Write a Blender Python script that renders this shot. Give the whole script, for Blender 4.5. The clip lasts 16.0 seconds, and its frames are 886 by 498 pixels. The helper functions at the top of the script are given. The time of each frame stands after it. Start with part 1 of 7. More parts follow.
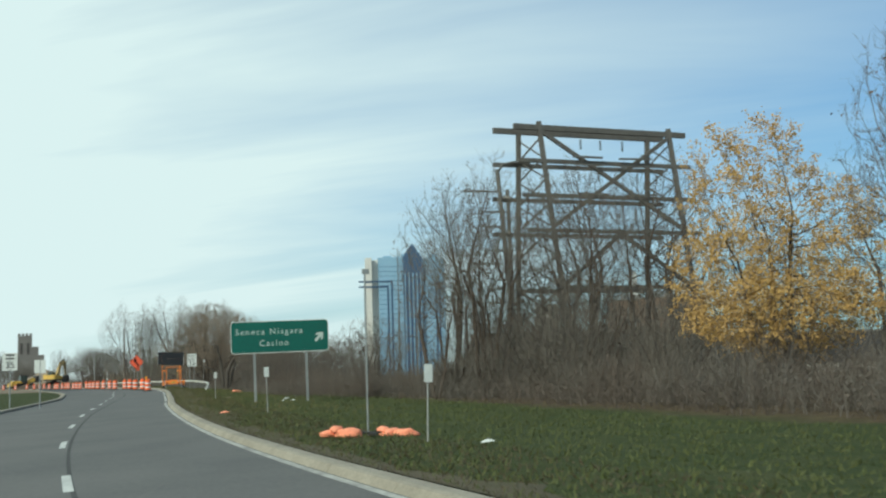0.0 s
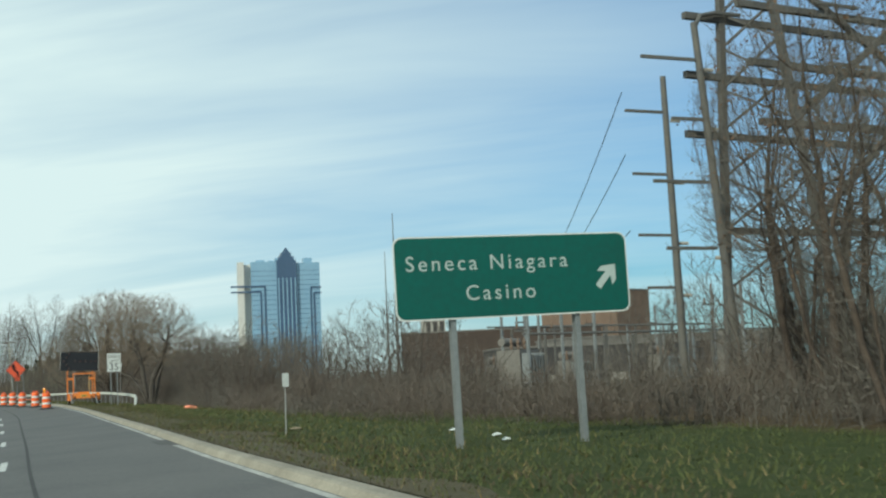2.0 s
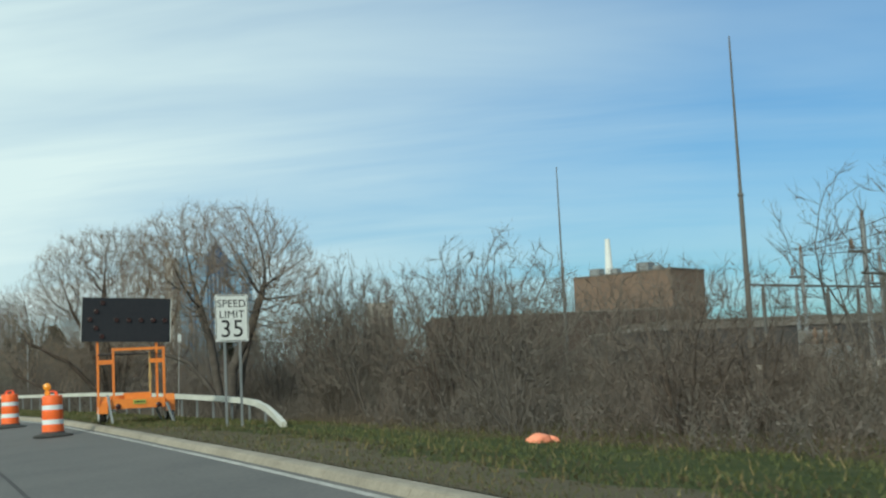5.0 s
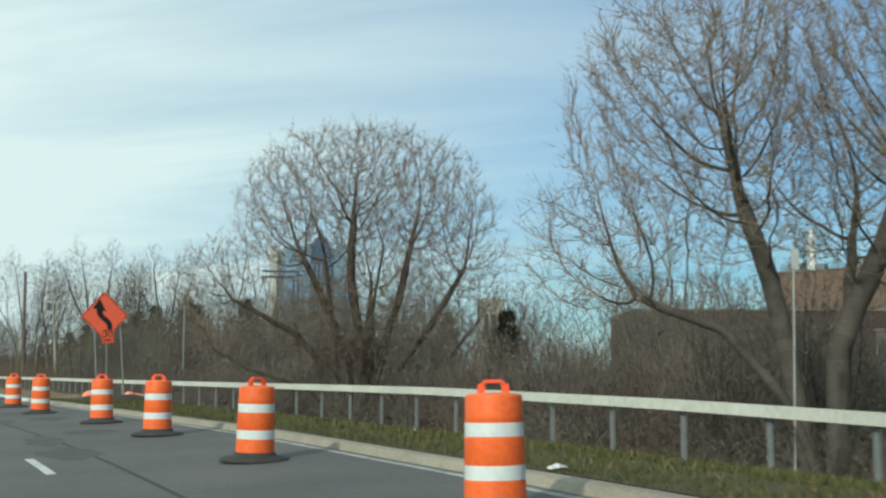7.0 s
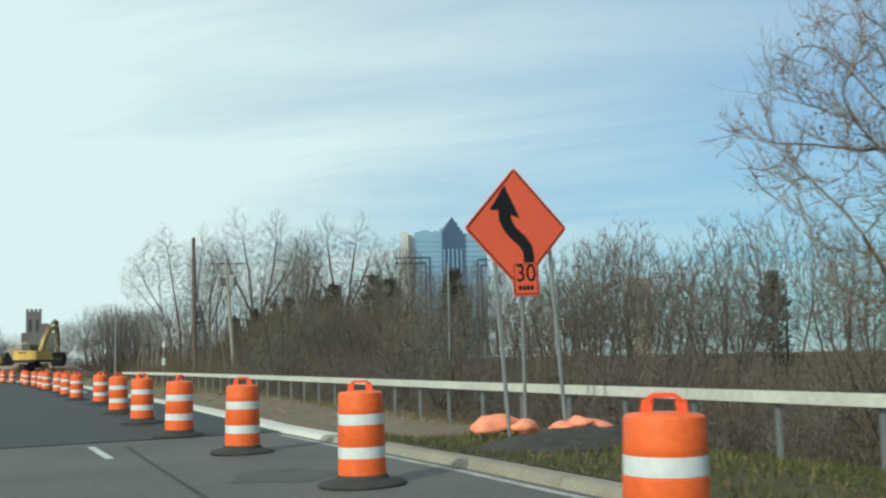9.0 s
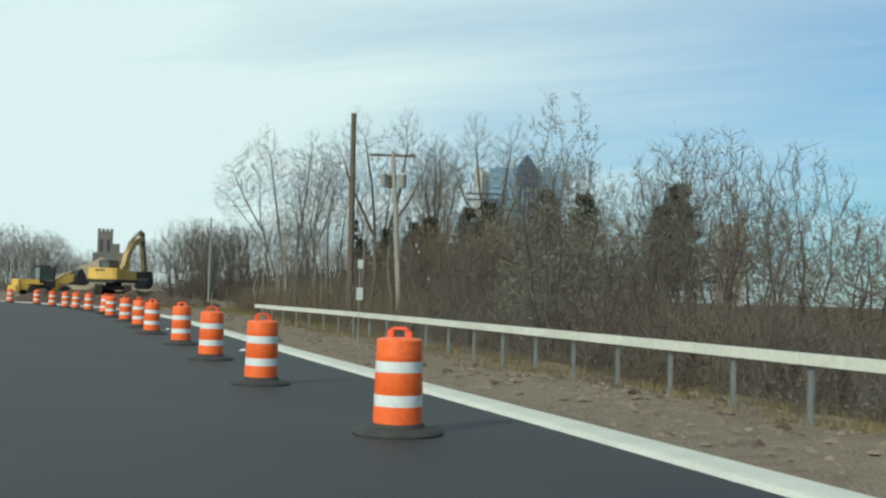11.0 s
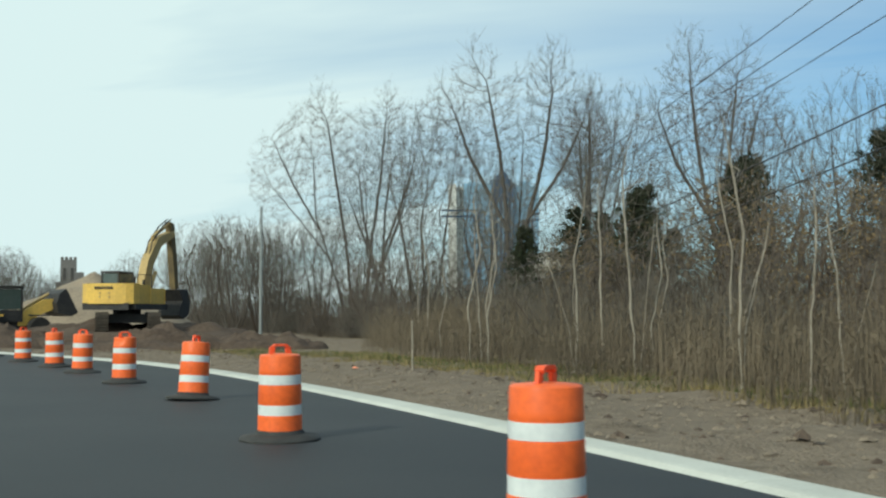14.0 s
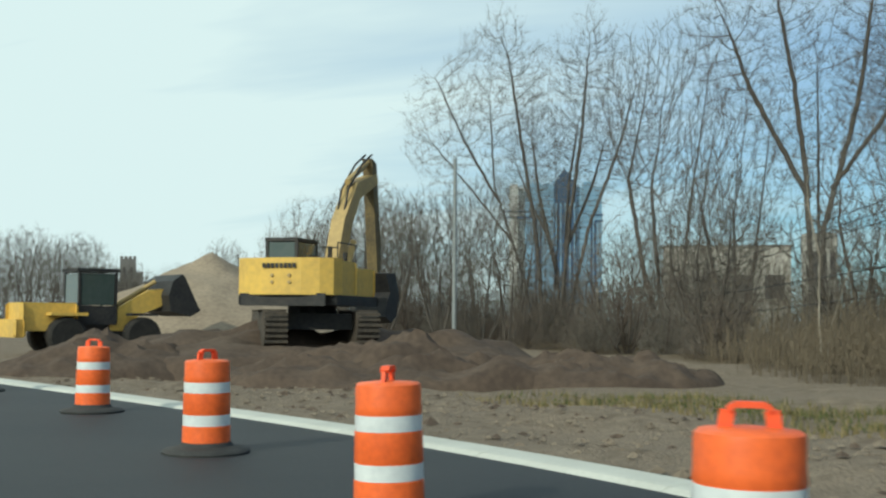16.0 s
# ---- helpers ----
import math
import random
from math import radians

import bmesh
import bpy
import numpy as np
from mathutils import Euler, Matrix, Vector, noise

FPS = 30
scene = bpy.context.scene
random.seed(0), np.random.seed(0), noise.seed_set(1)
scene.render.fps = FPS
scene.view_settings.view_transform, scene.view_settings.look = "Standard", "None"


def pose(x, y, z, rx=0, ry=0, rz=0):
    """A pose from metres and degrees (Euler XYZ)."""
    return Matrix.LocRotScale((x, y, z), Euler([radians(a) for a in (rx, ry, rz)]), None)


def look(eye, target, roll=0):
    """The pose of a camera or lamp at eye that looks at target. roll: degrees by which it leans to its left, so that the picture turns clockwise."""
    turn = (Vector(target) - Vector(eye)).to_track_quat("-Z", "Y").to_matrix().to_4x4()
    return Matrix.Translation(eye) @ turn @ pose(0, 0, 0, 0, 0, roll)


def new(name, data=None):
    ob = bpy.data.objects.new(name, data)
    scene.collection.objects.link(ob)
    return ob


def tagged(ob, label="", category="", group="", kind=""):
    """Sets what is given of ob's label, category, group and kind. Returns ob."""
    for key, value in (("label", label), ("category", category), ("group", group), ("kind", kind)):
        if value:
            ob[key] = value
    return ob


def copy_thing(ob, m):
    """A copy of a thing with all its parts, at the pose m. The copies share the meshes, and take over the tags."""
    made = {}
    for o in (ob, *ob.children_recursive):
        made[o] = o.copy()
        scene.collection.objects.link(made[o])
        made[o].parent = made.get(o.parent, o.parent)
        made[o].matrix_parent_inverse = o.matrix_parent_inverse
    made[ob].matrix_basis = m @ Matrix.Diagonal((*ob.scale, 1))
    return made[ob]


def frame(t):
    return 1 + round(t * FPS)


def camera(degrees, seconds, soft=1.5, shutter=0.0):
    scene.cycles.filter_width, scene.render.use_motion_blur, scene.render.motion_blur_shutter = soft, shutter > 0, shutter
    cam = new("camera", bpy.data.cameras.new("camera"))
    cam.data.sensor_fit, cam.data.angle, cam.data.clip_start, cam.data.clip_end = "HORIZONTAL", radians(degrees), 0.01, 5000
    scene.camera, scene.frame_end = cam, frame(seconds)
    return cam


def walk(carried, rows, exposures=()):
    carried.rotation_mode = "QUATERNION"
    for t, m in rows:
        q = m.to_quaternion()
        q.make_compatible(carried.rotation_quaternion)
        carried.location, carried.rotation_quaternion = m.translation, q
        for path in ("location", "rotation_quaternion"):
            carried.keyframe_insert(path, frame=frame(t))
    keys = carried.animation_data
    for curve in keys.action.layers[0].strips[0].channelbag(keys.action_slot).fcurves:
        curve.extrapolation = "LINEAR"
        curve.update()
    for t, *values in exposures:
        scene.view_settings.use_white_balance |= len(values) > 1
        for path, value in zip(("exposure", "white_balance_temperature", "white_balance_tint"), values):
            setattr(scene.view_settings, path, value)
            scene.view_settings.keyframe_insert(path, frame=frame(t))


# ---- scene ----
PATH = [
    (0, (-0.819, -2.332, 0.749), (-0.19, -0.445, 0.959), -1.7),
    (0.5, (-1.124, 6.54, 0.881), (-0.435, 8.406, 1.083), -2.2),
    (1, (-1.218, 15.374, 0.896), (-0.466, 17.214, 1.117), -2.4),
    (1.5, (-1.097, 24.152, 0.934), (-0.302, 25.973, 1.164), -2.7),
    (2, (-0.8, 32.876, 0.977), (0.036, 34.68, 1.188), -2.7),
    (2.5, (-0.459, 41.299, 1.019), (0.455, 43.067, 1.214), -3.1),
    (3, (0.059, 49.731, 1.073), (0.959, 51.507, 1.257), -2.9),
    (5.5, (2.722, 90.208, 1.172), (3.682, 91.951, 1.38), -2.6),
    (6, (3.151, 98.039, 1.19), (4.102, 99.788, 1.387), -2.0),
    (6.5, (3.437, 105.649, 1.205), (4.318, 107.433, 1.403), -1.4),
    (7, (3.375, 113.251, 1.26), (4.178, 115.071, 1.467), -0.0),
    (7.5, (3.609, 121.616, 1.364), (4.362, 123.458, 1.569), -0.7),
    (8, (3.565, 129.495, 1.385), (4.275, 131.356, 1.559), -0.4),
    (8.5, (3.455, 136.858, 1.436), (4.103, 138.741, 1.631), -1.2),
    (9, (3.226, 144.627, 1.446), (3.833, 146.524, 1.63), -1.1),
    (11.5, (1.027, 184.667, 1.586), (1.514, 186.606, 1.654), 1.6),
    (12, (0.503, 192.711, 1.576), (0.961, 194.656, 1.668), 0.7),
    (12.5, (-0.031, 200.791, 1.552), (0.456, 202.73, 1.612), 0.3),
    (13, (-0.581, 208.672, 1.551), (-0.064, 210.603, 1.622), 0.5),
    (13.5, (-1.176, 216.571, 1.558), (-0.642, 218.495, 1.669), -0.1),
    (14, (-1.765, 224.542, 1.509), (-1.204, 226.458, 1.622), -0.1),
    (14.5, (-2.356, 232.466, 1.485), (-1.772, 234.378, 1.538), 0.1),
    (15, (-2.983, 239.782, 1.538), (-2.39, 241.69, 1.628), -0.6),
    (15.5, (-3.802, 246.89, 1.525), (-3.242, 248.808, 1.612), -0.2),
    (16, (-4.82, 253.882, 1.529), (-4.345, 255.822, 1.646), 0.4),
]
cam = camera(41.1, 16.0, soft=2.3, shutter=0.08)
walk(cam, [(t, look(eye, to, roll)) for t, eye, to, roll in PATH], [(0, 0.0, 6230, -4), (16, 0.0, 6230, -4)])

# ---- light: low autumn sun behind the left shoulder, thin high cloud ----
SUN_AZ = radians(218.0)      # direction to the sun, counted from +x towards +y
SUN_EL = radians(27.0)
world = bpy.data.worlds.new("world")
scene.world = world
world.use_nodes = True
wn, wl = world.node_tree.nodes, world.node_tree.links
wn.clear()
w_out = wn.new("ShaderNodeOutputWorld")
w_bg = wn.new("ShaderNodeBackground")
w_bg.inputs["Strength"].default_value = 0.117
sky = wn.new("ShaderNodeTexSky")
sky.sky_type = "NISHITA"
sky.sun_disc = False
sky.sun_elevation = SUN_EL
sky.sun_rotation = radians(90.0) - SUN_AZ
sky.air_density, sky.dust_density, sky.ozone_density = 1.2, 0.6, 3.0
w_tc = wn.new("ShaderNodeTexCoord")
# streaks of cirrus: noise stretched along one heading, seen on a flat cloud deck
w_sep = wn.new("ShaderNodeSeparateXYZ")
wl.new(w_tc.outputs["Generated"], w_sep.inputs[0])


def w_math(op, a, b=None, clamp=False):
    n = wn.new("ShaderNodeMath")
    n.operation, n.use_clamp = op, clamp
    for i, v in enumerate((a, b)):
        if v is None:
            continue
        if hasattr(v, "default_value"):
            wl.new(v, n.inputs[i])
        else:
            n.inputs[i].default_value = v
    return n.outputs[0]


zz = w_math("ADD", w_math("MAXIMUM", w_sep.outputs["Z"], 0.0), 0.16)
# streaks run along one heading of the deck
STREAK = radians(146.0)
deck_x, deck_y = w_math("DIVIDE", w_sep.outputs["X"], zz), w_math("DIVIDE", w_sep.outputs["Y"], zz)
along = w_math("ADD", w_math("MULTIPLY", deck_x, math.cos(STREAK)), w_math("MULTIPLY", deck_y, math.sin(STREAK)))
across = w_math("SUBTRACT", w_math("MULTIPLY", deck_y, math.cos(STREAK)), w_math("MULTIPLY", deck_x, math.sin(STREAK)))
w_map = wn.new("ShaderNodeCombineXYZ")
wl.new(w_math("MULTIPLY", along, 0.40), w_map.inputs[0])
wl.new(w_math("MULTIPLY", across, 1.5), w_map.inputs[1])
w_n1 = wn.new("ShaderNodeTexNoise")
w_n1.inputs["Scale"].default_value, w_n1.inputs["Detail"].default_value = 1.0, 5.0
w_n1.inputs["Roughness"].default_value = 0.55
w_n1.inputs["Distortion"].default_value = 0.5
wl.new(w_map.outputs[0], w_n1.inputs["Vector"])
w_ramp = wn.new("ShaderNodeMapRange")
w_ramp.inputs["From Min"].default_value, w_ramp.inputs["From Max"].default_value = 0.32, 0.84
wl.new(w_n1.outputs[0], w_ramp.inputs["Value"])
# the veil thickens towards the horizon and towards the left of the road
veil = w_math("MULTIPLY", w_math("SUBTRACT", 1.0, w_math("MULTIPLY", w_sep.outputs["Z"], 1.6), True), 0.13)
side = w_math("MULTIPLY", w_math("SUBTRACT", 0.66, w_sep.outputs["X"], True), 1.05)
streaks = w_math("MULTIPLY", w_ramp.outputs[0], w_math("SUBTRACT", 0.82, w_math("MULTIPLY", w_sep.outputs["X"], 0.66)))
cover = w_math("ADD", streaks, w_math("ADD", veil, side), True)
w_mix = wn.new("ShaderNodeMix")
w_mix.data_type = "RGBA"
wl.new(cover, w_mix.inputs["Factor"])
w_tint = wn.new("ShaderNodeMix")
w_tint.data_type, w_tint.blend_type = "RGBA", "MULTIPLY"
w_tint.inputs["Factor"].default_value = 1.0
wl.new(sky.outputs[0], w_tint.inputs["A"])
w_tint.inputs["B"].default_value = (0.255, 0.55, 0.83, 1.0)
wl.new(w_tint.outputs["Result"], w_mix.inputs["A"])
w_mix.inputs["B"].default_value = (6.65, 7.4, 7.6, 1.0)
wl.new(w_mix.outputs["Result"], w_bg.inputs["Color"])
wl.new(w_bg.outputs[0], w_out.inputs[0])

sun = new("sun", bpy.data.lights.new("sun", "SUN"))
sun.data.energy, sun.data.angle, sun.data.color = 2.7, radians(2.0), (1.0, 0.90, 0.76)
sun.matrix_world = look((0, 0, 50), (-math.cos(SUN_AZ) * math.cos(SUN_EL) * 10, -math.sin(SUN_AZ) * math.cos(SUN_EL) * 10, 50 - 10 * math.sin(SUN_EL)))


# ---- materials ----
def material(name, base, other=None, rough=0.8, metal=0.0, scale=8.0, fine=60.0, bump=0.0, mix=0.5, island=0.0, coords="Object", spec=0.3):
    """Two-tone surface: a coarse and a fine noise blend base and other, and lift the relief."""
    m = bpy.data.materials.new(name)
    m.use_nodes = True
    n, l = m.node_tree.nodes, m.node_tree.links
    b = n["Principled BSDF"]
    b.inputs["Roughness"].default_value, b.inputs["Metallic"].default_value = rough, metal
    b.inputs["Specular IOR Level"].default_value = spec
    other = other or tuple(c * 0.7 for c in base)
    tc = n.new("ShaderNodeTexCoord")
    n1, n2 = n.new("ShaderNodeTexNoise"), n.new("ShaderNodeTexNoise")
    n1.inputs["Scale"].default_value, n1.inputs["Detail"].default_value = scale, 4.0
    n2.inputs["Scale"].default_value, n2.inputs["Detail"].default_value = fine, 3.0
    if coords == "World":
        geo = n.new("ShaderNodeNewGeometry")
        src = geo.outputs["Position"]
    else:
        src = tc.outputs[coords]
    l.new(src, n1.inputs["Vector"]), l.new(src, n2.inputs["Vector"])
    add = n.new("ShaderNodeMath")
    add.operation = "ADD"
    l.new(n1.outputs[0], add.inputs[0]), l.new(n2.outputs[0], add.inputs[1])
    mr = n.new("ShaderNodeMapRange")
    mr.inputs["From Min"].default_value, mr.inputs["From Max"].default_value = 0.72, 1.28
    l.new(add.outputs[0], mr.inputs["Value"])
    mx = n.new("ShaderNodeMix")
    mx.data_type = "RGBA"
    l.new(mr.outputs[0], mx.inputs["Factor"])
    mx.inputs["A"].default_value, mx.inputs["B"].default_value = (*base, 1), (*other, 1)
    col = mx.outputs["Result"]
    if island:
        hs = n.new("ShaderNodeHueSaturation")
        g2, oi = n.new("ShaderNodeNewGeometry"), n.new("ShaderNodeObjectInfo")
        av = n.new("ShaderNodeMath")
        av.operation = "ADD"
        l.new(g2.outputs["Random Per Island"], av.inputs[0]), l.new(oi.outputs["Random"], av.inputs[1])
        r2 = n.new("ShaderNodeMapRange")
        r2.inputs["From Max"].default_value = 2.0
        r2.inputs["To Min"].default_value, r2.inputs["To Max"].default_value = 1.0 - island, 1.0 + island
        l.new(av.outputs[0], r2.inputs["Value"])
        l.new(r2.outputs[0], hs.inputs["Value"]), l.new(col, hs.inputs["Color"])
        col = hs.outputs["Color"]
    l.new(col, b.inputs["Base Color"])
    if bump:
        bp = n.new("ShaderNodeBump")
        bp.inputs["Strength"].default_value, bp.inputs["Distance"].default_value = bump, 0.02
        l.new(add.outputs[0], bp.inputs["Height"]), l.new(bp.outputs[0], b.inputs["Normal"])
    return m


def glow(name, colour, power):
    m = bpy.data.materials.new(name)
    m.use_nodes = True
    b = m.node_tree.nodes["Principled BSDF"]
    b.inputs["Base Color"].default_value = (*colour, 1)
    b.inputs["Emission Color"].default_value, b.inputs["Emission Strength"].default_value = (*colour, 1), power
    return m


M = {}
M["asphalt_old"] = material("asphalt_old", (0.135, 0.133, 0.128), (0.092, 0.093, 0.092), 0.85, scale=0.35, fine=14, bump=0.15, coords="World")
M["asphalt_new"] = material("asphalt_new", (0.043, 0.045, 0.048), (0.028, 0.031, 0.035), 0.7, scale=0.3, fine=30, bump=0.15, coords="World")
M["crack"] = material("crack", (0.040, 0.041, 0.042), (0.065, 0.066, 0.065), 0.9, scale=2.0, fine=20, bump=0.2, coords="World")
M["patch"] = material("patch", (0.075, 0.075, 0.073), (0.105, 0.104, 0.10), 0.9, scale=1.5, fine=20, bump=0.2, coords="World")
M["paint_worn"] = material("paint_worn", (0.50, 0.50, 0.47), (0.22, 0.22, 0.21), 0.8, scale=1.4, fine=14, coords="World")
M["paint_white"] = material("paint_white", (0.62, 0.63, 0.60), (0.40, 0.41, 0.40), 0.7, scale=2.0, fine=25, coords="World")
M["kerb_old"] = material("kerb_old", (0.34, 0.31, 0.25), (0.22, 0.20, 0.16), 0.9, scale=1.2, fine=22, bump=0.2, island=0.12, coords="World")
M["kerb_new"] = material("kerb_new", (0.62, 0.62, 0.56), (0.50, 0.50, 0.45), 0.85, scale=1.0, fine=25, bump=0.1, island=0.05, coords="World")
M["drum_orange"] = material("drum_orange", (0.90, 0.16, 0.035), (0.72, 0.12, 0.03), 0.45, scale=3, fine=18, island=0.06, spec=0.4)
M["drum_top"] = material("drum_top", (0.92, 0.13, 0.04), (0.75, 0.10, 0.04), 0.45, scale=3, fine=18)
M["band_white"] = material("band_white", (0.72, 0.76, 0.76), (0.58, 0.62, 0.64), 0.35, scale=3, fine=14)
M["rubber"] = material("rubber", (0.035, 0.036, 0.036), (0.06, 0.06, 0.058), 0.8, scale=4, fine=30, bump=0.2)
M["galv"] = material("galv", (0.29, 0.31, 0.315), (0.21, 0.23, 0.24), 0.5, 0.35, scale=3, fine=25)
M["rail_paint"] = material("rail_paint", (0.61, 0.625, 0.57), (0.47, 0.48, 0.43), 0.55, scale=0.8, fine=9, coords="World")
M["sign_green"] = material("sign_green", (0.007, 0.105, 0.085), (0.009, 0.085, 0.070), 0.4, scale=0.8, fine=8)
M["sign_letter"] = material("sign_letter", (0.46, 0.53, 0.51), (0.38, 0.46, 0.45), 0.5, scale=1.5, fine=12)
M["sign_white"] = material("sign_white", (0.70, 0.73, 0.71), (0.62, 0.65, 0.64), 0.45, scale=1.5, fine=12)
M["sign_orange"] = material("sign_orange", (0.98, 0.17, 0.09), (0.92, 0.15, 0.08), 0.45, scale=1.5, fine=12)
M["black"] = material("black", (0.012, 0.013, 0.015), (0.02, 0.021, 0.024), 0.6, scale=2, fine=20)
M["board_black"] = material("board_black", (0.010, 0.012, 0.018), (0.016, 0.018, 0.024), 0.55, scale=1, fine=10)
M["trailer_orange"] = material("trailer_orange", (0.74, 0.235, 0.035), (0.60, 0.17, 0.03), 0.45, scale=2, fine=14, spec=0.5)
M["lamp_off"] = material("lamp_off", (0.06, 0.024, 0.022), (0.035, 0.016, 0.016), 0.3)
M["wood_pole"] = material("wood_pole", (0.155, 0.125, 0.105), (0.095, 0.077, 0.066), 0.9, scale=2, fine=18, bump=0.3)
M["wood_grey"] = material("wood_grey", (0.36, 0.34, 0.30), (0.26, 0.25, 0.22), 0.9, scale=2, fine=18, bump=0.3)
M["steel_dark"] = material("steel_dark", (0.11, 0.115, 0.12), (0.16, 0.15, 0.13), 0.7, 0.2, scale=2, fine=15)
M["tower_steel"] = material("tower_steel", (0.14, 0.134, 0.125), (0.09, 0.088, 0.085), 0.8, 0.1, scale=1.5, fine=12)
M["bark"] = material("bark", (0.10, 0.078, 0.062), (0.058, 0.047, 0.04), 0.95, scale=3, fine=22, island=0.25)
M["bark_grey"] = material("bark_grey", (0.108, 0.095, 0.083), (0.066, 0.06, 0.053), 0.95, scale=3, fine=22, island=0.25)
M["twig"] = material("twig", (0.157, 0.130, 0.108), (0.108, 0.090, 0.077), 0.9, scale=2, fine=10, island=0.18)
M["twig_tan"] = material("twig_tan", (0.265, 0.212, 0.165), (0.178, 0.144, 0.114), 0.9, scale=2, fine=10, island=0.18)
M["twig_grey"] = material("twig_grey", (0.158, 0.142, 0.122), (0.108, 0.098, 0.086), 0.9, scale=2, fine=10, island=0.18)
M["birch"] = material("birch", (0.36, 0.325, 0.27), (0.22, 0.195, 0.16), 0.9, scale=3, fine=25, island=0.2)
M["reed"] = material("reed", (0.195, 0.16, 0.112), (0.125, 0.10, 0.072), 0.9, scale=2, fine=9, island=0.3)
M["leaf_yellow"] = material("leaf_yellow", (0.48, 0.315, 0.11), (0.35, 0.225, 0.088), 0.8, scale=0.8, fine=6, island=0.35)
M["leaf_olive"] = material("leaf_olive", (0.12, 0.10, 0.045), (0.09, 0.075, 0.035), 0.8, scale=0.8, fine=6, island=0.4)
M["leaf_brown"] = material("leaf_brown", (0.17, 0.105, 0.065), (0.12, 0.075, 0.048), 0.85, scale=0.8, fine=6, island=0.35)
M["leaf_rust"] = material("leaf_rust", (0.225, 0.162, 0.086), (0.155, 0.113, 0.063), 0.85, scale=0.8, fine=6, island=0.4)
M["leaf_pale"] = material("leaf_pale", (0.205, 0.205, 0.155), (0.13, 0.13, 0.10), 0.8, scale=0.8, fine=6, island=0.4)
M["needle"] = material("needle", (0.025, 0.035, 0.018), (0.04, 0.045, 0.025), 0.9, scale=2, fine=12, island=0.3)
M["brick"] = material("brick", (0.20, 0.145, 0.11), (0.15, 0.105, 0.08), 0.9, scale=0.4, fine=4)
# brick for the long building, with shade and haze put into its colour
M["brick_shaded"] = material("brick_shaded", (0.08, 0.06, 0.05), (0.06, 0.047, 0.041), 0.9, scale=0.4, fine=4)
M["concrete"] = material("concrete", (0.42, 0.40, 0.36), (0.32, 0.31, 0.28), 0.9, scale=0.4, fine=5)
M["concrete_grey"] = material("concrete_grey", (0.21, 0.20, 0.185), (0.14, 0.135, 0.125), 0.9, scale=0.4, fine=5)
M["dark_panel"] = material("dark_panel", (0.045, 0.045, 0.05), (0.07, 0.065, 0.06), 0.7, scale=0.3, fine=4)
M["dirt"] = material("dirt", (0.255, 0.208, 0.155), (0.128, 0.100, 0.076), 0.95, scale=0.9, fine=7, bump=0.8, coords="World")
M["dirt_dark"] = material("dirt_dark", (0.066, 0.048, 0.038), (0.115, 0.084, 0.063), 0.95, scale=0.8, fine=6, bump=0.8, coords="World")
M["gravel"] = material("gravel", (0.33, 0.265, 0.195), (0.22, 0.175, 0.13), 0.95, scale=0.5, fine=5, bump=0.6, coords="World")
M["cold_patch"] = material("cold_patch", (0.045, 0.043, 0.043), (0.075, 0.07, 0.065), 0.95, scale=3, fine=30, bump=0.6, coords="World")
M["sandbag"] = material("sandbag", (0.95, 0.36, 0.22), (0.80, 0.26, 0.15), 0.75, scale=3, fine=20, bump=0.3)
M["machine_yellow"] = material("machine_yellow", (0.74, 0.49, 0.11), (0.56, 0.37, 0.10), 0.5, scale=0.8, fine=6)
M["machine_worn"] = material("machine_worn", (0.50, 0.36, 0.15), (0.36, 0.26, 0.12), 0.6, scale=1.0, fine=6)
M["machine_black"] = material("machine_black", (0.02, 0.021, 0.024), (0.045, 0.042, 0.04), 0.6, scale=1.5, fine=8)
M["track"] = material("track", (0.055, 0.048, 0.042), (0.11, 0.09, 0.07), 0.8, 0.2, scale=2, fine=12, bump=0.4)
M["hotel_glass"] = material("hotel_glass", (0.24, 0.40, 0.54), (0.20, 0.35, 0.50), 0.25, scale=0.02, fine=0.3, spec=0.6)
M["hotel_dark"] = material("hotel_dark", (0.05, 0.095, 0.18), (0.04, 0.08, 0.15), 0.25, scale=0.02, fine=0.3, spec=0.6)
M["hotel_white"] = material("hotel_white", (0.62, 0.62, 0.58), (0.52, 0.53, 0.52), 0.7, scale=0.02, fine=0.3)
M["church_stone"] = material("church_stone", (0.18, 0.175, 0.17), (0.135, 0.13, 0.13), 0.9, scale=0.05, fine=0.5)
M["amber"] = material("amber", (0.85, 0.35, 0.03), (0.65, 0.22, 0.02), 0.2, spec=0.6)
M["tin"] = material("tin", (0.42, 0.43, 0.42), (0.34, 0.35, 0.35), 0.45, 0.3, scale=2, fine=10)
M["tyre"] = material("tyre", (0.018, 0.018, 0.018), (0.04, 0.037, 0.034), 0.85, scale=4, fine=25, bump=0.3)
M["wire"] = material("wire", (0.03, 0.03, 0.032), (0.05, 0.05, 0.05), 0.6)


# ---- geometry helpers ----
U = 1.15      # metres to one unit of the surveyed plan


def P(x, y, z=0.0):
    return Vector((x * U, y * U, z * U))


def lerp(v, xs, ys):
    if v <= xs[0]:
        return ys[0]
    for i in range(1, len(xs)):
        if v < xs[i]:
            return ys[i - 1] + (ys[i] - ys[i - 1]) * (v - xs[i - 1]) / (xs[i] - xs[i - 1])
    return ys[-1]


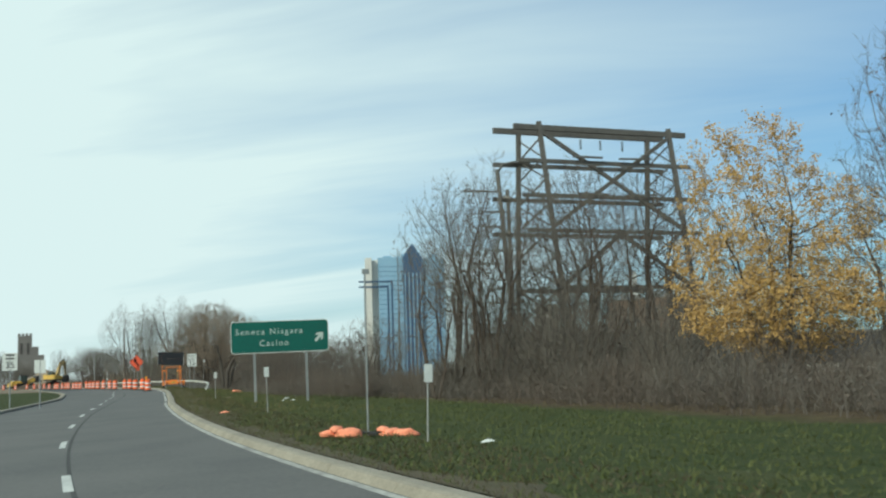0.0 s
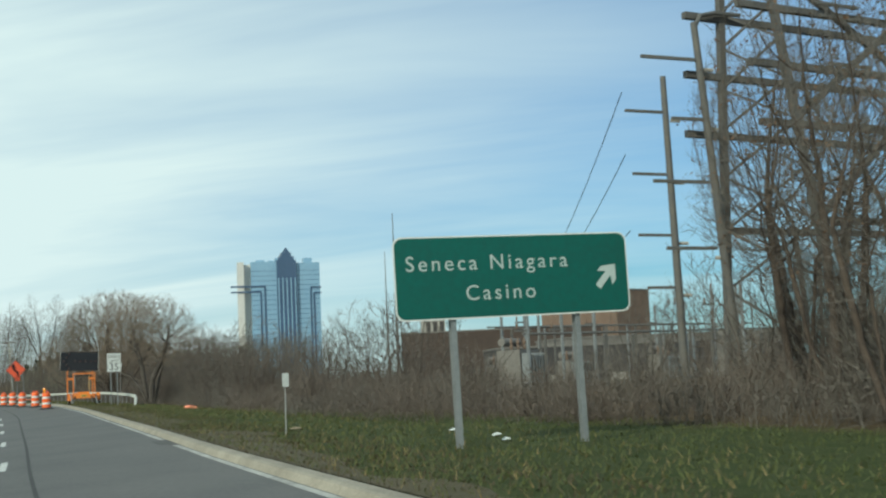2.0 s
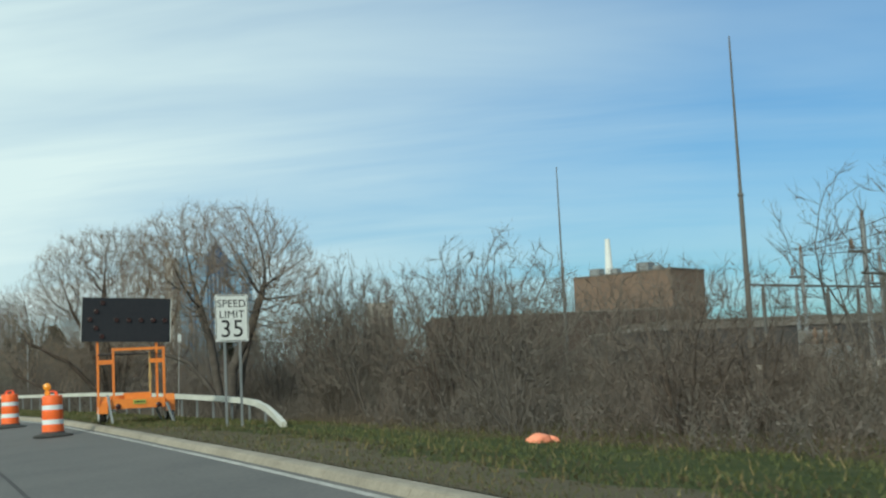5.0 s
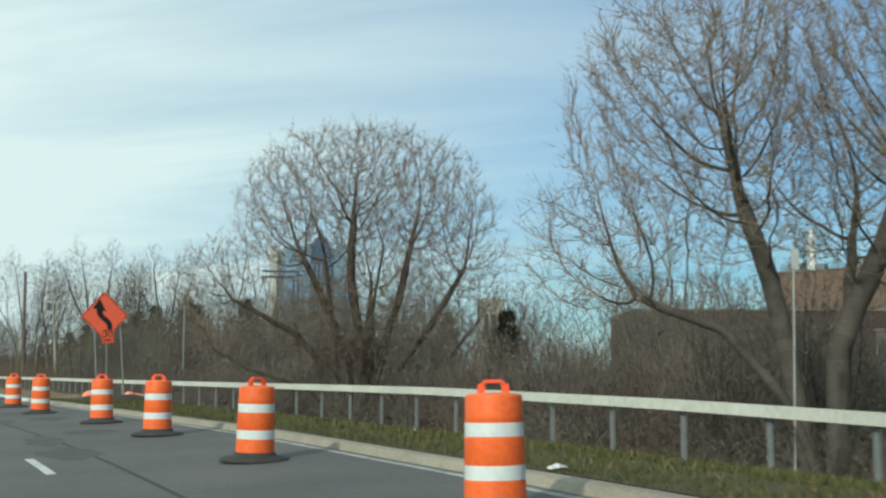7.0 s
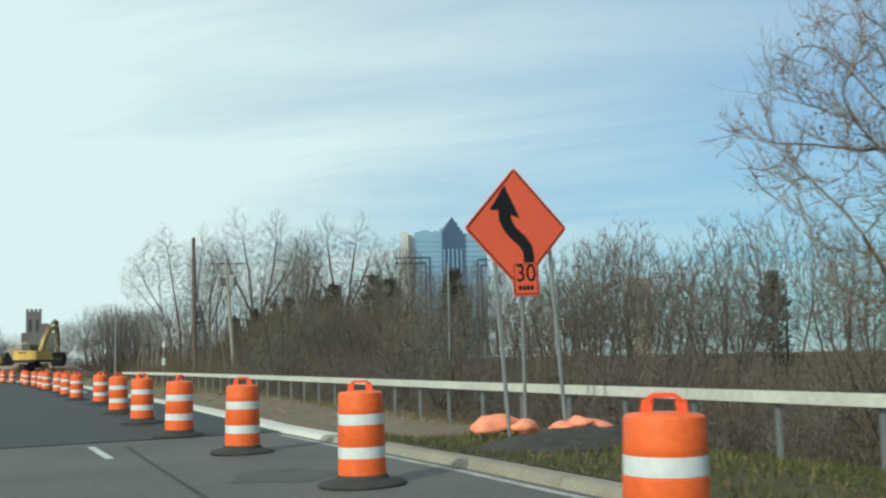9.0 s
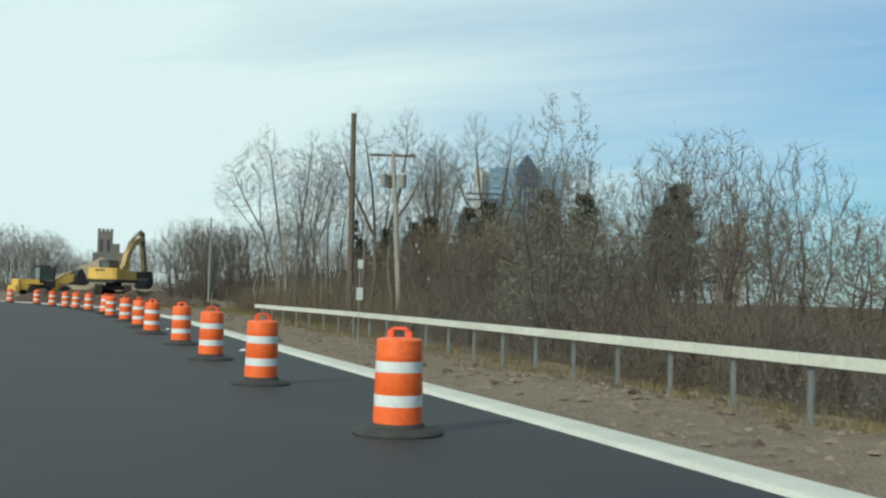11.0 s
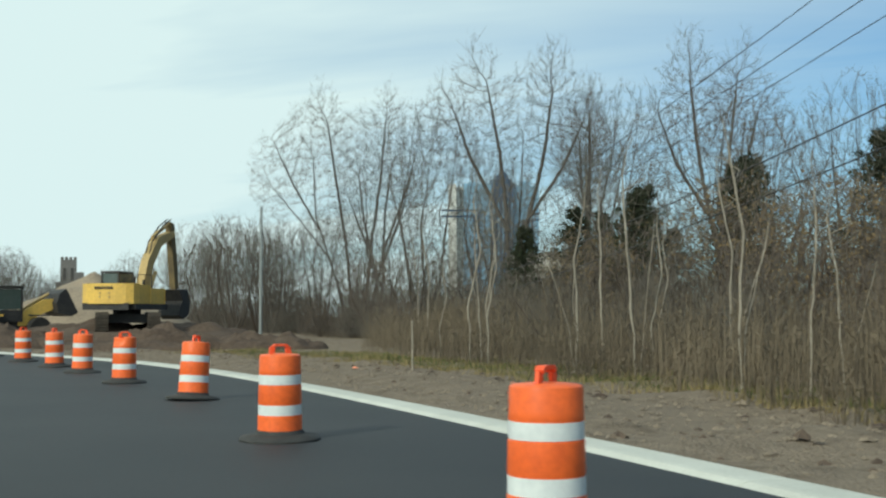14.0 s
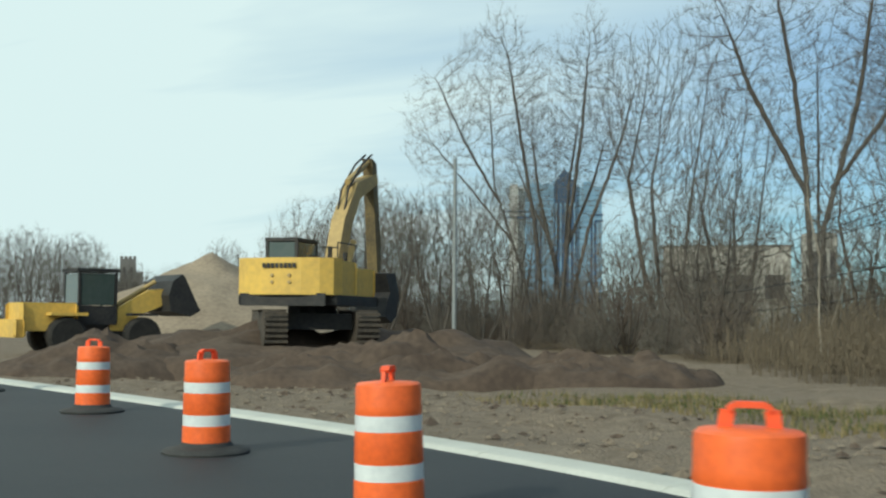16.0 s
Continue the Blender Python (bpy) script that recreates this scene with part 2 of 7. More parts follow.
class Geo:
    """Collects vertices and faces for one mesh."""

    def __init__(self):
        self.v, self.f = [], []

    def add(self, vs, fs, m=None):
        o = len(self.v)
        self.v.extend(tuple(m @ Vector(p)) if m else tuple(p) for p in vs)
        self.f.extend(tuple(i + o for i in q) for q in fs)
        return self

    def box(self, sx, sy, sz, m=None, bevel=0.0):
        """A box standing on z = 0, its upper and lower rims chamfered by bevel."""
        x, y, b = sx / 2, sy / 2, bevel
        if not b:
            vs = [(i * x, j * y, k) for k in (0, sz) for i, j in ((-1, -1), (1, -1), (1, 1), (-1, 1))]
            fs = [(3, 2, 1, 0), (4, 5, 6, 7)] + [(i, (i + 1) % 4, (i + 1) % 4 + 4, i + 4) for i in range(4)]
            return self.add(vs, fs, m)
        vs = []
        for z, d in ((0, b), (b, 0), (sz - b, 0), (sz, b)):
            for i, j in ((-1, -1), (1, -1), (1, 1), (-1, 1)):
                cx, cy = i * (x - d), j * (y - d)
                e = b - d if d else b
                vs += [(cx - i * (b if d == 0 else 0), cy, z), (cx, cy - j * (b if d == 0 else 0), z)] if i * j > 0 else [(cx, cy - j * (b if d == 0 else 0), z), (cx - i * (b if d == 0 else 0), cy, z)]
        fs = [tuple(range(7, -1, -1)), tuple(range(24, 32))]
        for k in range(3):
            fs += [(k * 8 + i, k * 8 + (i + 1) % 8, k * 8 + 8 + (i + 1) % 8, k * 8 + 8 + i) for i in range(8)]
        return self.add(vs, fs, m)

    def lathe(self, profile, n=24, m=None, caps=True):
        vs = [(r * math.cos(2 * math.pi * i / n), r * math.sin(2 * math.pi * i / n), z) for r, z in profile for i in range(n)]
        fs = [(k * n + i, k * n + (i + 1) % n, (k + 1) * n + (i + 1) % n, (k + 1) * n + i) for k in range(len(profile) - 1) for i in range(n)]
        if caps:
            fs += [tuple(range(n - 1, -1, -1)), tuple(range((len(profile) - 1) * n, len(profile) * n))]
        return self.add(vs, fs, m)

    def tube(self, pts, radii, n=6, caps=True):
        """A round bar along pts."""
        pts = [Vector(p) for p in pts]
        if not hasattr(radii, "__len__"):
            radii = [radii] * len(pts)
        rings = []
        for i, p in enumerate(pts):
            d = (pts[min(i + 1, len(pts) - 1)] - pts[max(i - 1, 0)])
            d = d.normalized() if d.length > 1e-9 else Vector((0, 0, 1))
            a = d.cross(Vector((0, 0, 1)) if abs(d.z) < 0.95 else Vector((1, 0, 0))).normalized()
            b = d.cross(a)
            rings += [p + (a * math.cos(2 * math.pi * k / n) + b * math.sin(2 * math.pi * k / n)) * radii[i] for k in range(n)]
        fs = [(k * n + (i + 1) % n, k * n + i, (k + 1) * n + i, (k + 1) * n + (i + 1) % n) for k in range(len(pts) - 1) for i in range(n)]
        if caps:
            fs += [tuple(range(n)), tuple(range(len(pts) * n - 1, (len(pts) - 1) * n - 1, -1))]
        return self.add(rings, fs)

    def beam(self, a, b, w, h):
        """A square bar of width w and height h from a to b."""
        a, b = Vector(a), Vector(b)
        d = (b - a).normalized()
        s = d.cross(Vector((0, 0, 1)) if abs(d.z) < 0.95 else Vector((0, 1, 0))).normalized() * (w / 2)
        t = s.cross(d).normalized() * (h / 2)
        vs = [p + i * s + j * t for p in (a, b) for i, j in ((-1, -1), (1, -1), (1, 1), (-1, 1))]
        fs = [(3, 2, 1, 0), (4, 5, 6, 7)] + [(i, (i + 1) % 4, (i + 1) % 4 + 4, i + 4) for i in range(4)]
        return self.add(vs, fs)

    def prism(self, outline, depth, m=None):
        """A flat outline in x and z, pushed along +y by depth."""
        n = len(outline)
        vs = [(x, 0, z) for x, z in outline] + [(x, depth, z) for x, z in outline]
        fs = [tuple(range(n)), tuple(range(2 * n - 1, n - 1, -1))] + [((i + 1) % n, i, i + n, (i + 1) % n + n) for i in range(n)]
        return self.add(vs, fs, m)


def mesh_of(name, geo, mat, smooth=False):
    me = bpy.data.meshes.new(name)
    me.from_pydata([tuple(v) for v in geo.v], [], geo.f)
    me.materials.append(M[mat])
    if smooth:
        me.polygons.foreach_set("use_smooth", [True] * len(me.polygons))
        if hasattr(me, "set_sharp_from_angle"):
            me.set_sharp_from_angle(angle=radians(40))
    me.update()
    return me


def part(name, geo, mat, parent=None, label="", smooth=False):
    ob = new(name, mesh_of(name, geo, mat, smooth))
    ob.parent = parent
    return tagged(ob, label)


def thing(name, m, label, category, group="", kind=""):
    ob = new(name)
    ob.empty_display_size = 0.2
    ob.matrix_world = m
    return tagged(ob, label, category, group, kind)


def structure(name, geo, mat, label, category, smooth=False):
    return tagged(part(name, geo, mat, None, label, smooth), label, category, "", "structure")


# ---- the lie of the land, in plan units ----
KY = [-60, 8, 17, 25, 35, 46, 58, 65, 76, 89, 95, 101, 110, 114, 120, 126, 131, 137, 145, 155, 168, 176, 183, 190, 194, 203, 208, 215, 220, 226, 232, 236.5, 240, 245, 252, 262, 280, 310, 360]
KX = [4.5, 2.15, 2.1, 2.3, 2.8, 3.55, 4.6, 5.15, 6.05, 7.1, 7.45, 7.65, 7.9, 7.87, 7.65, 7.35, 7.05, 6.7, 6.3, 5.9, 5.3, 4.75, 4.3, 3.9, 3.7, 3.2, 2.85, 2.15, 1.6, 0.4, -1.2, -3.1, -4.8, -7.0, -10.6, -17, -31, -60, -115]
CY = [-60, -2, 5.7, 13.4, 21, 28.6, 35.9, 43.2, 78.4, 85, 92, 98.5, 105.8, 112.6, 119, 125.8, 160.6, 188, 220, 400]
CZ = [-0.95, -0.73, -0.62, -0.60, -0.57, -0.53, -0.49, -0.45, -0.36, -0.345, -0.33, -0.28, -0.19, -0.176, -0.13, -0.12, -0.02, -0.03, -0.05, -0.05]
CX = [-2.0, -0.7, -1.0, -1.06, -0.95, -0.7, -0.4, 0.05, 2.4, 2.7, 3.0, 2.95, 3.1, 3.1, 3.0, 2.8, 0.9, -1.0, -4.2, -130]


def kerb_x(y):
    f = min(max((y + 70.0) * 5.0, 0.0), len(KERB_LINE) - 1.001)
    i = int(f)
    return KERB_LINE[i] + (KERB_LINE[i + 1] - KERB_LINE[i]) * (f - i)


def kerb_set(y):
    return lerp(y, [46, 90, 138, 147, 160, 220, 231], [0.10, 0.37, 0.37, 0.05, 0.14, 0.14, 0.38])


# the smoothed kerb line, every fifth of a plan unit from y = -70
KERB_LINE = [sum(lerp(-70 + i / 5 + d, KY, KX) for d in (-4, -2, 0, 2, 4)) / 5 + kerb_set(-70 + i / 5) for i in range(2201)]


def kerb_dir(y):
    return math.atan2(kerb_x(y + 1) - kerb_x(y - 1), 2.0)


def road_z(x, y):
    slope = lerp(y, [0, 100, 150, 170], [0.06, 0.05, 0.02, 0.0])
    return lerp(y, CY, CZ) + slope * max(min(x - lerp(y, CY, CX), 7), -6)


def kerb_z(y):
    return road_z(kerb_x(y), y)


LIP = lambda y: lerp(y, [138, 150], [0.10, 0.05])       # height of the kerb
KW = lambda y: lerp(y, [138, 150], [0.29, 0.55])        # width of the kerb


def bumps(x, y, s, a):
    return a * noise.noise((x * s, y * s, 3.7))


def ground_z(x, y):
    """Height of the open ground in plan units."""
    s = x - kerb_x(y)
    if s >= 0:
        s -= KW(y)
        z = kerb_z(y) + LIP(y) - 0.02
        fall = lerp(y, [0, 60, 98, 110, 150, 200, 215, 225], [0.0, -0.05, -0.25, -0.75, -0.8, -0.45, -0.05, 0.0])
        toe = lerp(y, [60, 100, 205, 215], [3.0, 3.2, 4.6, 6.0])
        z += fall * lerp(s, [toe - 1.6, toe + 4], [0, 1]) - lerp(y, [0, 95, 110], [0.10, 0.10, 0.0]) * lerp(s, [0, 6], [0, 1])
        rough = lerp(y, [100, 140, 150], [0.05, 0.05, 0.15]) * min(1.0, max(0.0, s) / 0.5)
        z += bumps(x, y, 0.5, rough) + bumps(x, y, 1.7, rough * 0.6) + bumps(x * 0.5, y, 0.9, rough * 0.4)
        return z
    s += 7.7
    return road_z(kerb_x(y) - 7.7, y) + 0.08 + bumps(x, y, 0.3, 0.06) * min(1, max(0, -s))


def frange(a, b, d):
    return [a + (b - a) * i / max(1, round((b - a) / d)) for i in range(max(1, round((b - a) / d)) + 1)]


# ground: one sheet, finer near the road, that passes below the road bed
g = Geo()
rows = [-400, -150, -60, -30] + frange(-15, 150, 1.5) + frange(151, 262, 0.6) + frange(265, 330, 5) + [360, 420, 520, 700, 1000, 1500, 2400, 3600]
left = [-3000, -1500, -700, -300, -120, -60, -35, -22, -16, -12, -9.5, -8.2]
right = frange(0.05, 9, 0.45) + [10, 11.5, 13, 15, 18, 22, 28, 36, 50, 80, 140, 300, 700, 1500, 3000]
for y in rows:
    kx = kerb_x(min(y, 360))
    for s in left:
        x = kx - 7.7 + (s + 7.7)
        g.v.append(P(x, y, ground_z(x, min(y, 330))))
    g.v.append(P(kx - 7.6, y, road_z(kx - 7.6, min(y, 360)) - 0.25))
    g.v.append(P(kx + 0.1, y, kerb_z(min(y, 360)) - 0.25))
    g.v.append(P(kx + 0.1 + KW(y) * 0.8, y, kerb_z(min(y, 360)) - 0.2))
    for s in right:
        x = kx + KW(y) * 0.92 + s
        g.v.append(P(x, y, ground_z(x, min(y, 330))))
W = len(left) + 3 + len(right)
for j in range(len(rows) - 1):
    for i in range(W - 1):
        a = j * W + i
        g.f.append((a, a + 1, a + W + 1, a + W))


def ground_material():
    """Grass along the old road, bare trodden earth along the new kerb, leaf litter under the brush."""
    m = bpy.data.materials.new("ground")
    m.use_nodes = True
    n, l = m.node_tree.nodes, m.node_tree.links
    b = n["Principled BSDF"]
    b.inputs["Roughness"].default_value, b.inputs["Specular IOR Level"].default_value = 0.95, 0.15
    geo = n.new("ShaderNodeNewGeometry")
    sep = n.new("ShaderNodeSeparateXYZ")
    l.new(geo.outputs["Position"], sep.inputs[0])

    def noise_at(scale, detail=4):
        t = n.new("ShaderNodeTexNoise")
        t.inputs["Scale"].default_value, t.inputs["Detail"].default_value = scale, detail
        l.new(geo.outputs["Position"], t.inputs["Vector"])
        return t.outputs[0]

    def mix(f, a, c):
        t = n.new("ShaderNodeMix")
        t.data_type = "RGBA"
        for k, v in (("Factor", f), ("A", a), ("B", c)):
            if isinstance(v, tuple):
                t.inputs[k].default_value = (*v, 1)
            else:
                l.new(v, t.inputs[k])
        return t.outputs["Result"]

    def ramp(v, a, c):
        t = n.new("ShaderNodeMapRange")
        t.inputs["From Min"].default_value, t.inputs["From Max"].default_value = a, c
        l.new(v, t.inputs["Value"])
        return t.outputs[0]

    def plus(v, w, k):
        t = n.new("ShaderNodeMath")
        t.operation = "MULTIPLY_ADD"
        l.new(w, t.inputs[0])
        t.inputs[1].default_value = k
        l.new(v, t.inputs[2])
        return t.outputs[0]

    n1, n2, n3 = noise_at(0.5), noise_at(3.0), noise_at(22.0, 2)
    grass = mix(ramp(n2, 0.35, 0.65), (0.042, 0.056, 0.018), (0.068, 0.075, 0.030))
    grass = mix(ramp(n1, 0.58, 0.80), grass, (0.095, 0.092, 0.042))
    grass = mix(ramp(n3, 0.45, 0.75), grass, (0.035, 0.055, 0.015))
    dirt = mix(ramp(n2, 0.3, 0.7), (0.285, 0.23, 0.172), (0.162, 0.126, 0.093))
    dirt = mix(ramp(n1, 0.4, 0.65), dirt, (0.235, 0.19, 0.145))
    dirt = mix(ramp(n3, 0.5, 0.8), dirt, (0.13, 0.095, 0.07))
    col = mix(ramp(plus(sep.outputs["Y"], n1, 14.0), 158 , 170), grass, dirt)
    litter = mix(ramp(n2, 0.35, 0.65), (0.075, 0.055, 0.035), (0.13, 0.095, 0.055))
    return m, n, l, b, sep, n1, n3, col, litter, mix, ramp, plus


gm = ground_material()
gmat, gn, gl, gb, gsep, gn1, gn3, gcol, glit, gmix, gramp, gplus = gm
gcol = gmix(gramp(gplus(gsep.outputs["X"], gn1, 3.0), 15.5, 17.5), gcol, glit)
gl.new(gcol, gb.inputs["Base Color"])
gbump = gn.new("ShaderNodeBump")
gbump.inputs["Strength"].default_value, gbump.inputs["Distance"].default_value = 0.9, 0.06
gl.new(gn3, gbump.inputs["Height"]), gl.new(gbump.outputs[0], gb.inputs["Normal"])
M["ground"] = gmat
ground = structure("ground", g, "ground", "green verge turning to bare brown earth", "ground", True)


def strip(y0, y1, step, s0, s1, lift, n=1, drift=None):
    """A band that follows the kerb, from s0 to s1 plan units beside its front edge, lying on the road."""
    q = Geo()
    ys = frange(y0, y1, step)
    for y in ys:
        for i in range(n + 1):
            x = kerb_x(y) + s0 + (s1 - s0) * i / n + (drift(y) if drift else 0.0)
            q.v.append(P(x, y, road_z(x, y)) + Vector((0, 0, lift)))
    for j in range(len(ys) - 1):
        for i in range(n):
            a = j * (n + 1) + i
            q.f.append((a, a + 1, a + n + 2, a + n + 1))
    return q


road = structure("road", strip(-60, 146.2, 2.0, -7.7, 0.03, 0.0, 12), "asphalt_old", "worn grey asphalt road with patched cracks", "road", True)
road_2 = structure("road_resurfaced", strip(146.2, 360, 1.5, -7.7, 0.03, 0.012, 8), "asphalt_new", "fresh black asphalt road surface", "road", True)
structure("edge_line", strip(-60, 145.5, 1.5, -0.13, -0.03, 0.004, 1, lambda y: lerp(y, [46, 90], [0.0, -0.08])), "paint_worn", "worn white painted edge line", "road marking")
for i, yy in enumerate([4.3 + 9.35 * k for k in range(11)] + [105.0, 114.6, 124.5, 135.0, 144.1]):
    off = lerp(yy, [0, 60, 112], [-2.5, -3.1, -3.6]) if yy < 104 else lerp(yy, [105, 114.6, 124.5, 135, 144.1], [4.45, 4.4, 4.23, 3.88, 3.3]) - kerb_x(yy) + kerb_set(yy)
    off -= kerb_set(yy)
    if yy < 146:
        structure("lane_line", strip(yy - 1.25, yy + 1.25, 0.6, off - 0.06, off + 0.06, 0.004), "paint_white", "short white lane dash", "road marking")


# sealed cracks and patches on the old surface
structure("crack_seal", strip(-40, 145, 1.1, -2.62, -2.56, 0.003, 1, lambda y: -kerb_set(y)), "crack", "dark sealed seam along the lanes", "road marking")
rs = random.Random(3)
for x, y, w, l in ((5.0, 116.4, 0.5, 1.4), (5.24, 131.8, 0.6, 1.0), (5.8, 128.0, 0.5, 1.2), (4.7, 127.6, 0.4, 1.2), (5.1, 138.9, 0.7, 0.9), (5.0, 132.0, 0.6, 1.2), (5.77, 68.5, 0.45, 0.9), (4.2, 52.5, 0.35, 1.6), (5.9, 121.5, 0.5, 1.1), (4.9, 119.5, 0.4, 1.6)):
    q = Geo()
    ring = [(x + w * math.cos(a) * rs.uniform(0.6, 1.1), y + l * math.sin(a) * rs.uniform(0.6, 1.1)) for a in [i * math.pi / 6 for i in range(12)]]
    q.v = [P(u, v, road_z(u, v)) + Vector((0, 0, 0.004)) for u, v in ring]
    q.f = [tuple(range(12))]
    structure("patch", q, "patch", "dark irregular asphalt patch", "road patch")


def kerb_piece(y0, y1, material_name, parent):
    """One cast length of kerb between two joints."""
    q = Geo()
    ys = frange(y0, y1, 0.9)
    prof = lambda y: [(0.0, -0.22), (0.0, 0.0), (0.05 if y < 145 else 0.12, LIP(y) * 0.85), (0.10 if y < 145 else 0.2, LIP(y)), (KW(y) - 0.03, LIP(y)), (KW(y), LIP(y) - 0.02), (KW(y), -0.22)]
    k = 7
    for y in ys:
        a = kerb_dir(y)
        for s, h in prof(y):
            q.v.append(P(kerb_x(y) + s * math.cos(a), y - s * math.sin(a), kerb_z(y) + h))
    for j in range(len(ys) - 1):
        for i in range(k - 1):
            q.f.append((j * k + i, j * k + i + 1, (j + 1) * k + i + 1, (j + 1) * k + i))
    q.f += [tuple(range(k - 1, -1, -1)), tuple(range((len(ys) - 1) * k, len(ys) * k))]
    return part("kerb_stone", q, material_name, parent)


kerb_1 = tagged(new("kerb_old"), "weathered tan concrete kerb along the verge", "kerb", "", "structure")
kerb_2 = tagged(new("kerb_new"), "clean pale new concrete kerb", "kerb", "", "structure")
y = -20.0
while y < 250:
    ln = 2.6
    old = y < 143
    kerb_piece(y, y + ln - 0.012, "kerb_old" if old else "kerb_new", kerb_1 if old else kerb_2)
    y += ln
q = Geo()
for y in frange(-60, 360, 3):
    x = kerb_x(y) - 7.7
    z = road_z(x, y)
    for s, h in ((0.0, -0.1), (0.0, 0.13), (-0.3, 0.13), (-0.3, -0.1)):
        q.v.append(P(x + s, y, z + h))
for j in range(len(q.v) // 4 - 1):
    q.f += [(j * 4 + i + 1, j * 4 + i, j * 4 + 4 + i, j * 4 + 5 + i) for i in range(3)]
structure("kerb_median", q, "kerb_old", "low tan concrete kerb of the median", "kerb")


# a ragged strip of bare brown soil and dead grass behind the old kerb
rs = random.Random(12)
q = Geo()
ys = frange(-4, 144.5, 0.45)
wide = 0.9
for y in ys:
    wide = min(1.9, max(0.35, wide + rs.uniform(-0.28, 0.28)))
    for f in (0.0, 0.35, 0.7, 1.0):
        x = kerb_x(y) + KW(y) + f * wide * (1.0 if f < 1 else rs.uniform(0.9, 1.15))
        q.v.append(P(x, y, ground_z(x, y)) + Vector((0, 0, 0.028 if f < 1 else 0.002)))
for j in range(len(ys) - 1):
    for i in range(3):
        a = j * 4 + i
        q.f.append((a, a + 1, a + 5, a + 4))
M["verge_soil"] = material("verge_soil", (0.105, 0.082, 0.052), (0.066, 0.062, 0.030), 0.95, scale=1.6, fine=16, bump=0.9, coords="World")
structure("verge_soil", q, "verge_soil", "bare brown soil with dead grass along the kerb", "ground", True)


# ---- traffic drums ----
def make_drum(m, lamp=False):
    d = thing("traffic_drum", m, "orange plastic traffic drum with white bands on a rubber ring", "traffic drum", "drums along the kerb")
    k = U
    body = Geo().lathe([(0.225 * k, 0.05 * k), (0.243 * k, 0.055 * k), (0.240 * k, 0.268 * k), (0.233 * k, 0.274 * k), (0.233 * k, 0.392 * k), (0.237 * k, 0.398 * k),
                        (0.233 * k, 0.596 * k), (0.226 * k, 0.602 * k), (0.226 * k, 0.716 * k), (0.230 * k, 0.722 * k), (0.225 * k, 0.78 * k), (0.225 * k, 0.89 * k), (0.221 * k, 0.915 * k),
                        (0.205 * k, 0.928 * k), (0.08 * k, 0.94 * k)], 28)
    part("body", body, "drum_orange", d, "", True)
    for z0, z1, r in ((0.278, 0.388, 0.2365), (0.606, 0.712, 0.2300)):
        part("band", Geo().lathe([(r * k, z0 * k), (r * k, z1 * k), ((r - 0.006) * k, z1 * k), ((r - 0.006) * k, z0 * k), (r * k, z0 * k)], 28, None, False), "band_white", d, "white reflective band", True)
    h = Geo()
    pts = [(-0.10, 0, 0.925), (-0.088, 0, 1.005), (-0.06, 0, 1.028), (0.06, 0, 1.028), (0.088, 0, 1.005), (0.10, 0, 0.925)]
    for a, b in zip(pts[:-1], pts[1:]):
        h.beam(Vector(a) * k, Vector(b) * k, 0.06 * k, 0.026 * k)
    part("handle", h, "drum_top", d)
    part("base", Geo().lathe([(0.44 * k, 0.0), (0.445 * k, 0.02 * k), (0.42 * k, 0.045 * k), (0.27 * k, 0.075 * k), (0.25 * k, 0.11 * k), (0.236 * k, 0.115 * k)], 28), "rubber", d, "black rubber ring", True)
    if lamp:
        part("warning_lamp", Geo().lathe([(0.02, -0.03), (0.09, -0.03), (0.1, -0.01), (0.1, 0.02), (0.06, 0.045), (0.0, 0.05)], 20, pose(-0.12, -0.02, 1.3, 90, 0, 10)).box(0.13, 0.1, 0.14, pose(-0.12, 0.0, 1.06), 0.015), "amber", d, "amber warning lamp", True)
    return d


DRUMS = [(6.96, 99.8), (7.05, 106.8), (6.83, 113.15), (6.72, 119.2), (6.55, 124.75), (5.91, 131.6), (5.64, 137.4), (5.14, 142.3), (4.67, 146.6), (4.35, 151.5),
         (4.1, 157.0), (3.88, 164.9), (3.2, 171.15), (2.85, 177.2), (2.51, 183.3), (1.9, 189.75), (1.57, 195.4), (1.07, 201.95), (0.4, 208.2), (-0.02, 214.9), (-0.98, 220.3),
         (-1.85, 225.15), (-2.6, 228.75), (-3.64, 233.0), (-5.0, 238.4), (-7.2, 243.5), (-9.5, 247.0), (-12.3, 251.0), (-15.0, 255.0), (-18.5, 259.5)]
TURN = [-25, -28, 15, -30, -35, -28, -25, -20, 60, -20, 30, -30, 5, 10, -25, -28, 62, 45, 15, 62, 10, -20, 60, 40, -20, 60, -20, 20, 70, 0]
random.seed(4)
drum_proto = None
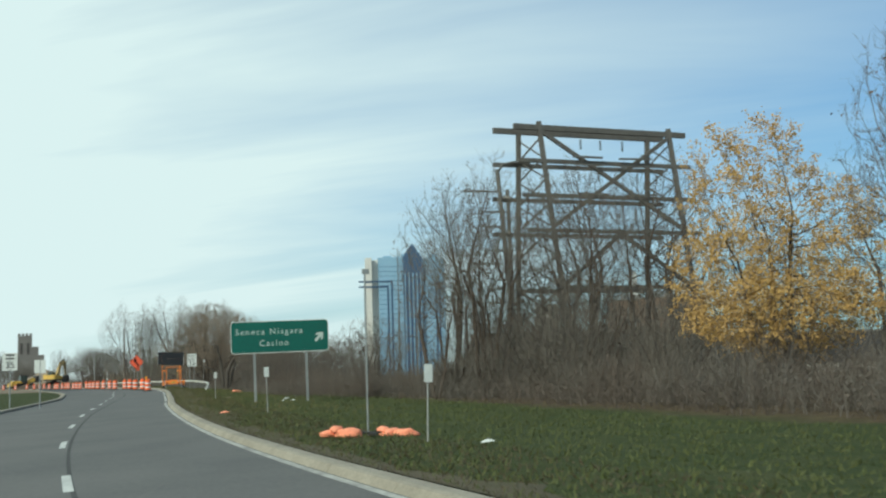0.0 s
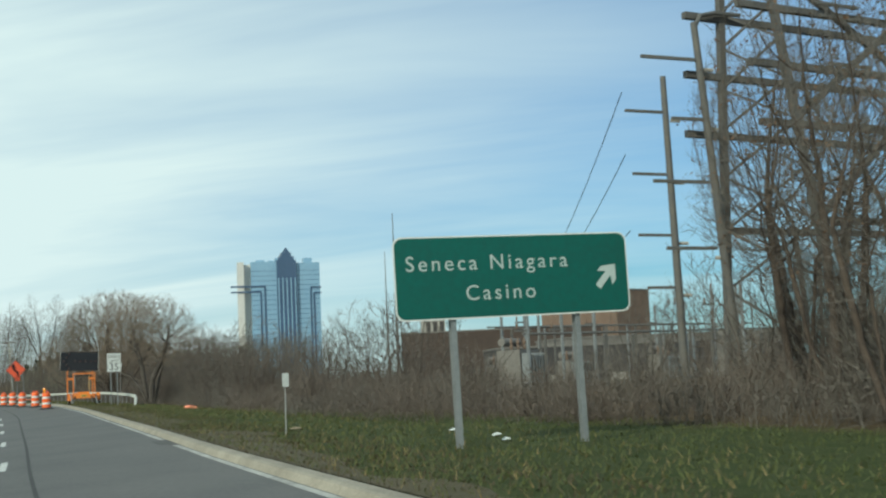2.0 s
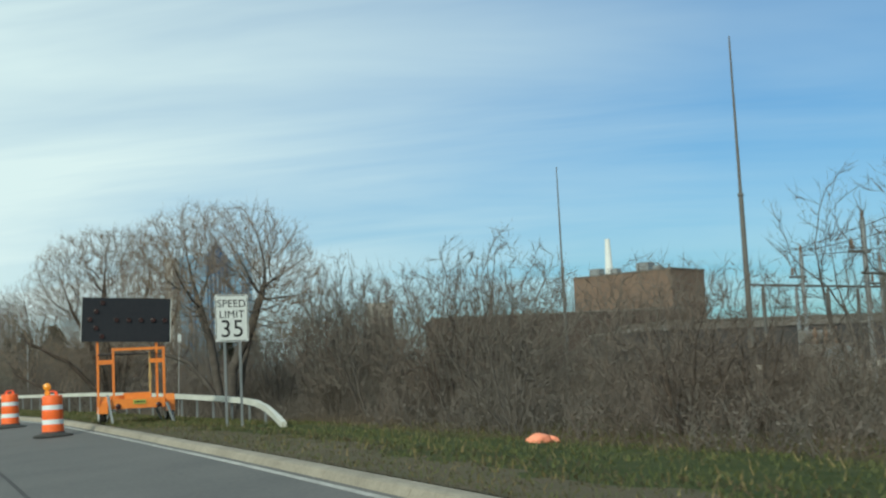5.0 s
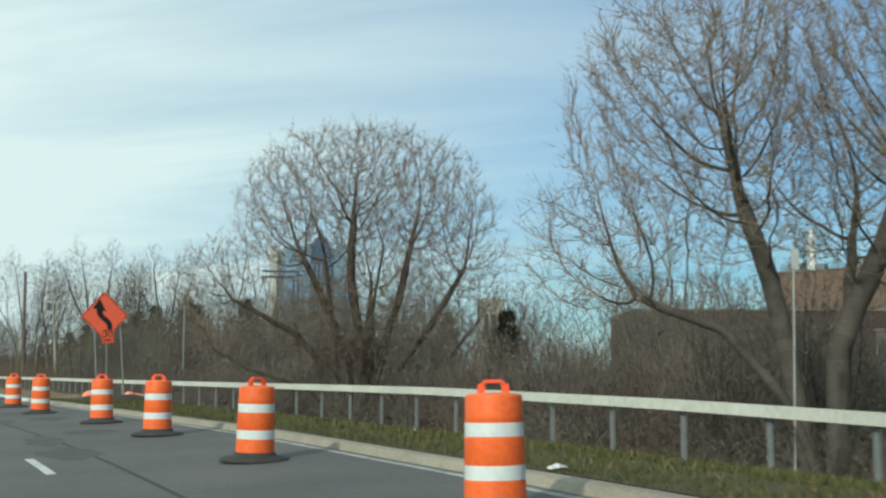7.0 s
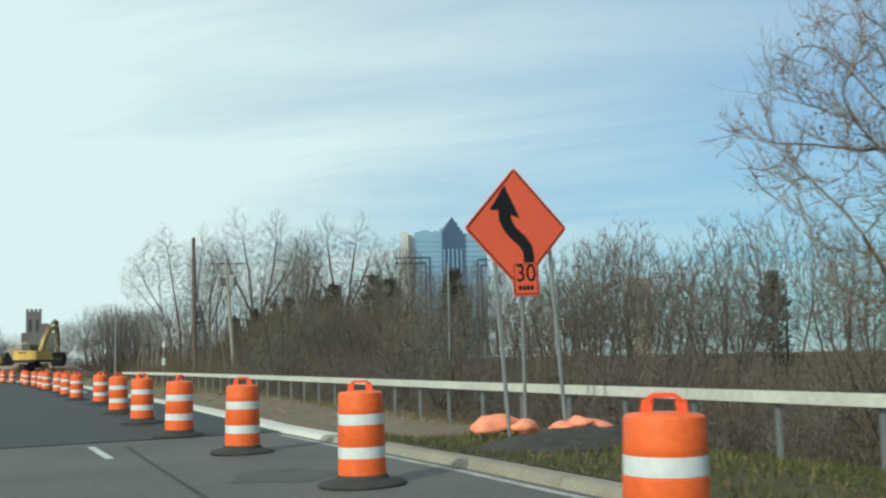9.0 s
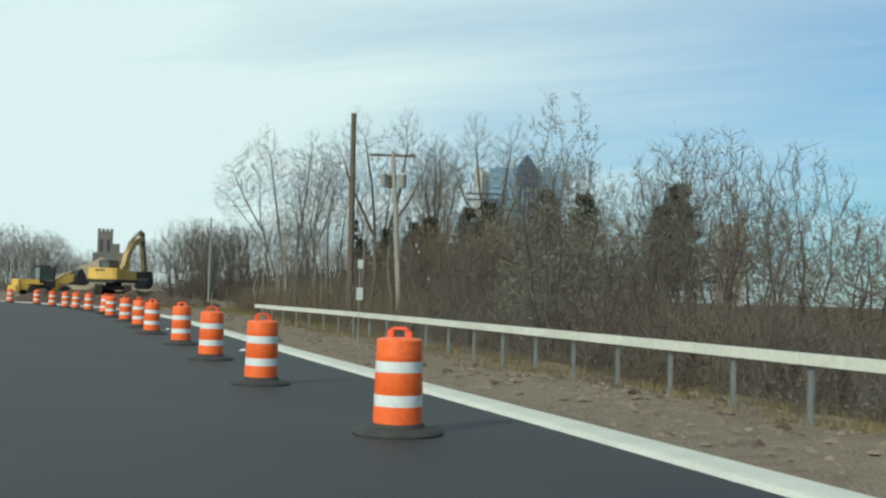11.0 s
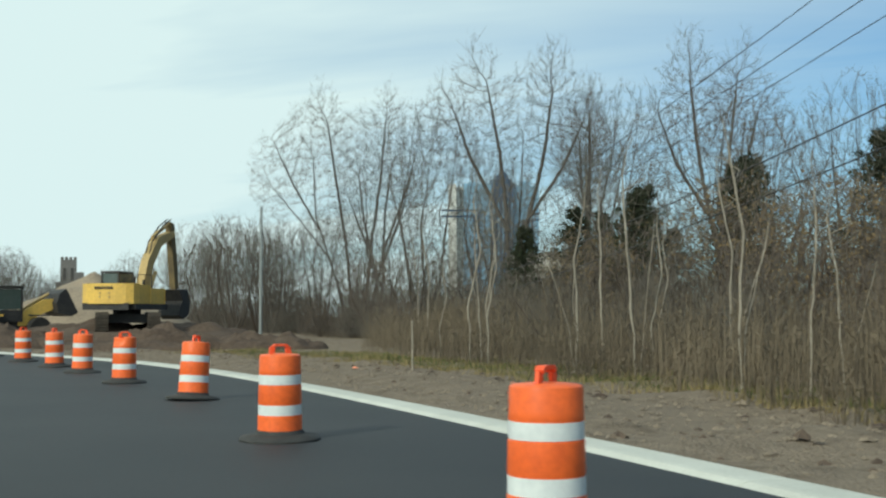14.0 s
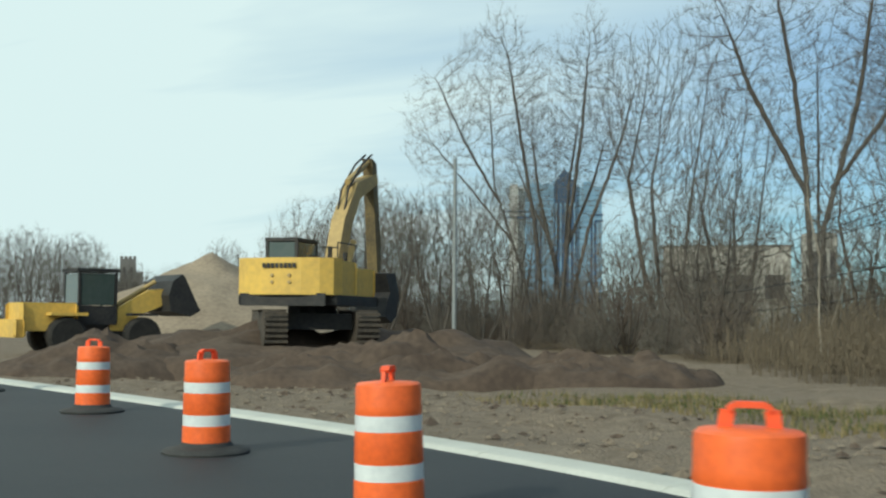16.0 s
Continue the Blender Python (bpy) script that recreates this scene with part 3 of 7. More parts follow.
for i, (x, y) in enumerate(DRUMS):
    lean = (random.uniform(-1, 1), random.uniform(-1, 1))
    if i == 19:
        lean = (1.0, 5.0)
    pm = Matrix.Translation(P(x, y, road_z(x, y)) + Vector((0, 0, 0.014 if y > 146 else 0.003))) @ pose(0, 0, 0, lean[0], lean[1], TURN[i] + random.uniform(-6, 6))
    if i == 0:
        tagged(make_drum(pm, True), "orange traffic drum with white bands and an amber warning lamp")
    elif drum_proto is None:
        drum_proto = make_drum(pm)
    else:
        ob = copy_thing(drum_proto, pm)
        if i in (16, 20):
            # a knocked-in shoulder
            c = [q for q in ob.children if q.name.startswith("body")][0]
            c.data = c.data.copy()
            turn = Matrix.Rotation(-radians(TURN[i]), 3, "Z") @ Vector((-0.75, -0.66, 0))
            for v in c.data.vertices:
                if v.co.z > 0.78 * U:
                    k = max(0.0, Vector((v.co.x, v.co.y, 0)).normalized().dot(turn) - 0.62) / 0.38
                    w = math.sin(math.pi * min(1.0, (v.co.z / U - 0.78) / 0.2))
                    v.co -= turn * 0.11 * k * w
                    v.co.z -= 0.05 * k * w
            tagged(ob, "dented orange traffic drum with white bands on a rubber ring", "traffic drum", "drums along the kerb")


# ---- guard rail ----
RAIL = [(11.34, 96.6, 0.04), (11.75, 98.6, 0.34), (12.05, 100.6, 0.52), (12.25, 104, 0.60), (12.35, 112, 0.73), (12.15, 120, 0.80), (11.8, 126, 0.80), (11.2, 136, 0.79), (10.4, 145, 0.79),
        (9.9, 155, 0.79), (9.3, 168, 0.79), (8.7, 178, 0.79), (8.1, 187, 0.79), (7.3, 195, 0.79), (6.06, 202.8, 0.79)]
RY, RX, RZ = [r[1] for r in RAIL], [r[0] for r in RAIL], [r[2] for r in RAIL]


def rail_at(y):
    if y < 104:
        return P(lerp(y, RY, RX), y, lerp(y, RY, RZ))
    ys = [min(max(y + d, 96.6), 202.8) for d in (-4, -2, 0, 2, 4)]
    return P(sum(lerp(v, RY, RX) for v in ys) / 5, y, lerp(y, RY, RZ))


rail = tagged(new("guard_rail"), "pale box-beam guard rail on thin steel posts", "guard rail")
ys = frange(96.6, 202.8, 2.4)
for y0, y1 in zip(ys[:-1], ys[1:]):
    a, b = rail_at(y0), rail_at(y1 - 0.01)
    q = Geo()
    mid = [a.lerp(b, 0.0), rail_at((y0 + y1) / 2), b]
    for u, v in zip(mid[:-1], mid[1:]):
        q.beam(u - Vector((0, 0, 0.085)), v - Vector((0, 0, 0.085)), 0.13, 0.165)
    part("rail_section", q, "rail_paint", rail)
for y in frange(99.5, 201.8, 1.75):
    t = rail_at(y)
    x = t.x / U
    post = Geo()
    bottom = ground_z(x + 0.1, y) * U - 0.25
    top = t.z - 0.1
    if top > bottom + 0.3:
        for dy in (-0.04, 0.04):
            post.box(0.05, 0.012, top - bottom, pose(t.x + 0.07, t.y + dy, bottom))
        post.box(0.012, 0.055, top - bottom, pose(t.x + 0.07, t.y, bottom))
        part("rail_post", post, "galv", rail)


# ---- signs ----
def letters(body, size, m, mat, parent, name="lettering", extrude=0.003, space=1.0):
    cu = bpy.data.curves.new(name, "FONT")
    cu.body, cu.size, cu.extrude, cu.align_x, cu.align_y, cu.space_character = body, size, extrude, "CENTER", "CENTER", space
    tmp = bpy.data.objects.new(name, cu)
    scene.collection.objects.link(tmp)
    me = bpy.data.meshes.new_from_object(tmp.evaluated_get(bpy.context.evaluated_depsgraph_get()))
    bpy.data.objects.remove(tmp)
    bpy.data.curves.remove(cu)
    me.materials.clear()
    me.materials.append(M[mat])
    ob = new(name, me)
    ob.parent, ob.matrix_basis = parent, m
    return ob


def panel(w, h, r, t=0.006, n=5):
    """A flat plate with rounded corners, centred, facing -y."""
    pts = []
    for cx, cz, a0 in ((w / 2 - r, h / 2 - r, 0), (-w / 2 + r, h / 2 - r, 90), (-w / 2 + r, -h / 2 + r, 180), (w / 2 - r, -h / 2 + r, 270)):
        pts += [(cx + r * math.cos(radians(a0 + 90 * i / n)), cz + r * math.sin(radians(a0 + 90 * i / n))) for i in range(n + 1)]
    return pts


def plate(w, h, r, mat, parent, name, y=0.0, t=0.006, label=""):
    return part(name, Geo().prism(panel(w, h, r)[::-1], t, pose(0, y, 0)), mat, parent, label)


def upright(name, parent, x, y, z0, z1, w=0.12, d=0.2, mat="galv"):
    """An H-section post."""
    q = Geo()
    for s in (-1, 1):
        q.box(w, 0.015, z1 - z0, pose(x, y + s * d / 2, z0))
    q.box(0.012, d, z1 - z0, pose(x, y, z0))
    return part(name, q, mat, parent)


FACE = lambda txt, size, x, z, parent, mat, y=-0.004, sp=1.0: letters(txt, size, pose(x, y, z, 90, 0, 0), mat, parent, "lettering", 0.002, sp)

# guide sign
a, b = P(5.99, 44.795, 2.282), P(9.82, 44.344, 2.346)
ang = math.degrees(math.atan2(b.y - a.y, b.x - a.x))
W_, H_ = (b - a).length, 1.262 * U
lean = math.degrees(math.atan2(b.z - a.z, (b - a).length))
sg = thing("guide_sign", Matrix.Translation((a + b) / 2) @ pose(0, 0, 0, 0, -lean, ang), "green highway guide sign with white lettering on two steel posts", "road sign")
plate(W_, H_, 0.16, "sign_white", sg, "border", 0.0, 0.006)
plate(W_ - 0.05, H_ - 0.05, 0.15, "sign_green", sg, "face", -0.003, 0.006)
FACE("Seneca Niagara", 0.375, -0.49, 0.24, sg, "sign_letter", -0.006, 1.30)
FACE("Casino", 0.375, -0.28, -0.29, sg, "sign_letter", -0.006, 1.30)
arrow = [(-0.06, -0.27), (0.06, -0.27), (0.06, 0.05), (0.19, -0.06), (0.19, 0.06), (0, 0.27), (-0.19, 0.06), (-0.19, -0.06), (-0.06, 0.05)]
part("arrow", Geo().prism(arrow[::-1], 0.004, pose(1.78, -0.008, -0.06, 0, 42, 0)), "sign_letter", sg)
for s in (-0.265, 0.265):
    upright("post", sg, s * W_ - 0.0, 0.13, -2.42 * U - 0.3, H_ / 2 - 0.1, 0.10, 0.13)
for z in (-0.4, 0.4):
    part("stringer", Geo().box(W_ - 0.3, 0.05, 0.06, pose(0, 0.035, z)), "galv", sg)

# speed limit sign
a, b = P(9.86, 96.694, 2.90), P(10.62, 96.695, 2.90)
sl = thing("speed_limit_sign", Matrix.Translation((a + b) / 2 - Vector((0, 0, 0.52 * U))), "white speed limit sign with black lettering on two thin posts", "road sign")
plate(0.76 * U, 1.04 * U, 0.05, "sign_white", sl, "face", 0.0, 0.005)
bd = Geo()
ww, hh = 0.76 * U - 0.05, 1.04 * U - 0.05
for sx in (-1, 1):
    bd.box(0.018, 0.002, hh - 0.08, pose(sx * ww / 2, -0.002, -hh / 2 + 0.04))
    bd.box(ww - 0.08, 0.002, 0.018, pose(0, -0.002, sx * hh / 2 - 0.009))
part("border", bd, "black", sl)
FACE("SPEED", 0.27, 0, 0.36, sl, "black", -0.003, 1.05)
FACE("LIMIT", 0.27, 0, 0.085, sl, "black", -0.003, 1.05)
FACE("35", 0.62, 0, -0.29, sl, "black", -0.003, 1.05)
for s in (-0.2, 0.2):
    q = Geo()
    q.box(0.06, 0.012, 3.2, pose(s, 0.012, -2.75)).box(0.012, 0.03, 3.2, pose(s - 0.02, 0.03, -2.75)).box(0.012, 0.03, 3.2, pose(s + 0.02, 0.03, -2.75))
    part("post", q, "galv", sl)


# arrow board trailer
M["plate_green"] = material("plate_green", (0.42, 0.50, 0.10), (0.34, 0.42, 0.10), 0.5, scale=4, fine=20)


def make_arrow_board():
    a, b = P(7.90, 101.13, 3.21), P(9.996, 100.78, 3.12)
    w = (b - a).length
    ang = math.degrees(math.atan2(b.y - a.y, b.x - a.x))
    base = (a + b) / 2
    gz = ground_z(base.x / U, base.y / U) * U
    t = thing("arrow_board_trailer", Matrix.Translation((base.x, base.y, gz)) @ pose(0, 0, 0, 0, 0, ang), "orange two-wheeled trailer with a raised black arrow board", "traffic trailer")
    zt = base.z - gz
    h = 1.08 * U
    tilt = math.degrees(math.atan2(a.z - b.z, w))
    me = Geo().box(w, 0.09, h, pose(0, 0.045, -h / 2), 0.01)
    bo2 = part("arrow_panel", me, "board_black", t)
    bo2.matrix_basis = pose(0, 0, zt - h / 2, 0, tilt, 0)
    e = Geo()
    for s in (-1, 1):
        e.box(0.014, 0.1, h + 0.01, pose(s * (w / 2 + 0.006), 0.045, -h / 2 - 0.005))
    part("edge_trim", e, "sign_white", bo2, "pale aluminium edge")
    lamps = [(-1.0, 0.0), (-0.83, 0.25), (-0.83, -0.25), (-0.66, 0.5), (-0.66, -0.5), (-0.28, 0), (0.06, 0), (0.40, 0), (0.74, 0), (1.06, 0)]
    for x, z in lamps:
        part("lamp", Geo().lathe([(0.062, 0), (0.062, 0.05), (0.05, 0.055), (0.045, 0.02), (0.0, 0.015)], 14, pose(x, 0.0, z * 0.95, 90, 0, 0)), "lamp_off", bo2, "unlit amber lamp", True)
    zb = zt - h
    for x in (-0.80, 0.82):
        part("mast", Geo().box(0.062, 0.062, zb - 0.45, pose(x, 0.12, 0.55)), "trailer_orange", t)
    fr = Geo()
    for x in (-0.40, 0.98):
        fr.box(0.062, 0.062, 1.45, pose(x, -0.25, 0.62))
    fr.box(1.455, 0.075, 0.07, pose(0.29, -0.25, 2.05))
    for x in (-0.6, 0.8):
        fr.box(0.42, 0.03, 0.12, pose(x - 0.0, -0.2, 1.68))
    part("lift_frame", fr, "trailer_orange", t)
    part("cross_bar", Geo().tube([(-0.8, 0.05, 1.95), (0.8, 0.05, 1.95)], 0.025, 8), "machine_black", t)
    body = Geo().box(1.5, 1.6, 0.27, pose(0.25, 0.35, 0.43), 0.03)
    part("bed", body, "trailer_orange", t)
    part("battery_box", Geo().box(0.75, 0.5, 0.16, pose(0.25, 0.0, 0.70), 0.02).box(0.35, 0.3, 0.1, pose(-0.3, 0.1, 0.70), 0.02), "trailer_orange", t, "orange battery box")
    for s in (-1, 1):
        f = [(-0.42, 0.30), (-0.40, 0.62), (-0.26, 0.78), (0.26, 0.78), (0.40, 0.62), (0.42, 0.30), (0.38, 0.30), (0.36, 0.60), (0.24, 0.74), (-0.24, 0.74), (-0.36, 0.60), (-0.38, 0.30)]
        part("mudguard", Geo().prism(f, 0.26, pose(0.25 + s * 0.93 + 0.13, 0.55, 0, 0, 0, 90)), "trailer_orange", t)
        wh = part("wheel", Geo().lathe([(0.17, -0.09), (0.29, -0.095), (0.325, -0.07), (0.325, 0.07), (0.29, 0.095), (0.17, 0.09)], 24, pose(0.25 + s * 0.93, 0.55, 0.325, 0, 90, 0)), "tyre", t, "", True)
        part("rim", Geo().lathe([(0.0, -0.125), (0.05, -0.125), (0.07, -0.11), (0.13, -0.10), (0.20, -0.108), (0.235, -0.112), (0.235, 0.112), (0.20, 0.108), (0.0, 0.10)], 20, pose(0.25 + s * 0.93, 0.55, 0.325, 0, 90 if s > 0 else 90, 0)), "sign_white", wh, "white steel rim", True)
        part("tail_light", Geo().lathe([(0.075, 0), (0.075, 0.02), (0.05, 0.035), (0, 0.04)], 16, pose(0.25 + s * 0.55, -0.45, 0.5, 90, 0, 0)), "lamp_off", t, "dark red tail light", True)
        part("outrigger", Geo().beam((0.22 + s * 0.80, -0.47, 0.82 if s < 0 else 0.55), (0.36 + s * 0.82, -0.66, 0.02), 0.06, 0.06), "galv", t, "steel outrigger leg")
        part("rear_leg", Geo().beam((0.25 + s * 0.6, 1.15, 0.45), (0.25 + s * 0.8, 1.5, 0.0), 0.05, 0.05), "galv", t, "steel outrigger leg")
    part("maker_plate", Geo().box(0.34, 0.006, 0.11, pose(0.28, -0.455, 0.55)), "plate_green", t, "yellow-green maker's plate")
    pl = Geo()
    for i in range(6):
        pl.box(0.035, 0.004, 0.05, pose(0.16 + i * 0.048, -0.461, 0.58))
    part("plate_bars", pl, "black", t, "dark bars of lettering")
    part("winch", Geo().box(0.09, 0.07, 0.22, pose(0.62, -0.02, 1.2), 0.015).tube([(0.62, 0.0, 0.75), (0.62, 0.0, 2.0)], 0.03, 8), "machine_worn", t, "winch on a lifting strut")
    return t


make_arrow_board()


# construction diamond
def make_diamond():
    top, l_, r_ = P(8.69, 140.83, 3.80), P(8.0, 140.95, 3.04), P(9.62, 141.3, 3.06)
    c = (l_ + r_) / 2
    ang = math.degrees(math.atan2(r_.y - l_.y, r_.x - l_.x))
    t = thing("curve_warning_sign", Matrix.Translation(c) @ pose(0, 0, 0, 0, -2, ang), "orange diamond curve warning sign with speed plaque on thin posts", "road sign")
    d = 0.86 * U
    plate(2 * d / math.sqrt(2), 2 * d / math.sqrt(2), 0.06, "sign_orange", t, "face", 0.0, 0.006).matrix_basis = pose(0, 0, 0, 0, 45, 0)
    e = Geo()
    s = 2 * d / math.sqrt(2) - 0.07
    for i in (-1, 1):
        e.box(0.022, 0.003, s - 0.04, pose(i * s / 2, -0.003, -s / 2 + 0.02)).box(s - 0.04, 0.003, 0.022, pose(0, -0.003, i * s / 2 - 0.011))
    bo = part("border", e, "black", t)
    bo.matrix_basis = pose(0, 0, 0, 0, 45, 0)
    k = 2 * d / 585.0
    px = lambda pts: [((x - 432) * k, (405 - z) * k) for x, z in pts]
    curve = [(372, 200), (452, 358), (402, 340), (405, 368), (430, 405), (480, 445), (512, 485), (522, 530), (520, 600), (462, 600), (462, 520), (440, 490), (390, 450), (355, 410), (335, 370), (333, 318), (285, 318)]
    part("curve_arrow", Geo().prism(px(curve), 0.003, pose(0, -0.006, 0)), "black", t, "black bent arrow")
    pq = part("speed_plaque", Geo().prism(panel(0.50, 0.54, 0.03)[::-1], 0.005, pose(0.12, -0.012, -0.72 * U)), "sign_orange", t)
    e = Geo()
    for i in (-1, 1):
        e.box(0.012, 0.002, 0.46, pose(0.12 + i * 0.225, -0.0155, -0.72 * U - 0.23)).box(0.45, 0.002, 0.012, pose(0.12, -0.0155, -0.72 * U + i * 0.24))
    part("plaque_border", e, "black", pq)
    letters("30", 0.40, pose(0.12, -0.015, -0.72 * U + 0.09, 90, 0, 0), "black", pq)
    e = Geo()
    for i in range(4):
        e.box(0.055, 0.003, 0.07, pose(0.0 + i * 0.075, -0.016, -0.72 * U - 0.17))
    part("plaque_bars", e, "black", pq, "short dark bars of lettering")
    zg = -c.z + ground_z(8.8, 141.5) * U
    part("post", Geo().tube([(-0.42, 0.075, -0.1), (-0.30, 0.05, zg - 0.2)], 0.035, 8), "galv", t)
    part("post", Geo().tube([(0.66, 0.075, -0.1), (0.80, 0.05, zg - 0.2)], 0.035, 8), "galv", t)
    part("rear_post", Geo().tube([(0.08, 0.05, -0.7), (0.14, 0.28, zg - 0.3)], 0.03, 8), "galv", t)
    return t


make_diamond()


def delineator(x, y, z0, z1, plates, label, lean=0.0):
    t = thing("delineator_post", Matrix.Translation(P(x, y, z0)) @ pose(0, 0, 0, 0, lean, 12), label, "marker post")
    h = (z1 - z0) * U
    part("post", Geo().tube([(0, 0, -0.3), (0, 0, h - 0.05)], 0.014, 8), "tin", t)
    for z, w, hh in plates:
        plate(w, hh, 0.025, "sign_white", t, "marker_plate", -0.03, 0.005).matrix_basis = pose(0, 0, h - z)
    return t


PL = "thin pale marker post with a small grey plate"
delineator(4.63, 14.98, ground_z(4.63, 14.98), 0.80, [(0.15, 0.165, 0.31)], PL, 1.5)
delineator(4.98, 30.74, ground_z(4.98, 30.74), 0.98, [(0.15, 0.165, 0.31)], PL, -2.0)
delineator(6.2, 51.17, ground_z(6.2, 51.17), 1.02, [(0.15, 0.165, 0.31)], PL, 0.5)
delineator(7.43, 186.08, ground_z(7.43, 186.08), 2.26, [(0.1, 0.18, 0.28), (1.05, 0.22, 0.40)], "pale marker post with two small plates by the guard rail", 0.0)
delineator(12.75, 110.1, ground_z(12.75, 110.1), 2.6, [(0.12, 0.16, 0.3)], "pale marker post with a small green plate behind the rail", 2.0)


def thin_pole(x, y, z1, r, mat, label, name="steel_stake"):
    t = thing(name, Matrix.Translation(P(x, y, ground_z(x, y))), label, "post")
    part("pole", Geo().tube([(0, 0, -0.3), (0, 0, (z1 - ground_z(x, y)) * U)], r, 8), mat, t)
    return t


thin_pole(17.9, 172.3, 5.2, 0.05, "galv", "bare steel sign post beyond the guard rail")
thin_pole(5.68, 222.5, 1.2, 0.025, "birch", "thin wooden survey stake with a bright tip", "survey_stake")
st = thin_pole(4.24, 17.0, 2.40, 0.019, "galv", "tall thin steel sign stand held down by sandbags", "sign_stand")
part("foot", Geo().beam((-0.75, 0.0, 0.04), (0.75, 0.05, 0.04), 0.05, 0.05), "machine_black", st)
part("foot", Geo().beam((0.0, -0.6, 0.04), (0.0, 0.6, 0.04), 0.05, 0.05), "machine_black", st)
part("arm", Geo().box(0.14, 0.02, 0.10, pose(0.02, 0, 3.05)), "galv", st)


def sandbag(x, y, z, rz, s=1.0, seed=0):
    """A slumped filled bag."""
    t = thing("sandbag", Matrix.Translation(P(x, y, z)) @ pose(0, 0, 0, 0, 0, rz), "pale orange plastic sandbag lying on the ground", "sandbag", "sandbags on sign feet")
    bm = bmesh.new()
    bmesh.ops.create_icosphere(bm, subdivisions=3, radius=1.0)
    for v in bm.verts:
        p = v.co.copy()
        n_ = noise.noise((p * 1.6 + Vector((seed * 3.1, 0, 0)))) * 0.30 + noise.noise(p * 4.2 + Vector((0, seed * 1.7, 0))) * 0.10
        k_ = 1 + n_
        v.co = Vector((p.x * 0.40 * k_, p.y * 0.24 * k_, max(p.z, -0.5) * 0.15 * k_ + 0.07)) * s
    me = bpy.data.meshes.new("bag")
    bm.to_mesh(me)
    bm.free()
    me.materials.append(M["sandbag"])
    me.polygons.foreach_set("use_smooth", [True] * len(me.polygons))
    ob = new("bag", me)
    ob.parent = t
    return t


for i, (x, y, rz, dz) in enumerate(((3.65, 17.0, 15, 0), (3.85, 16.8, -20, 0), (3.68, 16.9, 60, 0.08), (4.65, 17.1, 30, 0), (4.85, 16.9, -10, 0), (4.55, 17.15, 80, 0.05),
                                    (8.55, 141.4, 10, 0.12), (8.85, 141.1, 60, 0.1), (9.55, 141.3, 40, 0.12), (9.85, 141.5, 0, 0.12), (9.75, 141.25, 75, 0.22), (10.1, 141.3, 20, 0.1), (12.45, 87.9, 20, 0), (12.8, 88.1, 70, 0.0))):
    sandbag(x, y, ground_z(x, y) + dz, rz, (0.62 if y < 20 else (0.75 if y < 100 else 1.0)) * (1.0 + 0.2 * math.sin(i * 2.3)), i)


# ---- bare trees and brush ----
def unit(a):
    return a / np.maximum(np.linalg.norm(a, axis=-1, keepdims=True), 1e-9)


class Twigs:
    """Collects arrays of vertices, triangles and quads for one mesh."""

    def __init__(self):
        self.v, self.t, self.q, self.n = [], [], [], 0

    def put(self, v, t=None, q=None):
        if t is not None:
            self.t.append(t + self.n)
        if q is not None:
            self.q.append(q + self.n)
        self.v.append(v)
        self.n += len(v)
        return self

    def mesh(self, name, mat, smooth=False):
        me = bpy.data.meshes.new(name)
        v = np.concatenate(self.v).astype(np.float32)
        t = np.concatenate(self.t).astype(np.int32) if self.t else np.zeros((0, 3), np.int32)
        q = np.concatenate(self.q).astype(np.int32) if self.q else np.zeros((0, 4), np.int32)
        me.vertices.add(len(v))
        me.vertices.foreach_set("co", v.ravel())
        me.loops.add(t.size + q.size)
        me.loops.foreach_set("vertex_index", np.concatenate([t.ravel(), q.ravel()]))
        me.polygons.add(len(t) + len(q))
        me.polygons.foreach_set("loop_start", np.concatenate([np.arange(len(t)) * 3, t.size + np.arange(len(q)) * 4]).astype(np.int32))
        if smooth:
            me.polygons.foreach_set("use_smooth", np.ones(len(t) + len(q), bool))
        me.materials.append(M[mat])
        me.update(calc_edges=True)
        return me

    def slivers(self, r, p, d, length, w):
        """Hair-thin twigs: tapering blades standing on their bases."""
        n = len(p)
        a = unit(np.cross(d, r.normal(size=(n, 3)))) * w[:, None]
        v = np.stack([p - a, p + a, p + d * length[:, None]], 1).reshape(-1, 3)
        return self.put(v, np.arange(n * 3).reshape(-1, 3))

    def bars(self, a, b, da, db, ra, rb, k):
        """Tapered bars of k sides from a to b; da and db turn their end rings."""
        n = len(a)
        ref = np.array([0.97, 0.21, 0.03])
        th = np.arange(k) * 2 * math.pi / k
        rings = []
        for p, d, rad in ((a, da, ra), (b, db, rb)):
            x = unit(np.cross(d, ref))
            y = np.cross(d, x)
            rings.append(p[:, None] + (x[:, None] * np.cos(th)[None, :, None] + y[:, None] * np.sin(th)[None, :, None]) * rad[:, None, None])
        v = np.stack(rings, 1).reshape(-1, 3)
        i = np.arange(k)
        f = np.stack([i, (i + 1) % k, (i + 1) % k + k, i + k], 1)
        return self.put(v, None, (f[None] + (np.arange(n) * 2 * k)[:, None, None]).reshape(-1, 4))

    def leaves(self, r, p, size):
        n = len(p)
        u = unit(r.normal(size=(n, 3)) + np.array([0, 0, -0.3])) * size[:, None]
        w = unit(np.cross(u, r.normal(size=(n, 3)))) * size[:, None] * 0.35
        v = np.stack([p, p + u * 0.5 + w, p + u, p + u * 0.5 - w], 1).reshape(-1, 3)
        return self.put(v, None, np.arange(n * 4).reshape(-1, 4))


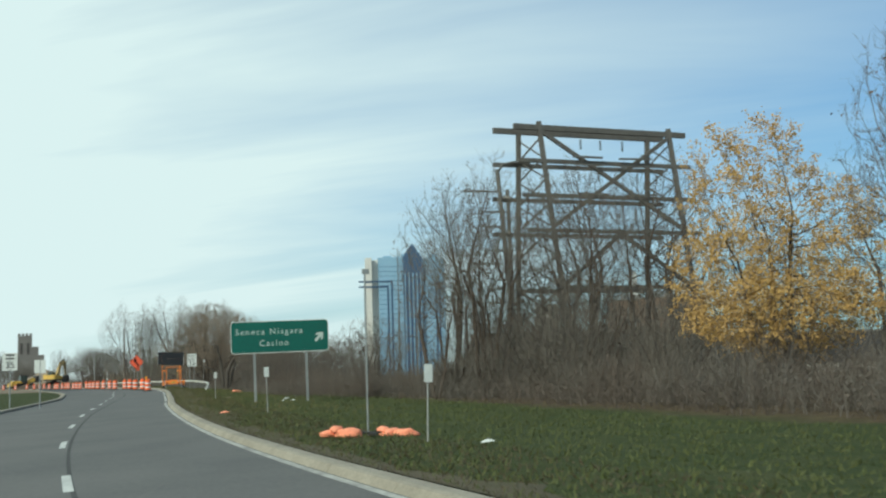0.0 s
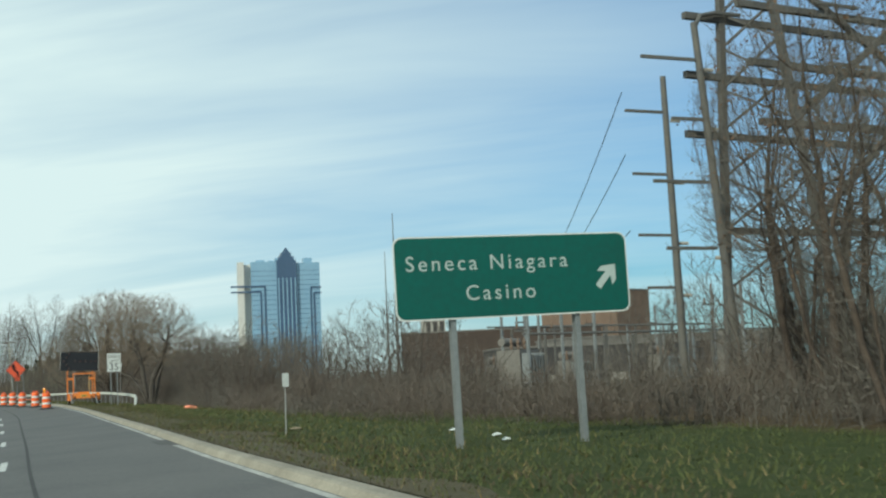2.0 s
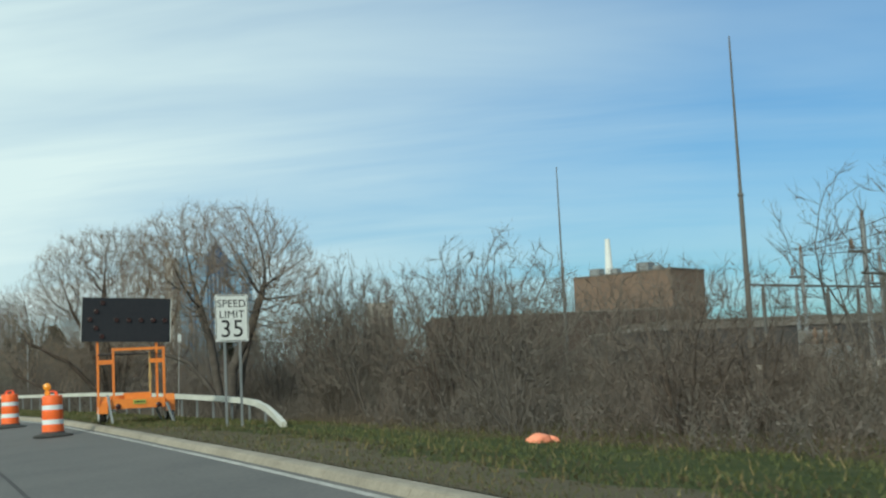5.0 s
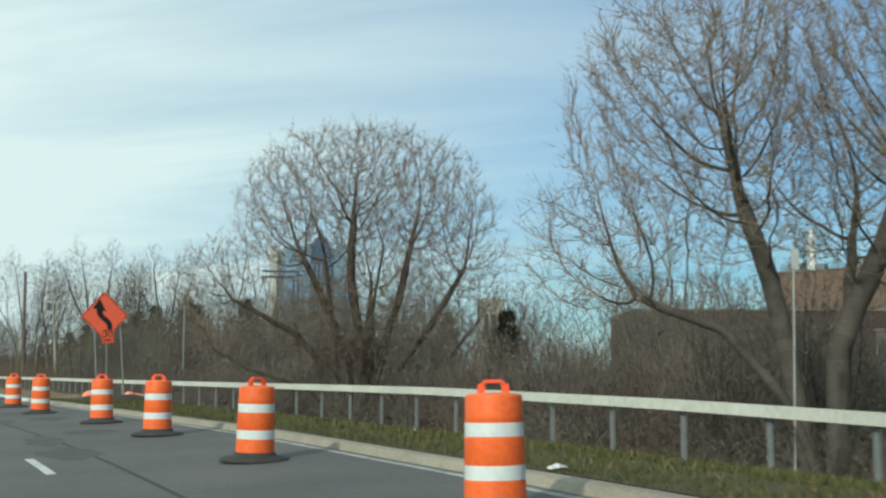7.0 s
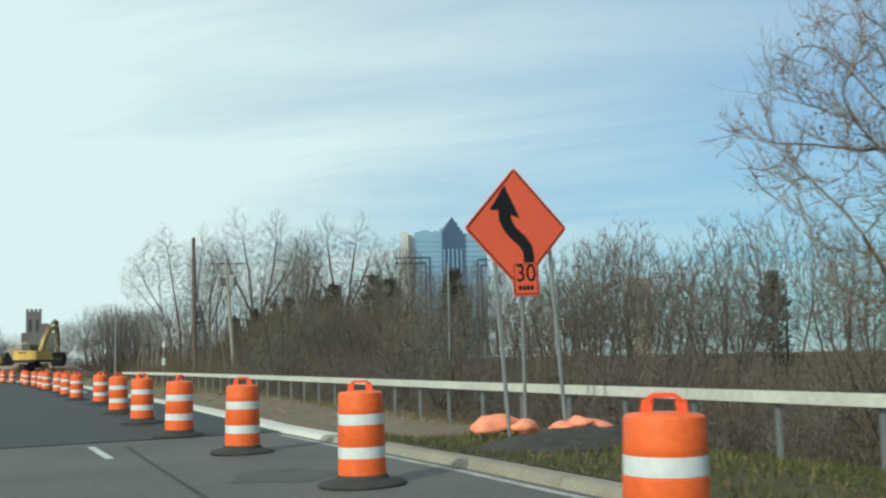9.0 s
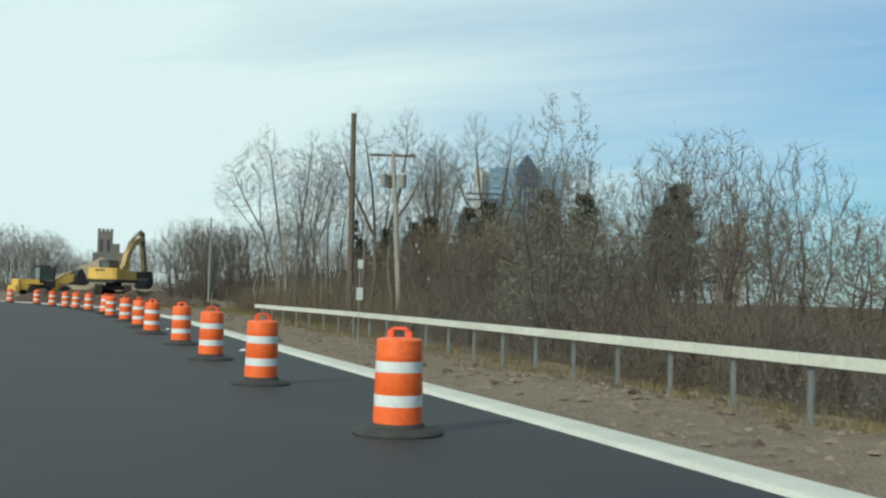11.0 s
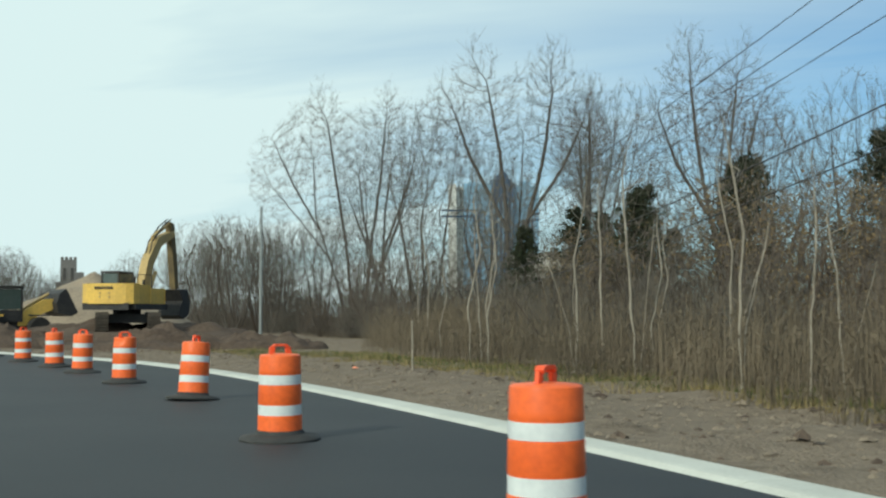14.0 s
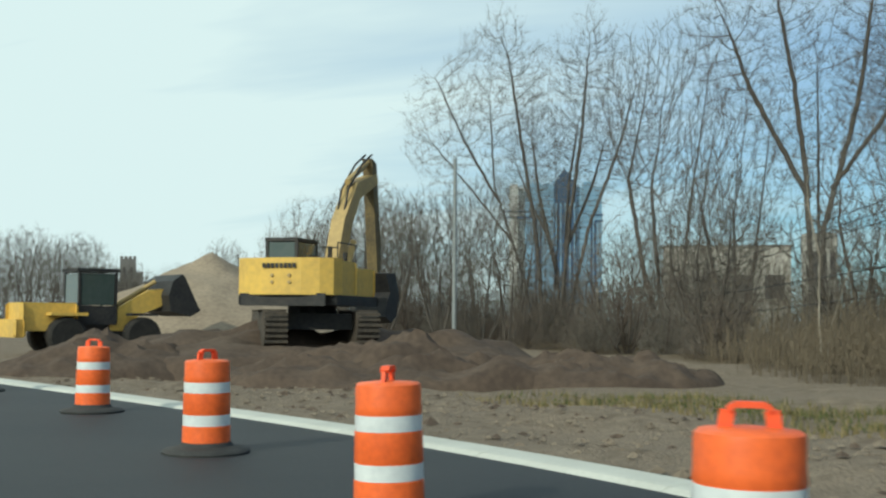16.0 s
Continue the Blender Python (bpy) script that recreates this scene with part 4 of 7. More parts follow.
def mass(name, tw, mat, parent=None, label="", smooth=False):
    ob = new(name, tw.mesh(name, mat, smooth))
    ob.parent = parent
    return tagged(ob, label)


def grow(r, chains, lobes, n, step, kill, up, gnarl, rounds=110):
    """Grows a branch skeleton from trunk lines towards buds strewn through the lobes of the crown."""
    pos, par = [], []
    for line in chains:
        start = len(pos)
        for i, (a, b) in enumerate(zip(line[:-1], line[1:])):
            a, b = np.array(a, float), np.array(b, float)
            k = max(1, int(np.linalg.norm(b - a) / step))
            for j in range(k + (i == len(line) - 2)):
                pos.append(a + (b - a) * j / k + r.normal(0, step * 0.05, 3) * (len(pos) > start))
                par.append(len(par) - 1 if len(pos) - 1 > start else -1)
    pos, par = np.array(pos), np.array(par)
    wt = np.array([l[6] if len(l) > 6 else l[3] * l[4] * l[5] for l in lobes], float)
    which = r.choice(len(lobes), n, p=wt / wt.sum())
    lob = np.array([l[:6] for l in lobes], float)[which]
    buds = lob[:, :3] + unit(r.normal(size=(n, 3))) * (r.random(n) ** 0.42)[:, None] * lob[:, 3:]
    buds = buds[buds[:, 2] > 0.2]
    d2 = ((buds[:, None] - pos[None]) ** 2).sum(2)
    near, dist = d2.argmin(1), np.sqrt(d2.min(1))
    kids = np.bincount(par[par >= 0], minlength=len(pos))
    for _ in range(rounds):
        live = dist > kill
        buds, near, dist = buds[live], near[live], dist[live]
        if len(buds) < 3:
            break
        pull = np.zeros((len(pos), 3))
        np.add.at(pull, near, unit(buds - pos[near]))
        tips = np.unique(near)
        tips = tips[kids[tips] < 3]
        if not len(tips):
            break
        d = unit(unit(pull[tips]) + np.array([0, 0, up]) + r.normal(0, gnarl, (len(tips), 3)))
        add = pos[tips] + d * step
        old = len(pos)
        pos, par = np.concatenate([pos, add]), np.concatenate([par, tips])
        kids = np.concatenate([kids, np.zeros(len(tips), int)])
        kids[tips] += 1
        d2 = ((buds[:, None] - add[None]) ** 2).sum(2)
        k, e = d2.argmin(1), np.sqrt(d2.min(1))
        better = e < dist
        near[better], dist[better] = k[better] + old, e[better]
    return pos, par


def make_tree(name, seed, m, label, chains, lobes, n=600, step=0.4, kill=0.5, base=0.2, tip=0.007, up=0.12, gnarl=0.12, bark="bark", twig="twig", twigs=5, sub=3, shoot=0.5, fine=0.0045, lift=0.35, thin=0.03, leafm=None, leaf=0.1, leaf_share=0.0, clump=1, group="", category="tree"):
    r = np.random.default_rng(seed)
    pos, par = grow(r, chains, lobes, n, step, kill, up, gnarl)
    count = len(pos)
    tips = np.zeros(count)
    has = np.zeros(count, bool)
    has[par[par >= 0]] = True
    tips[~has] = 1
    for i in range(count - 1, -1, -1):
        if par[i] >= 0:
            tips[par[i]] += tips[i]
    power = math.log(max(2.0, tips[par < 0].max())) / math.log(base / tip)
    rad = tip * tips ** (1 / power)
    seg = np.nonzero(par >= 0)[0]
    d = np.zeros((count, 3))
    d[:, 2] = 1
    d[seg] = unit(pos[seg] - pos[par[seg]])
    order = seg[np.argsort(rad[seg])]
    main = np.full(count, -1)
    main[par[order]] = order
    ring = d.copy()
    ok = main >= 0
    ring[ok] = unit(d[ok] + d[main[ok]])
    root = par < 0
    ring[root & ok] = d[main[root & ok]]
    lead = main[par[seg]] == seg
    ra = np.where(lead, rad[par[seg]], rad[seg] * 1.15)
    da = np.where(lead[:, None], ring[par[seg]], d[seg])
    wood, crown = Twigs(), Twigs()
    for target, lo, hi, k in ((wood, 0.07, 9, 8), (wood, thin, 0.07, 5), (crown, 0, thin, 3)):
        s = (rad[seg] >= lo) & (rad[seg] < hi)
        if s.any():
            target.bars(pos[par[seg[s]]], pos[seg[s]], da[s], ring[seg[s]], ra[s], rad[seg[s]], k)
    # fine shoots along the thin branches, and shoots on those
    carry = seg[rad[seg] < thin * 0.8]
    c = np.repeat(carry, twigs)
    p = pos[par[c]] + (pos[c] - pos[par[c]]) * r.random((len(c), 1))
    dd = unit(d[c] * 0.9 + r.normal(0, 0.36, (len(c), 3)) + np.array([0, 0, lift]))
    ln = shoot * r.uniform(0.45, 1.25, len(c))
    crown.slivers(r, p, dd, ln, fine * r.uniform(0.8, 1.5, len(c)))
    ends = p + dd * ln[:, None]
    if sub:
        e = np.repeat(np.arange(len(c)), sub)
        p2 = p[e] + dd[e] * (ln[e] * r.uniform(0.2, 0.95, len(e)))[:, None]
        d2 = unit(dd[e] * 0.8 + r.normal(0, 0.42, (len(e), 3)) + np.array([0, 0, lift * 0.7]))
        l2 = ln[e] * r.uniform(0.35, 0.75, len(e))
        crown.slivers(r, p2, d2, l2, np.full(len(e), fine * 0.75))
    t = thing(name, m, label, category, group)
    if wood.n:
        mass("trunk", wood, bark, t, "", True)
    mass("crown", crown, twig, t)
    if leafm:
        pick = ends[r.random(len(ends)) < leaf_share]
        pick = np.repeat(pick, clump, 0) + r.normal(0, leaf * 0.8, (len(pick) * clump, 3))
        mass("foliage", Twigs().leaves(r, pick, leaf * r.uniform(0.6, 1.3, len(pick))), leafm, t)
    return t


def fan(seed, stems, height, tilt, foot=0.15, bend=0.3):
    """Trunk lines that spread from one root; the outer ones curve upwards."""
    r = random.Random(seed)
    lines = []
    for s in range(stems):
        a = 2 * math.pi * (s + r.uniform(0, 0.7)) / stems
        q = radians(tilt * r.uniform(0.35, 1.0))
        h = height * r.uniform(0.7, 1.0)
        x, y = math.cos(a), math.sin(a)
        o = h * math.tan(q)
        lines.append([(x * foot * 0.2, y * foot * 0.2, -0.3), (x * (foot + o * 0.45), y * (foot + o * 0.45), h * 0.38), (x * (foot + o * (1 - bend * 0.3)), y * (foot + o * (1 - bend * 0.3)), h)])
    return lines


def make_bush(seed, m, label, rad, top, twig, leafm, n=950, leaf_share=0.10):
    """A rounded leafless bush: canes fanning from the base, wrapped in fine twigs."""
    r = np.random.default_rng(seed)
    stem, crown = Twigs(), Twigs()
    k = 16
    a, q = r.uniform(0, 2 * math.pi, k), np.radians(r.uniform(4, 48, k))
    d = np.stack([np.sin(q) * np.cos(a), np.sin(q) * np.sin(a), np.cos(q)], 1)
    ln = top * r.uniform(0.6, 0.95, k) / np.maximum(np.cos(q), top / (rad + top))
    mid = d * ln[:, None] * 0.5
    end = mid + unit(d + r.normal(0, 0.15, (k, 3)) + np.array([0, 0, 0.1])) * ln[:, None] * 0.45
    low = np.tile(np.array([[0, 0, -0.15]]), (k, 1))
    stem.bars(low, mid, d, d, np.full(k, 0.02), np.full(k, 0.013), 3).bars(mid, end, d, d, np.full(k, 0.013), np.full(k, 0.004), 3)
    a, el, u = r.uniform(0, 2 * math.pi, n), np.arcsin(r.random(n)), r.random(n) ** 0.5
    lump = 0.80 + 0.2 * np.sin(3 * a + seed) * np.cos(4 * el + seed) + r.normal(0, 0.05, n)
    out = np.stack([np.cos(a) * np.cos(el), np.sin(a) * np.cos(el), np.sin(el)], 1)
    p = out * np.array([rad, rad, top]) * (u * lump)[:, None]
    dd = unit(out * 0.45 + r.normal(0, 0.42, (n, 3)) + np.array([0, 0, 0.55]))
    ln = r.uniform(0.25, 0.65, n)
    crown.slivers(r, p, dd, ln, r.uniform(0.007, 0.012, n))
    e = np.arange(n)
    for f in (0.45,):
        d2 = unit(dd * 0.7 + r.normal(0, 0.45, (n, 3)) + np.array([0, 0, 0.25]))
        crown.slivers(r, p + dd * (ln * f)[:, None], d2, ln * r.uniform(0.4, 0.8, n), np.full(n, 0.0075))
    t = thing("bush", m, label, "bush")
    mass("stem", stem, "bark", t)
    mass("crown", crown, twig, t)
    pick = p[r.random(n) < leaf_share]
    mass("foliage", Twigs().leaves(r, pick, r.uniform(0.035, 0.075, len(pick))), leafm, t)
    return t


def stand(x, y, rz=0.0, s=1.0, sz=None):
    return Matrix.Translation(P(x, y, ground_z(x, y))) @ pose(0, 0, 0, 0, 0, rz) @ Matrix.Diagonal((s, s, sz or s, 1))


def plant(proto, x, y, rz=0.0, s=1.0, sz=None):
    o = copy_thing(proto, Matrix.Translation(P(x, y, ground_z(x, y))) @ pose(0, 0, 0, 0, 0, rz))
    o.scale = (s, s, sz or s)
    return o


# the two big willows behind the rail
make_tree("willow_tree", 11, stand(15.0, 112.2, -35), "bare leaning willow tree with feathery tan twigs",
          [[(0.1, 0, -0.3), (-0.5, 0.1, 1.3), (-1.5, 0.2, 2.5), (-3.0, 0.2, 3.1)], [(-0.1, 0.2, -0.3), (-0.35, 0.3, 1.5), (-0.7, 0.5, 3.4), (-1.2, 0.6, 5.0)], [(0.25, 0, -0.3), (0.35, 0.1, 2.2), (1.1, 0.3, 3.8), (1.7, 0.2, 5.4)], [(0.3, 0.3, -0.3), (0.6, 0.9, 2.4), (0.9, 1.8, 4.4)]],
          [(-0.2, 0.2, 6.2, 4.2, 3.8, 2.9), (-3.4, 0.2, 4.0, 1.9, 2.0, 1.5), (2.6, 0.3, 5.0, 2.2, 2.6, 2.2)], 6500, 0.2, 0.30, 0.20, 0.0048, 0.12, 0.06, "bark_grey", "twig_tan", 3, 3, 0.48, 0.0058, 0.4, 0.02, "leaf_brown", 0.06, 0.05)
make_tree("willow_tree", 23, stand(16.4, 136.0, -22, 1.04, 1.1), "broad many-stemmed bare willow tree, domed crown",
          [[(-0.3, -0.1, -0.3), (-0.9, -0.2, 1.6), (-2.3, -0.5, 3.1), (-4.6, -0.7, 4.3)], [(-0.15, 0.1, -0.3), (-0.4, 0.2, 2.2), (-1.3, 0.3, 4.2), (-2.2, 0.2, 6.0)], [(0.0, -0.2, -0.3), (0.1, -0.4, 2.6), (-0.3, -0.6, 5.2), (-0.2, -0.6, 7.2)], [(0.2, 0.1, -0.3), (0.8, 0.3, 2.4), (1.5, 0.5, 4.4), (2.0, 0.5, 6.6)], [(0.3, -0.1, -0.3), (1.5, -0.3, 1.9), (2.8, -0.5, 3.6), (3.9, -0.6, 5.4)], [(0.0, 0.3, -0.3), (0.2, 1.4, 2.6), (0.4, 2.4, 5.0)], [(-0.2, -0.3, -0.3), (-1.8, -0.9, 1.2), (-3.9, -1.3, 1.9), (-5.2, -1.2, 2.6)], [(0.1, 0.1, -0.3), (0.5, 0.1, 2.0), (0.5, 0.2, 4.0), (0.9, 0.2, 6.2)], [(-0.1, -0.1, -0.3), (-0.5, -0.3, 2.0), (-1.0, -0.9, 4.0), (-1.2, -1.4, 5.8)], [(0.2, -0.2, -0.3), (0.9, -0.7, 2.1), (1.4, -1.3, 4.2)], [(0.3, 0, -0.3), (1.9, 0.3, 1.3), (3.4, 0.6, 2.3), (4.5, 0.7, 3.6)]],
          [(0.2, 0, 7.3, 5.0, 4.4, 3.4), (-4.4, -0.5, 4.7, 2.7, 2.6, 1.9), (3.4, 0, 5.4, 2.4, 2.8, 2.4), (0.2, 0, 3.4, 3.8, 3.2, 2.0, 70), (-4.8, -1, 2.9, 1.6, 1.4, 0.9)], 11500, 0.2, 0.30, 0.18, 0.0048, 0.12, 0.06, "bark", "twig_tan", 3, 3, 0.48, 0.0058, 0.4, 0.02, "leaf_brown", 0.06, 0.05)

# tall open trees beyond the earth works
tall_a = make_tree("bare_tree", 31, stand(17.9, 284.5, -17), "tall bare clump of leaning grey stems with open branches",
                   [[(-0.9, 0, -0.3), (-2.0, 0, 4.5), (-3.9, 0, 10.4), (-4.2, 0.3, 16.0)], [(-0.6, 0.3, -0.3), (-1.1, 0.4, 7), (-2.3, 0.6, 14.5), (-3.0, 0.6, 19)], [(-3.6, 0, 9.3), (-6.0, -0.5, 13.5), (-7.8, -0.6, 17.5)], [(0.2, 0, -0.3), (1.1, 0, 8.5), (1.9, 0.3, 14.5), (2.3, 0.4, 19.5)], [(0.5, -0.3, -0.3), (2.2, -0.5, 7.5), (4.1, -0.8, 12.5), (5.2, -0.8, 16.5)], [(-2.6, 0.2, 6.6), (-5.6, 0.8, 10.4), (-8.2, 1.0, 13.5)], [(0, 0.6, -0.3), (0.4, 3.0, 8), (0.2, 4.2, 14)]],
                   [(-3.8, 0, 16.2, 4.2, 3.8, 5.2), (2.4, 0, 16.2, 4.2, 3.8, 5.0), (-7.4, 0, 14.0, 3.0, 2.8, 4.2), (5.6, -0.5, 14.0, 3.0, 2.8, 4.2), (-0.8, 0, 15.0, 3.0, 3.0, 5.0), (-3.4, 0.3, 19.9, 1.7, 1.6, 3.2), (2.3, 0.3, 19.9, 1.7, 1.6, 3.0), (-1.0, 1, 9.0, 5.0, 3.0, 3.4, 60)], 7200, 0.38, 0.55, 0.13, 0.0075, 0.17, 0.05, "bark_grey", "twig_grey", 2, 3, 0.8, 0.0078, 0.4, 0.028)
tall_b = make_tree("bare_tree", 32, stand(24.2, 268.0, -20), "tall bare forked tree with grey branches",
                   [[(0, 0, -0.3), (0.1, 0, 4), (-0.1, 0, 8.2), (-2.9, 0.2, 13.8), (-4.0, 0.3, 17)], [(0.0, 0, 8.0), (-0.6, 0.4, 14), (-1.6, 0.4, 19.5)], [(0.3, 0.2, -0.3), (0.8, 0.2, 6.5), (2.6, 0.2, 13), (3.4, 0.2, 18.5)], [(1.2, 0.2, 8.5), (4.0, -0.6, 12.5), (5.6, -0.8, 16)], [(0.5, 0.3, 5), (1.0, 2.4, 11), (1.2, 3.4, 16)]],
                   [(-3.2, 0, 16.2, 3.8, 3.6, 4.8), (-2.2, 0.4, 20.2, 1.8, 1.6, 3.0), (3.4, 0.2, 20.2, 1.9, 1.6, 3.0), (2.8, 0, 16.5, 4.0, 3.6, 4.8), (5.8, -0.5, 14.0, 2.8, 2.6, 3.8), (-0.2, 0, 14.5, 2.6, 2.6, 4.0), (0.2, 1, 11.0, 3.6, 2.6, 3.0, 40)], 5200, 0.38, 0.55, 0.15, 0.0075, 0.17, 0.05, "bark_grey", "twig_grey", 2, 3, 0.8, 0.0078, 0.4, 0.028)
tall_c = make_tree("bare_tree", 33, stand(21, 276, 40), "tall bare tree with thin grey branches", fan(33, 3, 10, 18, 0.3),
                   [(0, 0, 14.0, 5.0, 4.6, 5.6), (2.5, 1, 9.5, 3.4, 3.2, 3.4), (-2.5, -1, 10.0, 3.2, 3.2, 3.4)], 2600, 0.4, 0.72, 0.125, 0.0085, 0.18, 0.05, "bark_grey", "twig_grey", 2, 2, 0.85, 0.0095, 0.4, 0.028)
TALLS = (tall_a, tall_b, tall_c)
for x, y, rz, s, pr in ((29, 262, 80, 0.95, 2), (33, 256, 200, 0.9, 1), (22, 294, 130, 0.85, 1), (27, 280, 20, 0.9, 2), (37, 249, 300, 0.85, 2), (12.5, 302, 10, 0.6, 2), (9.5, 310, 90, 0.55, 2), (15, 314, 220, 0.6, 2),
                        (6.5, 324, 170, 0.55, 2), (11.5, 332, 60, 0.6, 2), (3.5, 347, 110, 0.55, 2), (18, 300, 75, 0.7, 2), (31, 271, 250, 0.9, 1), (41, 262, 40, 0.9, 2), (-13, 342, 10, 0.5, 2), (-19, 350, 130, 0.48, 2), (-9, 352, 220, 0.42, 2)):
    plant(TALLS[pr], x, y, rz, s)

# round-crowned bare trees that make up the woods
MIDOPT = dict(n=1450, step=0.3, kill=0.50, base=0.078, tip=0.0065, up=0.12, gnarl=0.08, bark="bark_grey", twig="twig_grey", twigs=2, sub=1, shoot=0.66, fine=0.0115, lift=0.35, thin=0.02)
mid_a = make_tree("bare_tree", 54, stand(20.5, 206), "round-crowned bare tree with dense grey twigs", fan(54, 3, 5.0, 22, 0.2), [(0, 0, 6.2, 3.4, 3.2, 3.6), (1.2, 0.5, 3.6, 2.6, 2.4, 1.8)], **MIDOPT)
mid_b = make_tree("bare_tree", 55, stand(23.5, 197), "spreading bare tree with pale grey limbs", fan(55, 4, 5.6, 26, 0.2), [(-0.8, 0, 6.8, 3.0, 3.2, 3.4), (2.0, 0, 5.4, 2.4, 2.6, 2.6), (-2.4, 0.4, 4.2, 2.0, 2.0, 1.6)], **MIDOPT)
mid_c = make_tree("autumn_tree", 56, stand(24.5, 224), "round tree still holding rusty brown leaves", fan(56, 4, 4.6, 26, 0.2), [(0, 0, 5.4, 3.4, 3.2, 3.0), (1.5, 0.4, 3.2, 2.4, 2.4, 1.9), (-1.8, 0, 3.4, 2.0, 2.2, 1.8)], **dict(MIDOPT, bark="bark", twig="twig"), leafm="leaf_rust", leaf=0.13, leaf_share=0.9, clump=2)
rnd = random.Random(8)
MIDS = (mid_a, mid_b)
for i, y in enumerate(frange(152, 204, 6.5)):
    x0 = lerp(y, [150, 205], [22.5, 20.5])
    for dx in (0, 9.0):
        plant(rnd.choice((mid_a, mid_b, mid_c) if dx else MIDS), x0 + dx + rnd.uniform(-1.5, 1.5), y + rnd.uniform(-1.5, 1.5), rnd.uniform(0, 360), rnd.uniform(0.72, 0.95) * lerp(y, [152, 172, 185], [0.76, 0.85, 1.0]))
for x, y, rz, s, k in ((27.5, 212, 20, 0.85, 2), (21.5, 219, 80, 0.8, 2), (25, 214, 140, 0.8, 2), (29, 221, 200, 0.92, 2), (19.5, 226, 30, 0.8, 2), (26.5, 231, 70, 0.95, 2), (33, 214, 300, 1.0, 1), (22.3, 236, 160, 0.95, 2), (31, 236, 250, 1.1, 1),
                       (19.0, 243, 10, 0.72, 2), (25.5, 240, 330, 1.3, 1), (35, 228, 100, 1.15, 0), (21, 258, 60, 1.1, 1), (26, 256, 140, 1.35, 0), (16.2, 262, 15, 0.95, 0), (15.5, 215, 40, 0.6, 1), (17, 209, 100, 0.7, 0),
                       (13.5, 293, 10, 1.1, 0), (21.5, 303, 70, 1.2, 1), (31, 290, 120, 1.3, 0), (8, 312, 200, 1.05, 1), (16, 322, 20, 1.2, 0), (38, 272, 50, 1.4, 1), (2, 330, 90, 1.0, 0), (10.5, 340, 150, 1.2, 1), (46, 245, 20, 1.4, 0), (13.5, 279, 140, 1.0, 0), (11.8, 288, 260, 0.95, 1), (9.8, 296, 30, 1.1, 0), (8.3, 286, 10, 1.05, 1), (9.3, 291, 100, 1.12, 0), (7.5, 298, 190, 1.12, 1), (10.9, 283, 250, 1.05, 0), (6.2, 304, 70, 1.15, 0),
                       (-12, 345, 10, 1.15, 0), (-14.5, 336, 40, 1.05, 1), (-11, 340, 160, 1.1, 0), (-16.5, 340, 220, 0.9, 1), (-19, 344, 300, 0.85, 0), (-8, 339, 75, 0.72, 0), (-10.5, 334, 130, 0.95, 1), (-22, 350, 20, 0.85, 0), (-13, 331, 260, 0.85, 0), (-17, 352, 90, 1.25, 1), (-22, 362, 200, 1.3, 0), (-27, 371, 30, 1.3, 1), (-32, 384, 30, 1.3, 1), (-15, 358, 10, 1.2, 0), (-20, 372, 80, 1.35, 1), (-6, 365, 60, 0.9, 0), (-45, 420, 120, 1.3, 1), (-60, 470, 40, 1.5, 0), (20, 420, 10, 1.6, 1), (-20, 520, 80, 1.8, 0), (-90, 520, 20, 1.8, 1), (50, 430, 60, 1.8, 0), (5, 600, 10, 2.1, 1), (70, 380, 30, 1.7, 0), (95, 330, 70, 1.6, 1),
                       (18.6, 116, 30, 0.5, 0), (27, 157, 10, 0.7, 0), (30, 163, 60, 0.74, 1), (33, 171, 130, 1.0, 0), (26.5, 165, 30, 0.7, 1), (23.5, 172, 80, 0.8, 0), (28, 180, 200, 0.9, 1), (36, 160, 250, 0.8, 1), (24, 146, 80, 0.62, 1), (29, 151, 190, 0.7, 0)):
    plant((mid_a, mid_b, mid_c)[k], x, y, rz, s)

# shrubs and rounded bushes, repeated along the embankment
SHRUB = dict(n=740, step=0.2, kill=0.34, base=0.045, tip=0.005, up=0.12, gnarl=0.09, twigs=2, sub=1, shoot=0.46, fine=0.0072, lift=0.4, thin=0.014, category="shrub")
shrub_a = make_tree("bare_shrub", 41, stand(17.1, 104.4), "bare many-stemmed shrub with grey-brown twigs", fan(41, 6, 2.6, 40), [(0, 0, 2.9, 2.6, 2.5, 2.2), (0, 0, 1.5, 2.0, 2.0, 1.0)], bark="bark_grey", twig="twig_grey", **SHRUB)
shrub_b = make_tree("bare_shrub", 42, stand(16.3, 97.9), "bare spreading shrub with dark twigs", fan(42, 7, 2.4, 46), [(0.6, 0, 2.7, 2.6, 2.4, 2.0), (-1.4, 0, 2.2, 1.6, 1.8, 1.5), (0, 0, 1.2, 2.0, 2.0, 0.9)], bark="bark", twig="twig", **SHRUB)
shrub_c = make_tree("leafy_shrub", 43, stand(13.6, 187.5, 0, 1.1, 1.12), "tall shrub holding pale dry leaves", fan(43, 6, 4.4, 24), [(0, 0, 4.6, 2.5, 2.4, 2.4), (0.2, 0, 6.8, 1.4, 1.3, 1.8), (0, 0, 2.2, 2.2, 2.2, 1.4)], bark="bark_grey", twig="twig_grey", **dict(SHRUB, n=1100, step=0.22, kill=0.45), leafm="leaf_pale", leaf=0.06, leaf_share=0.8, clump=6)
shrub_d = make_tree("leafy_shrub", 44, stand(24, 227), "shrub with rusty brown autumn leaves", fan(44, 6, 2.6, 38), [(0, 0, 2.8, 2.4, 2.3, 2.0), (0, 0, 1.4, 1.9, 1.9, 1.0)], bark="bark", twig="twig", **SHRUB, leafm="leaf_rust", leaf=0.075, leaf_share=0.6)
